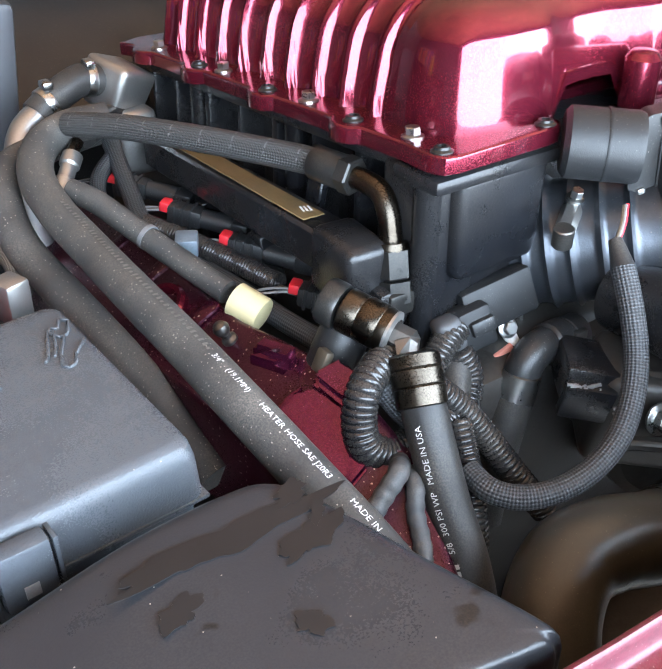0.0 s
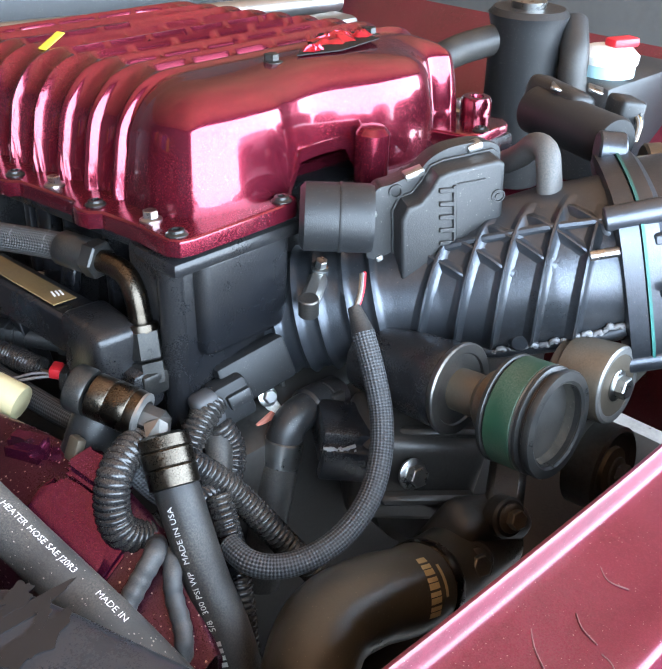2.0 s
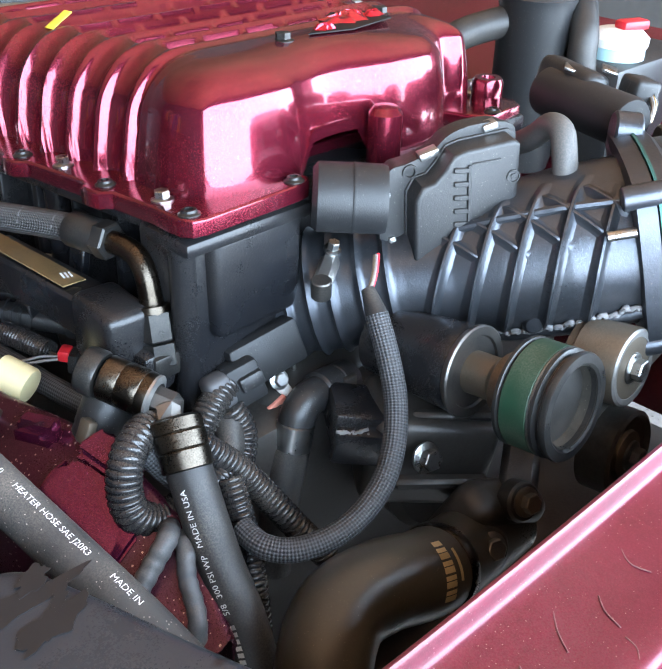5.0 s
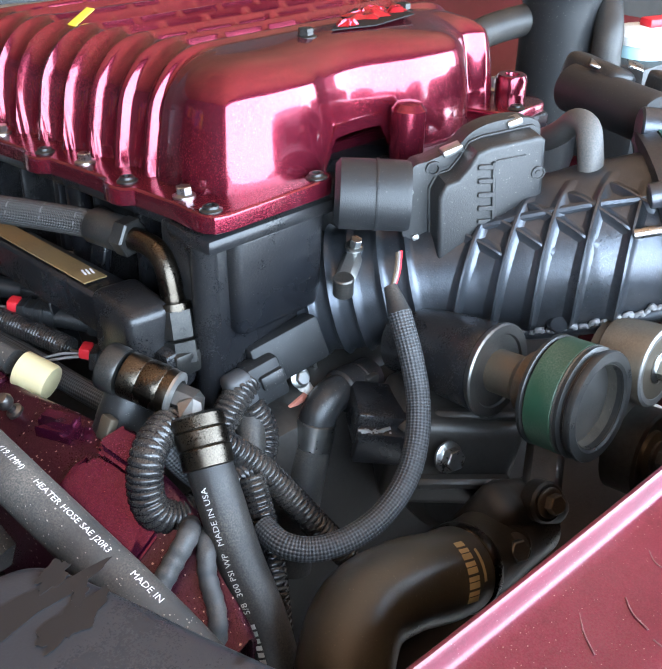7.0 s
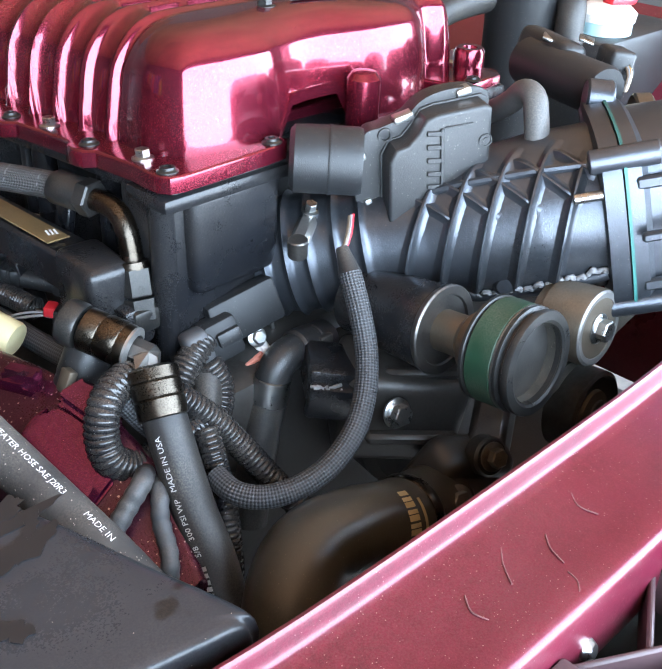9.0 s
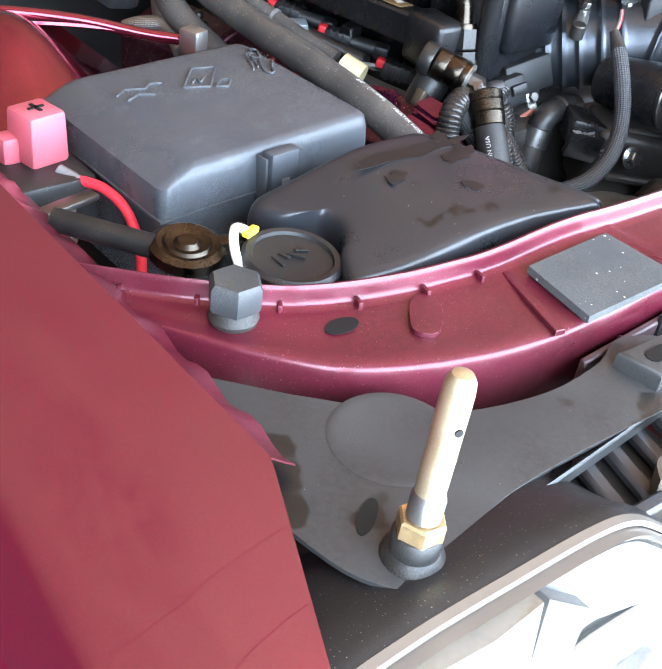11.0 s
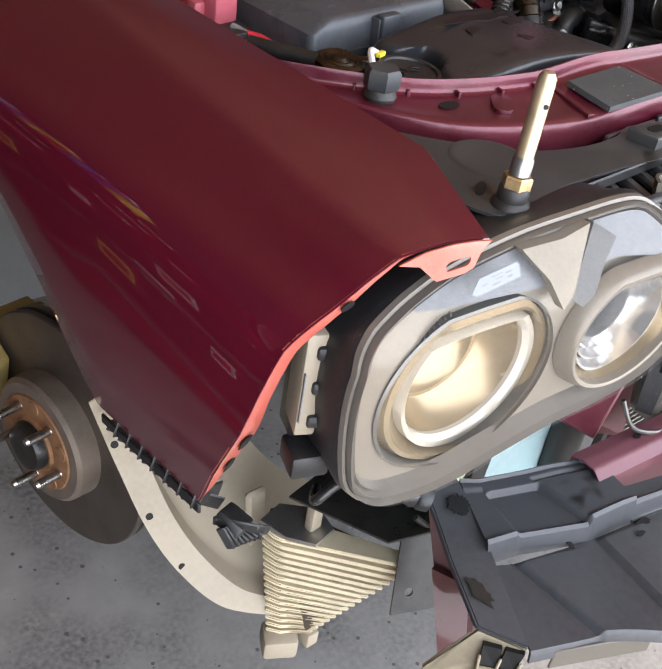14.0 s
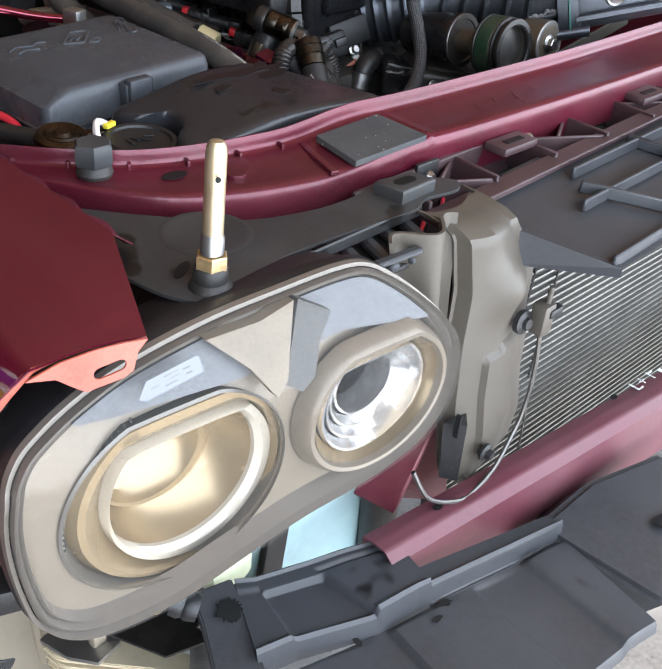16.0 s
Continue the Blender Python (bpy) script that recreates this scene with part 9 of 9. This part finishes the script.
part("red_cable", sweep([(-0.670, 0.772, 1.048), (-0.655, 0.750, 1.046), (-0.648, 0.725, 1.035), (-0.650, 0.700, 1.01), (-0.655, 0.69, 0.98)], 0.0045, 40, 12), M_REDWIRE, bat)
part("clamp_bar", rbox((-0.700, 0.730, 1.052), (0.060, 0.014, 0.006), 0.002, (0, 0, 12)), M_STEELDK, bat)
part("clamp_bolt", tube((-0.700, 0.728, 1.02), (-0.700, 0.728, 1.05), 0.008), M_ZINC, bat)
tower = thing("strut_tower", (-0.62, 1.0, 0.9), "glossy pinkish red inner wing with strut tower", "body panel", kind="structure")
part("dome", grid(lambda u, v: (-0.745 + 0.30 * u, 0.80 + 0.50 * v, 0.985 + 0.105 * math.exp(-((u - 0.42) / 0.30) ** 2 - ((v - 0.42) / 0.26) ** 2) + 0.02 * (1 - u)), 40, 40, 0.003), M_CANDY, tower)
part("wing_rail", grid(lambda u, v: (-0.750 + 0.035 * v, 0.56 + 1.0 * u, 1.078 - 0.03 * v), 50, 4, 0.002), M_BODYRED, tower)
part("fold_lip", sweep([(-0.72, 1.06, 1.085), (-0.64, 1.035, 1.098), (-0.55, 1.01, 1.088), (-0.48, 0.985, 1.072), (-0.435, 0.965, 1.066)], 0.006, 60, 10), M_CANDY, tower)
part("lip_web", grid(lambda u, v: (-0.72 + 0.29 * u, 1.06 - 0.095 * u + 0.14 * v, 1.085 - 0.02 * u + 0.012 * math.sin(u * 3) - 0.03 * v), 20, 6, 0.003), M_CANDY, tower)
part("white_clip", rbox((-0.437, 0.955, 1.066), (0.022, 0.024, 0.034), 0.003, (0, 0, 20)), M_ALU, tower, "bright square stud")
part("bay_floor", rbox((-0.55, 0.85, 0.80), (0.45, 0.75, 0.01), 0), M_BLOCK, tower)
solo("steel_braided_line", sweep([(-0.43, 1.11, 1.03), (-0.42, 1.09, 1.04), (-0.405, 1.06, 1.045), (-0.41, 1.02, 1.03)], 0.009, 60, 18), M_STEELBRAID, "steel braided line beside the wing", "hose")
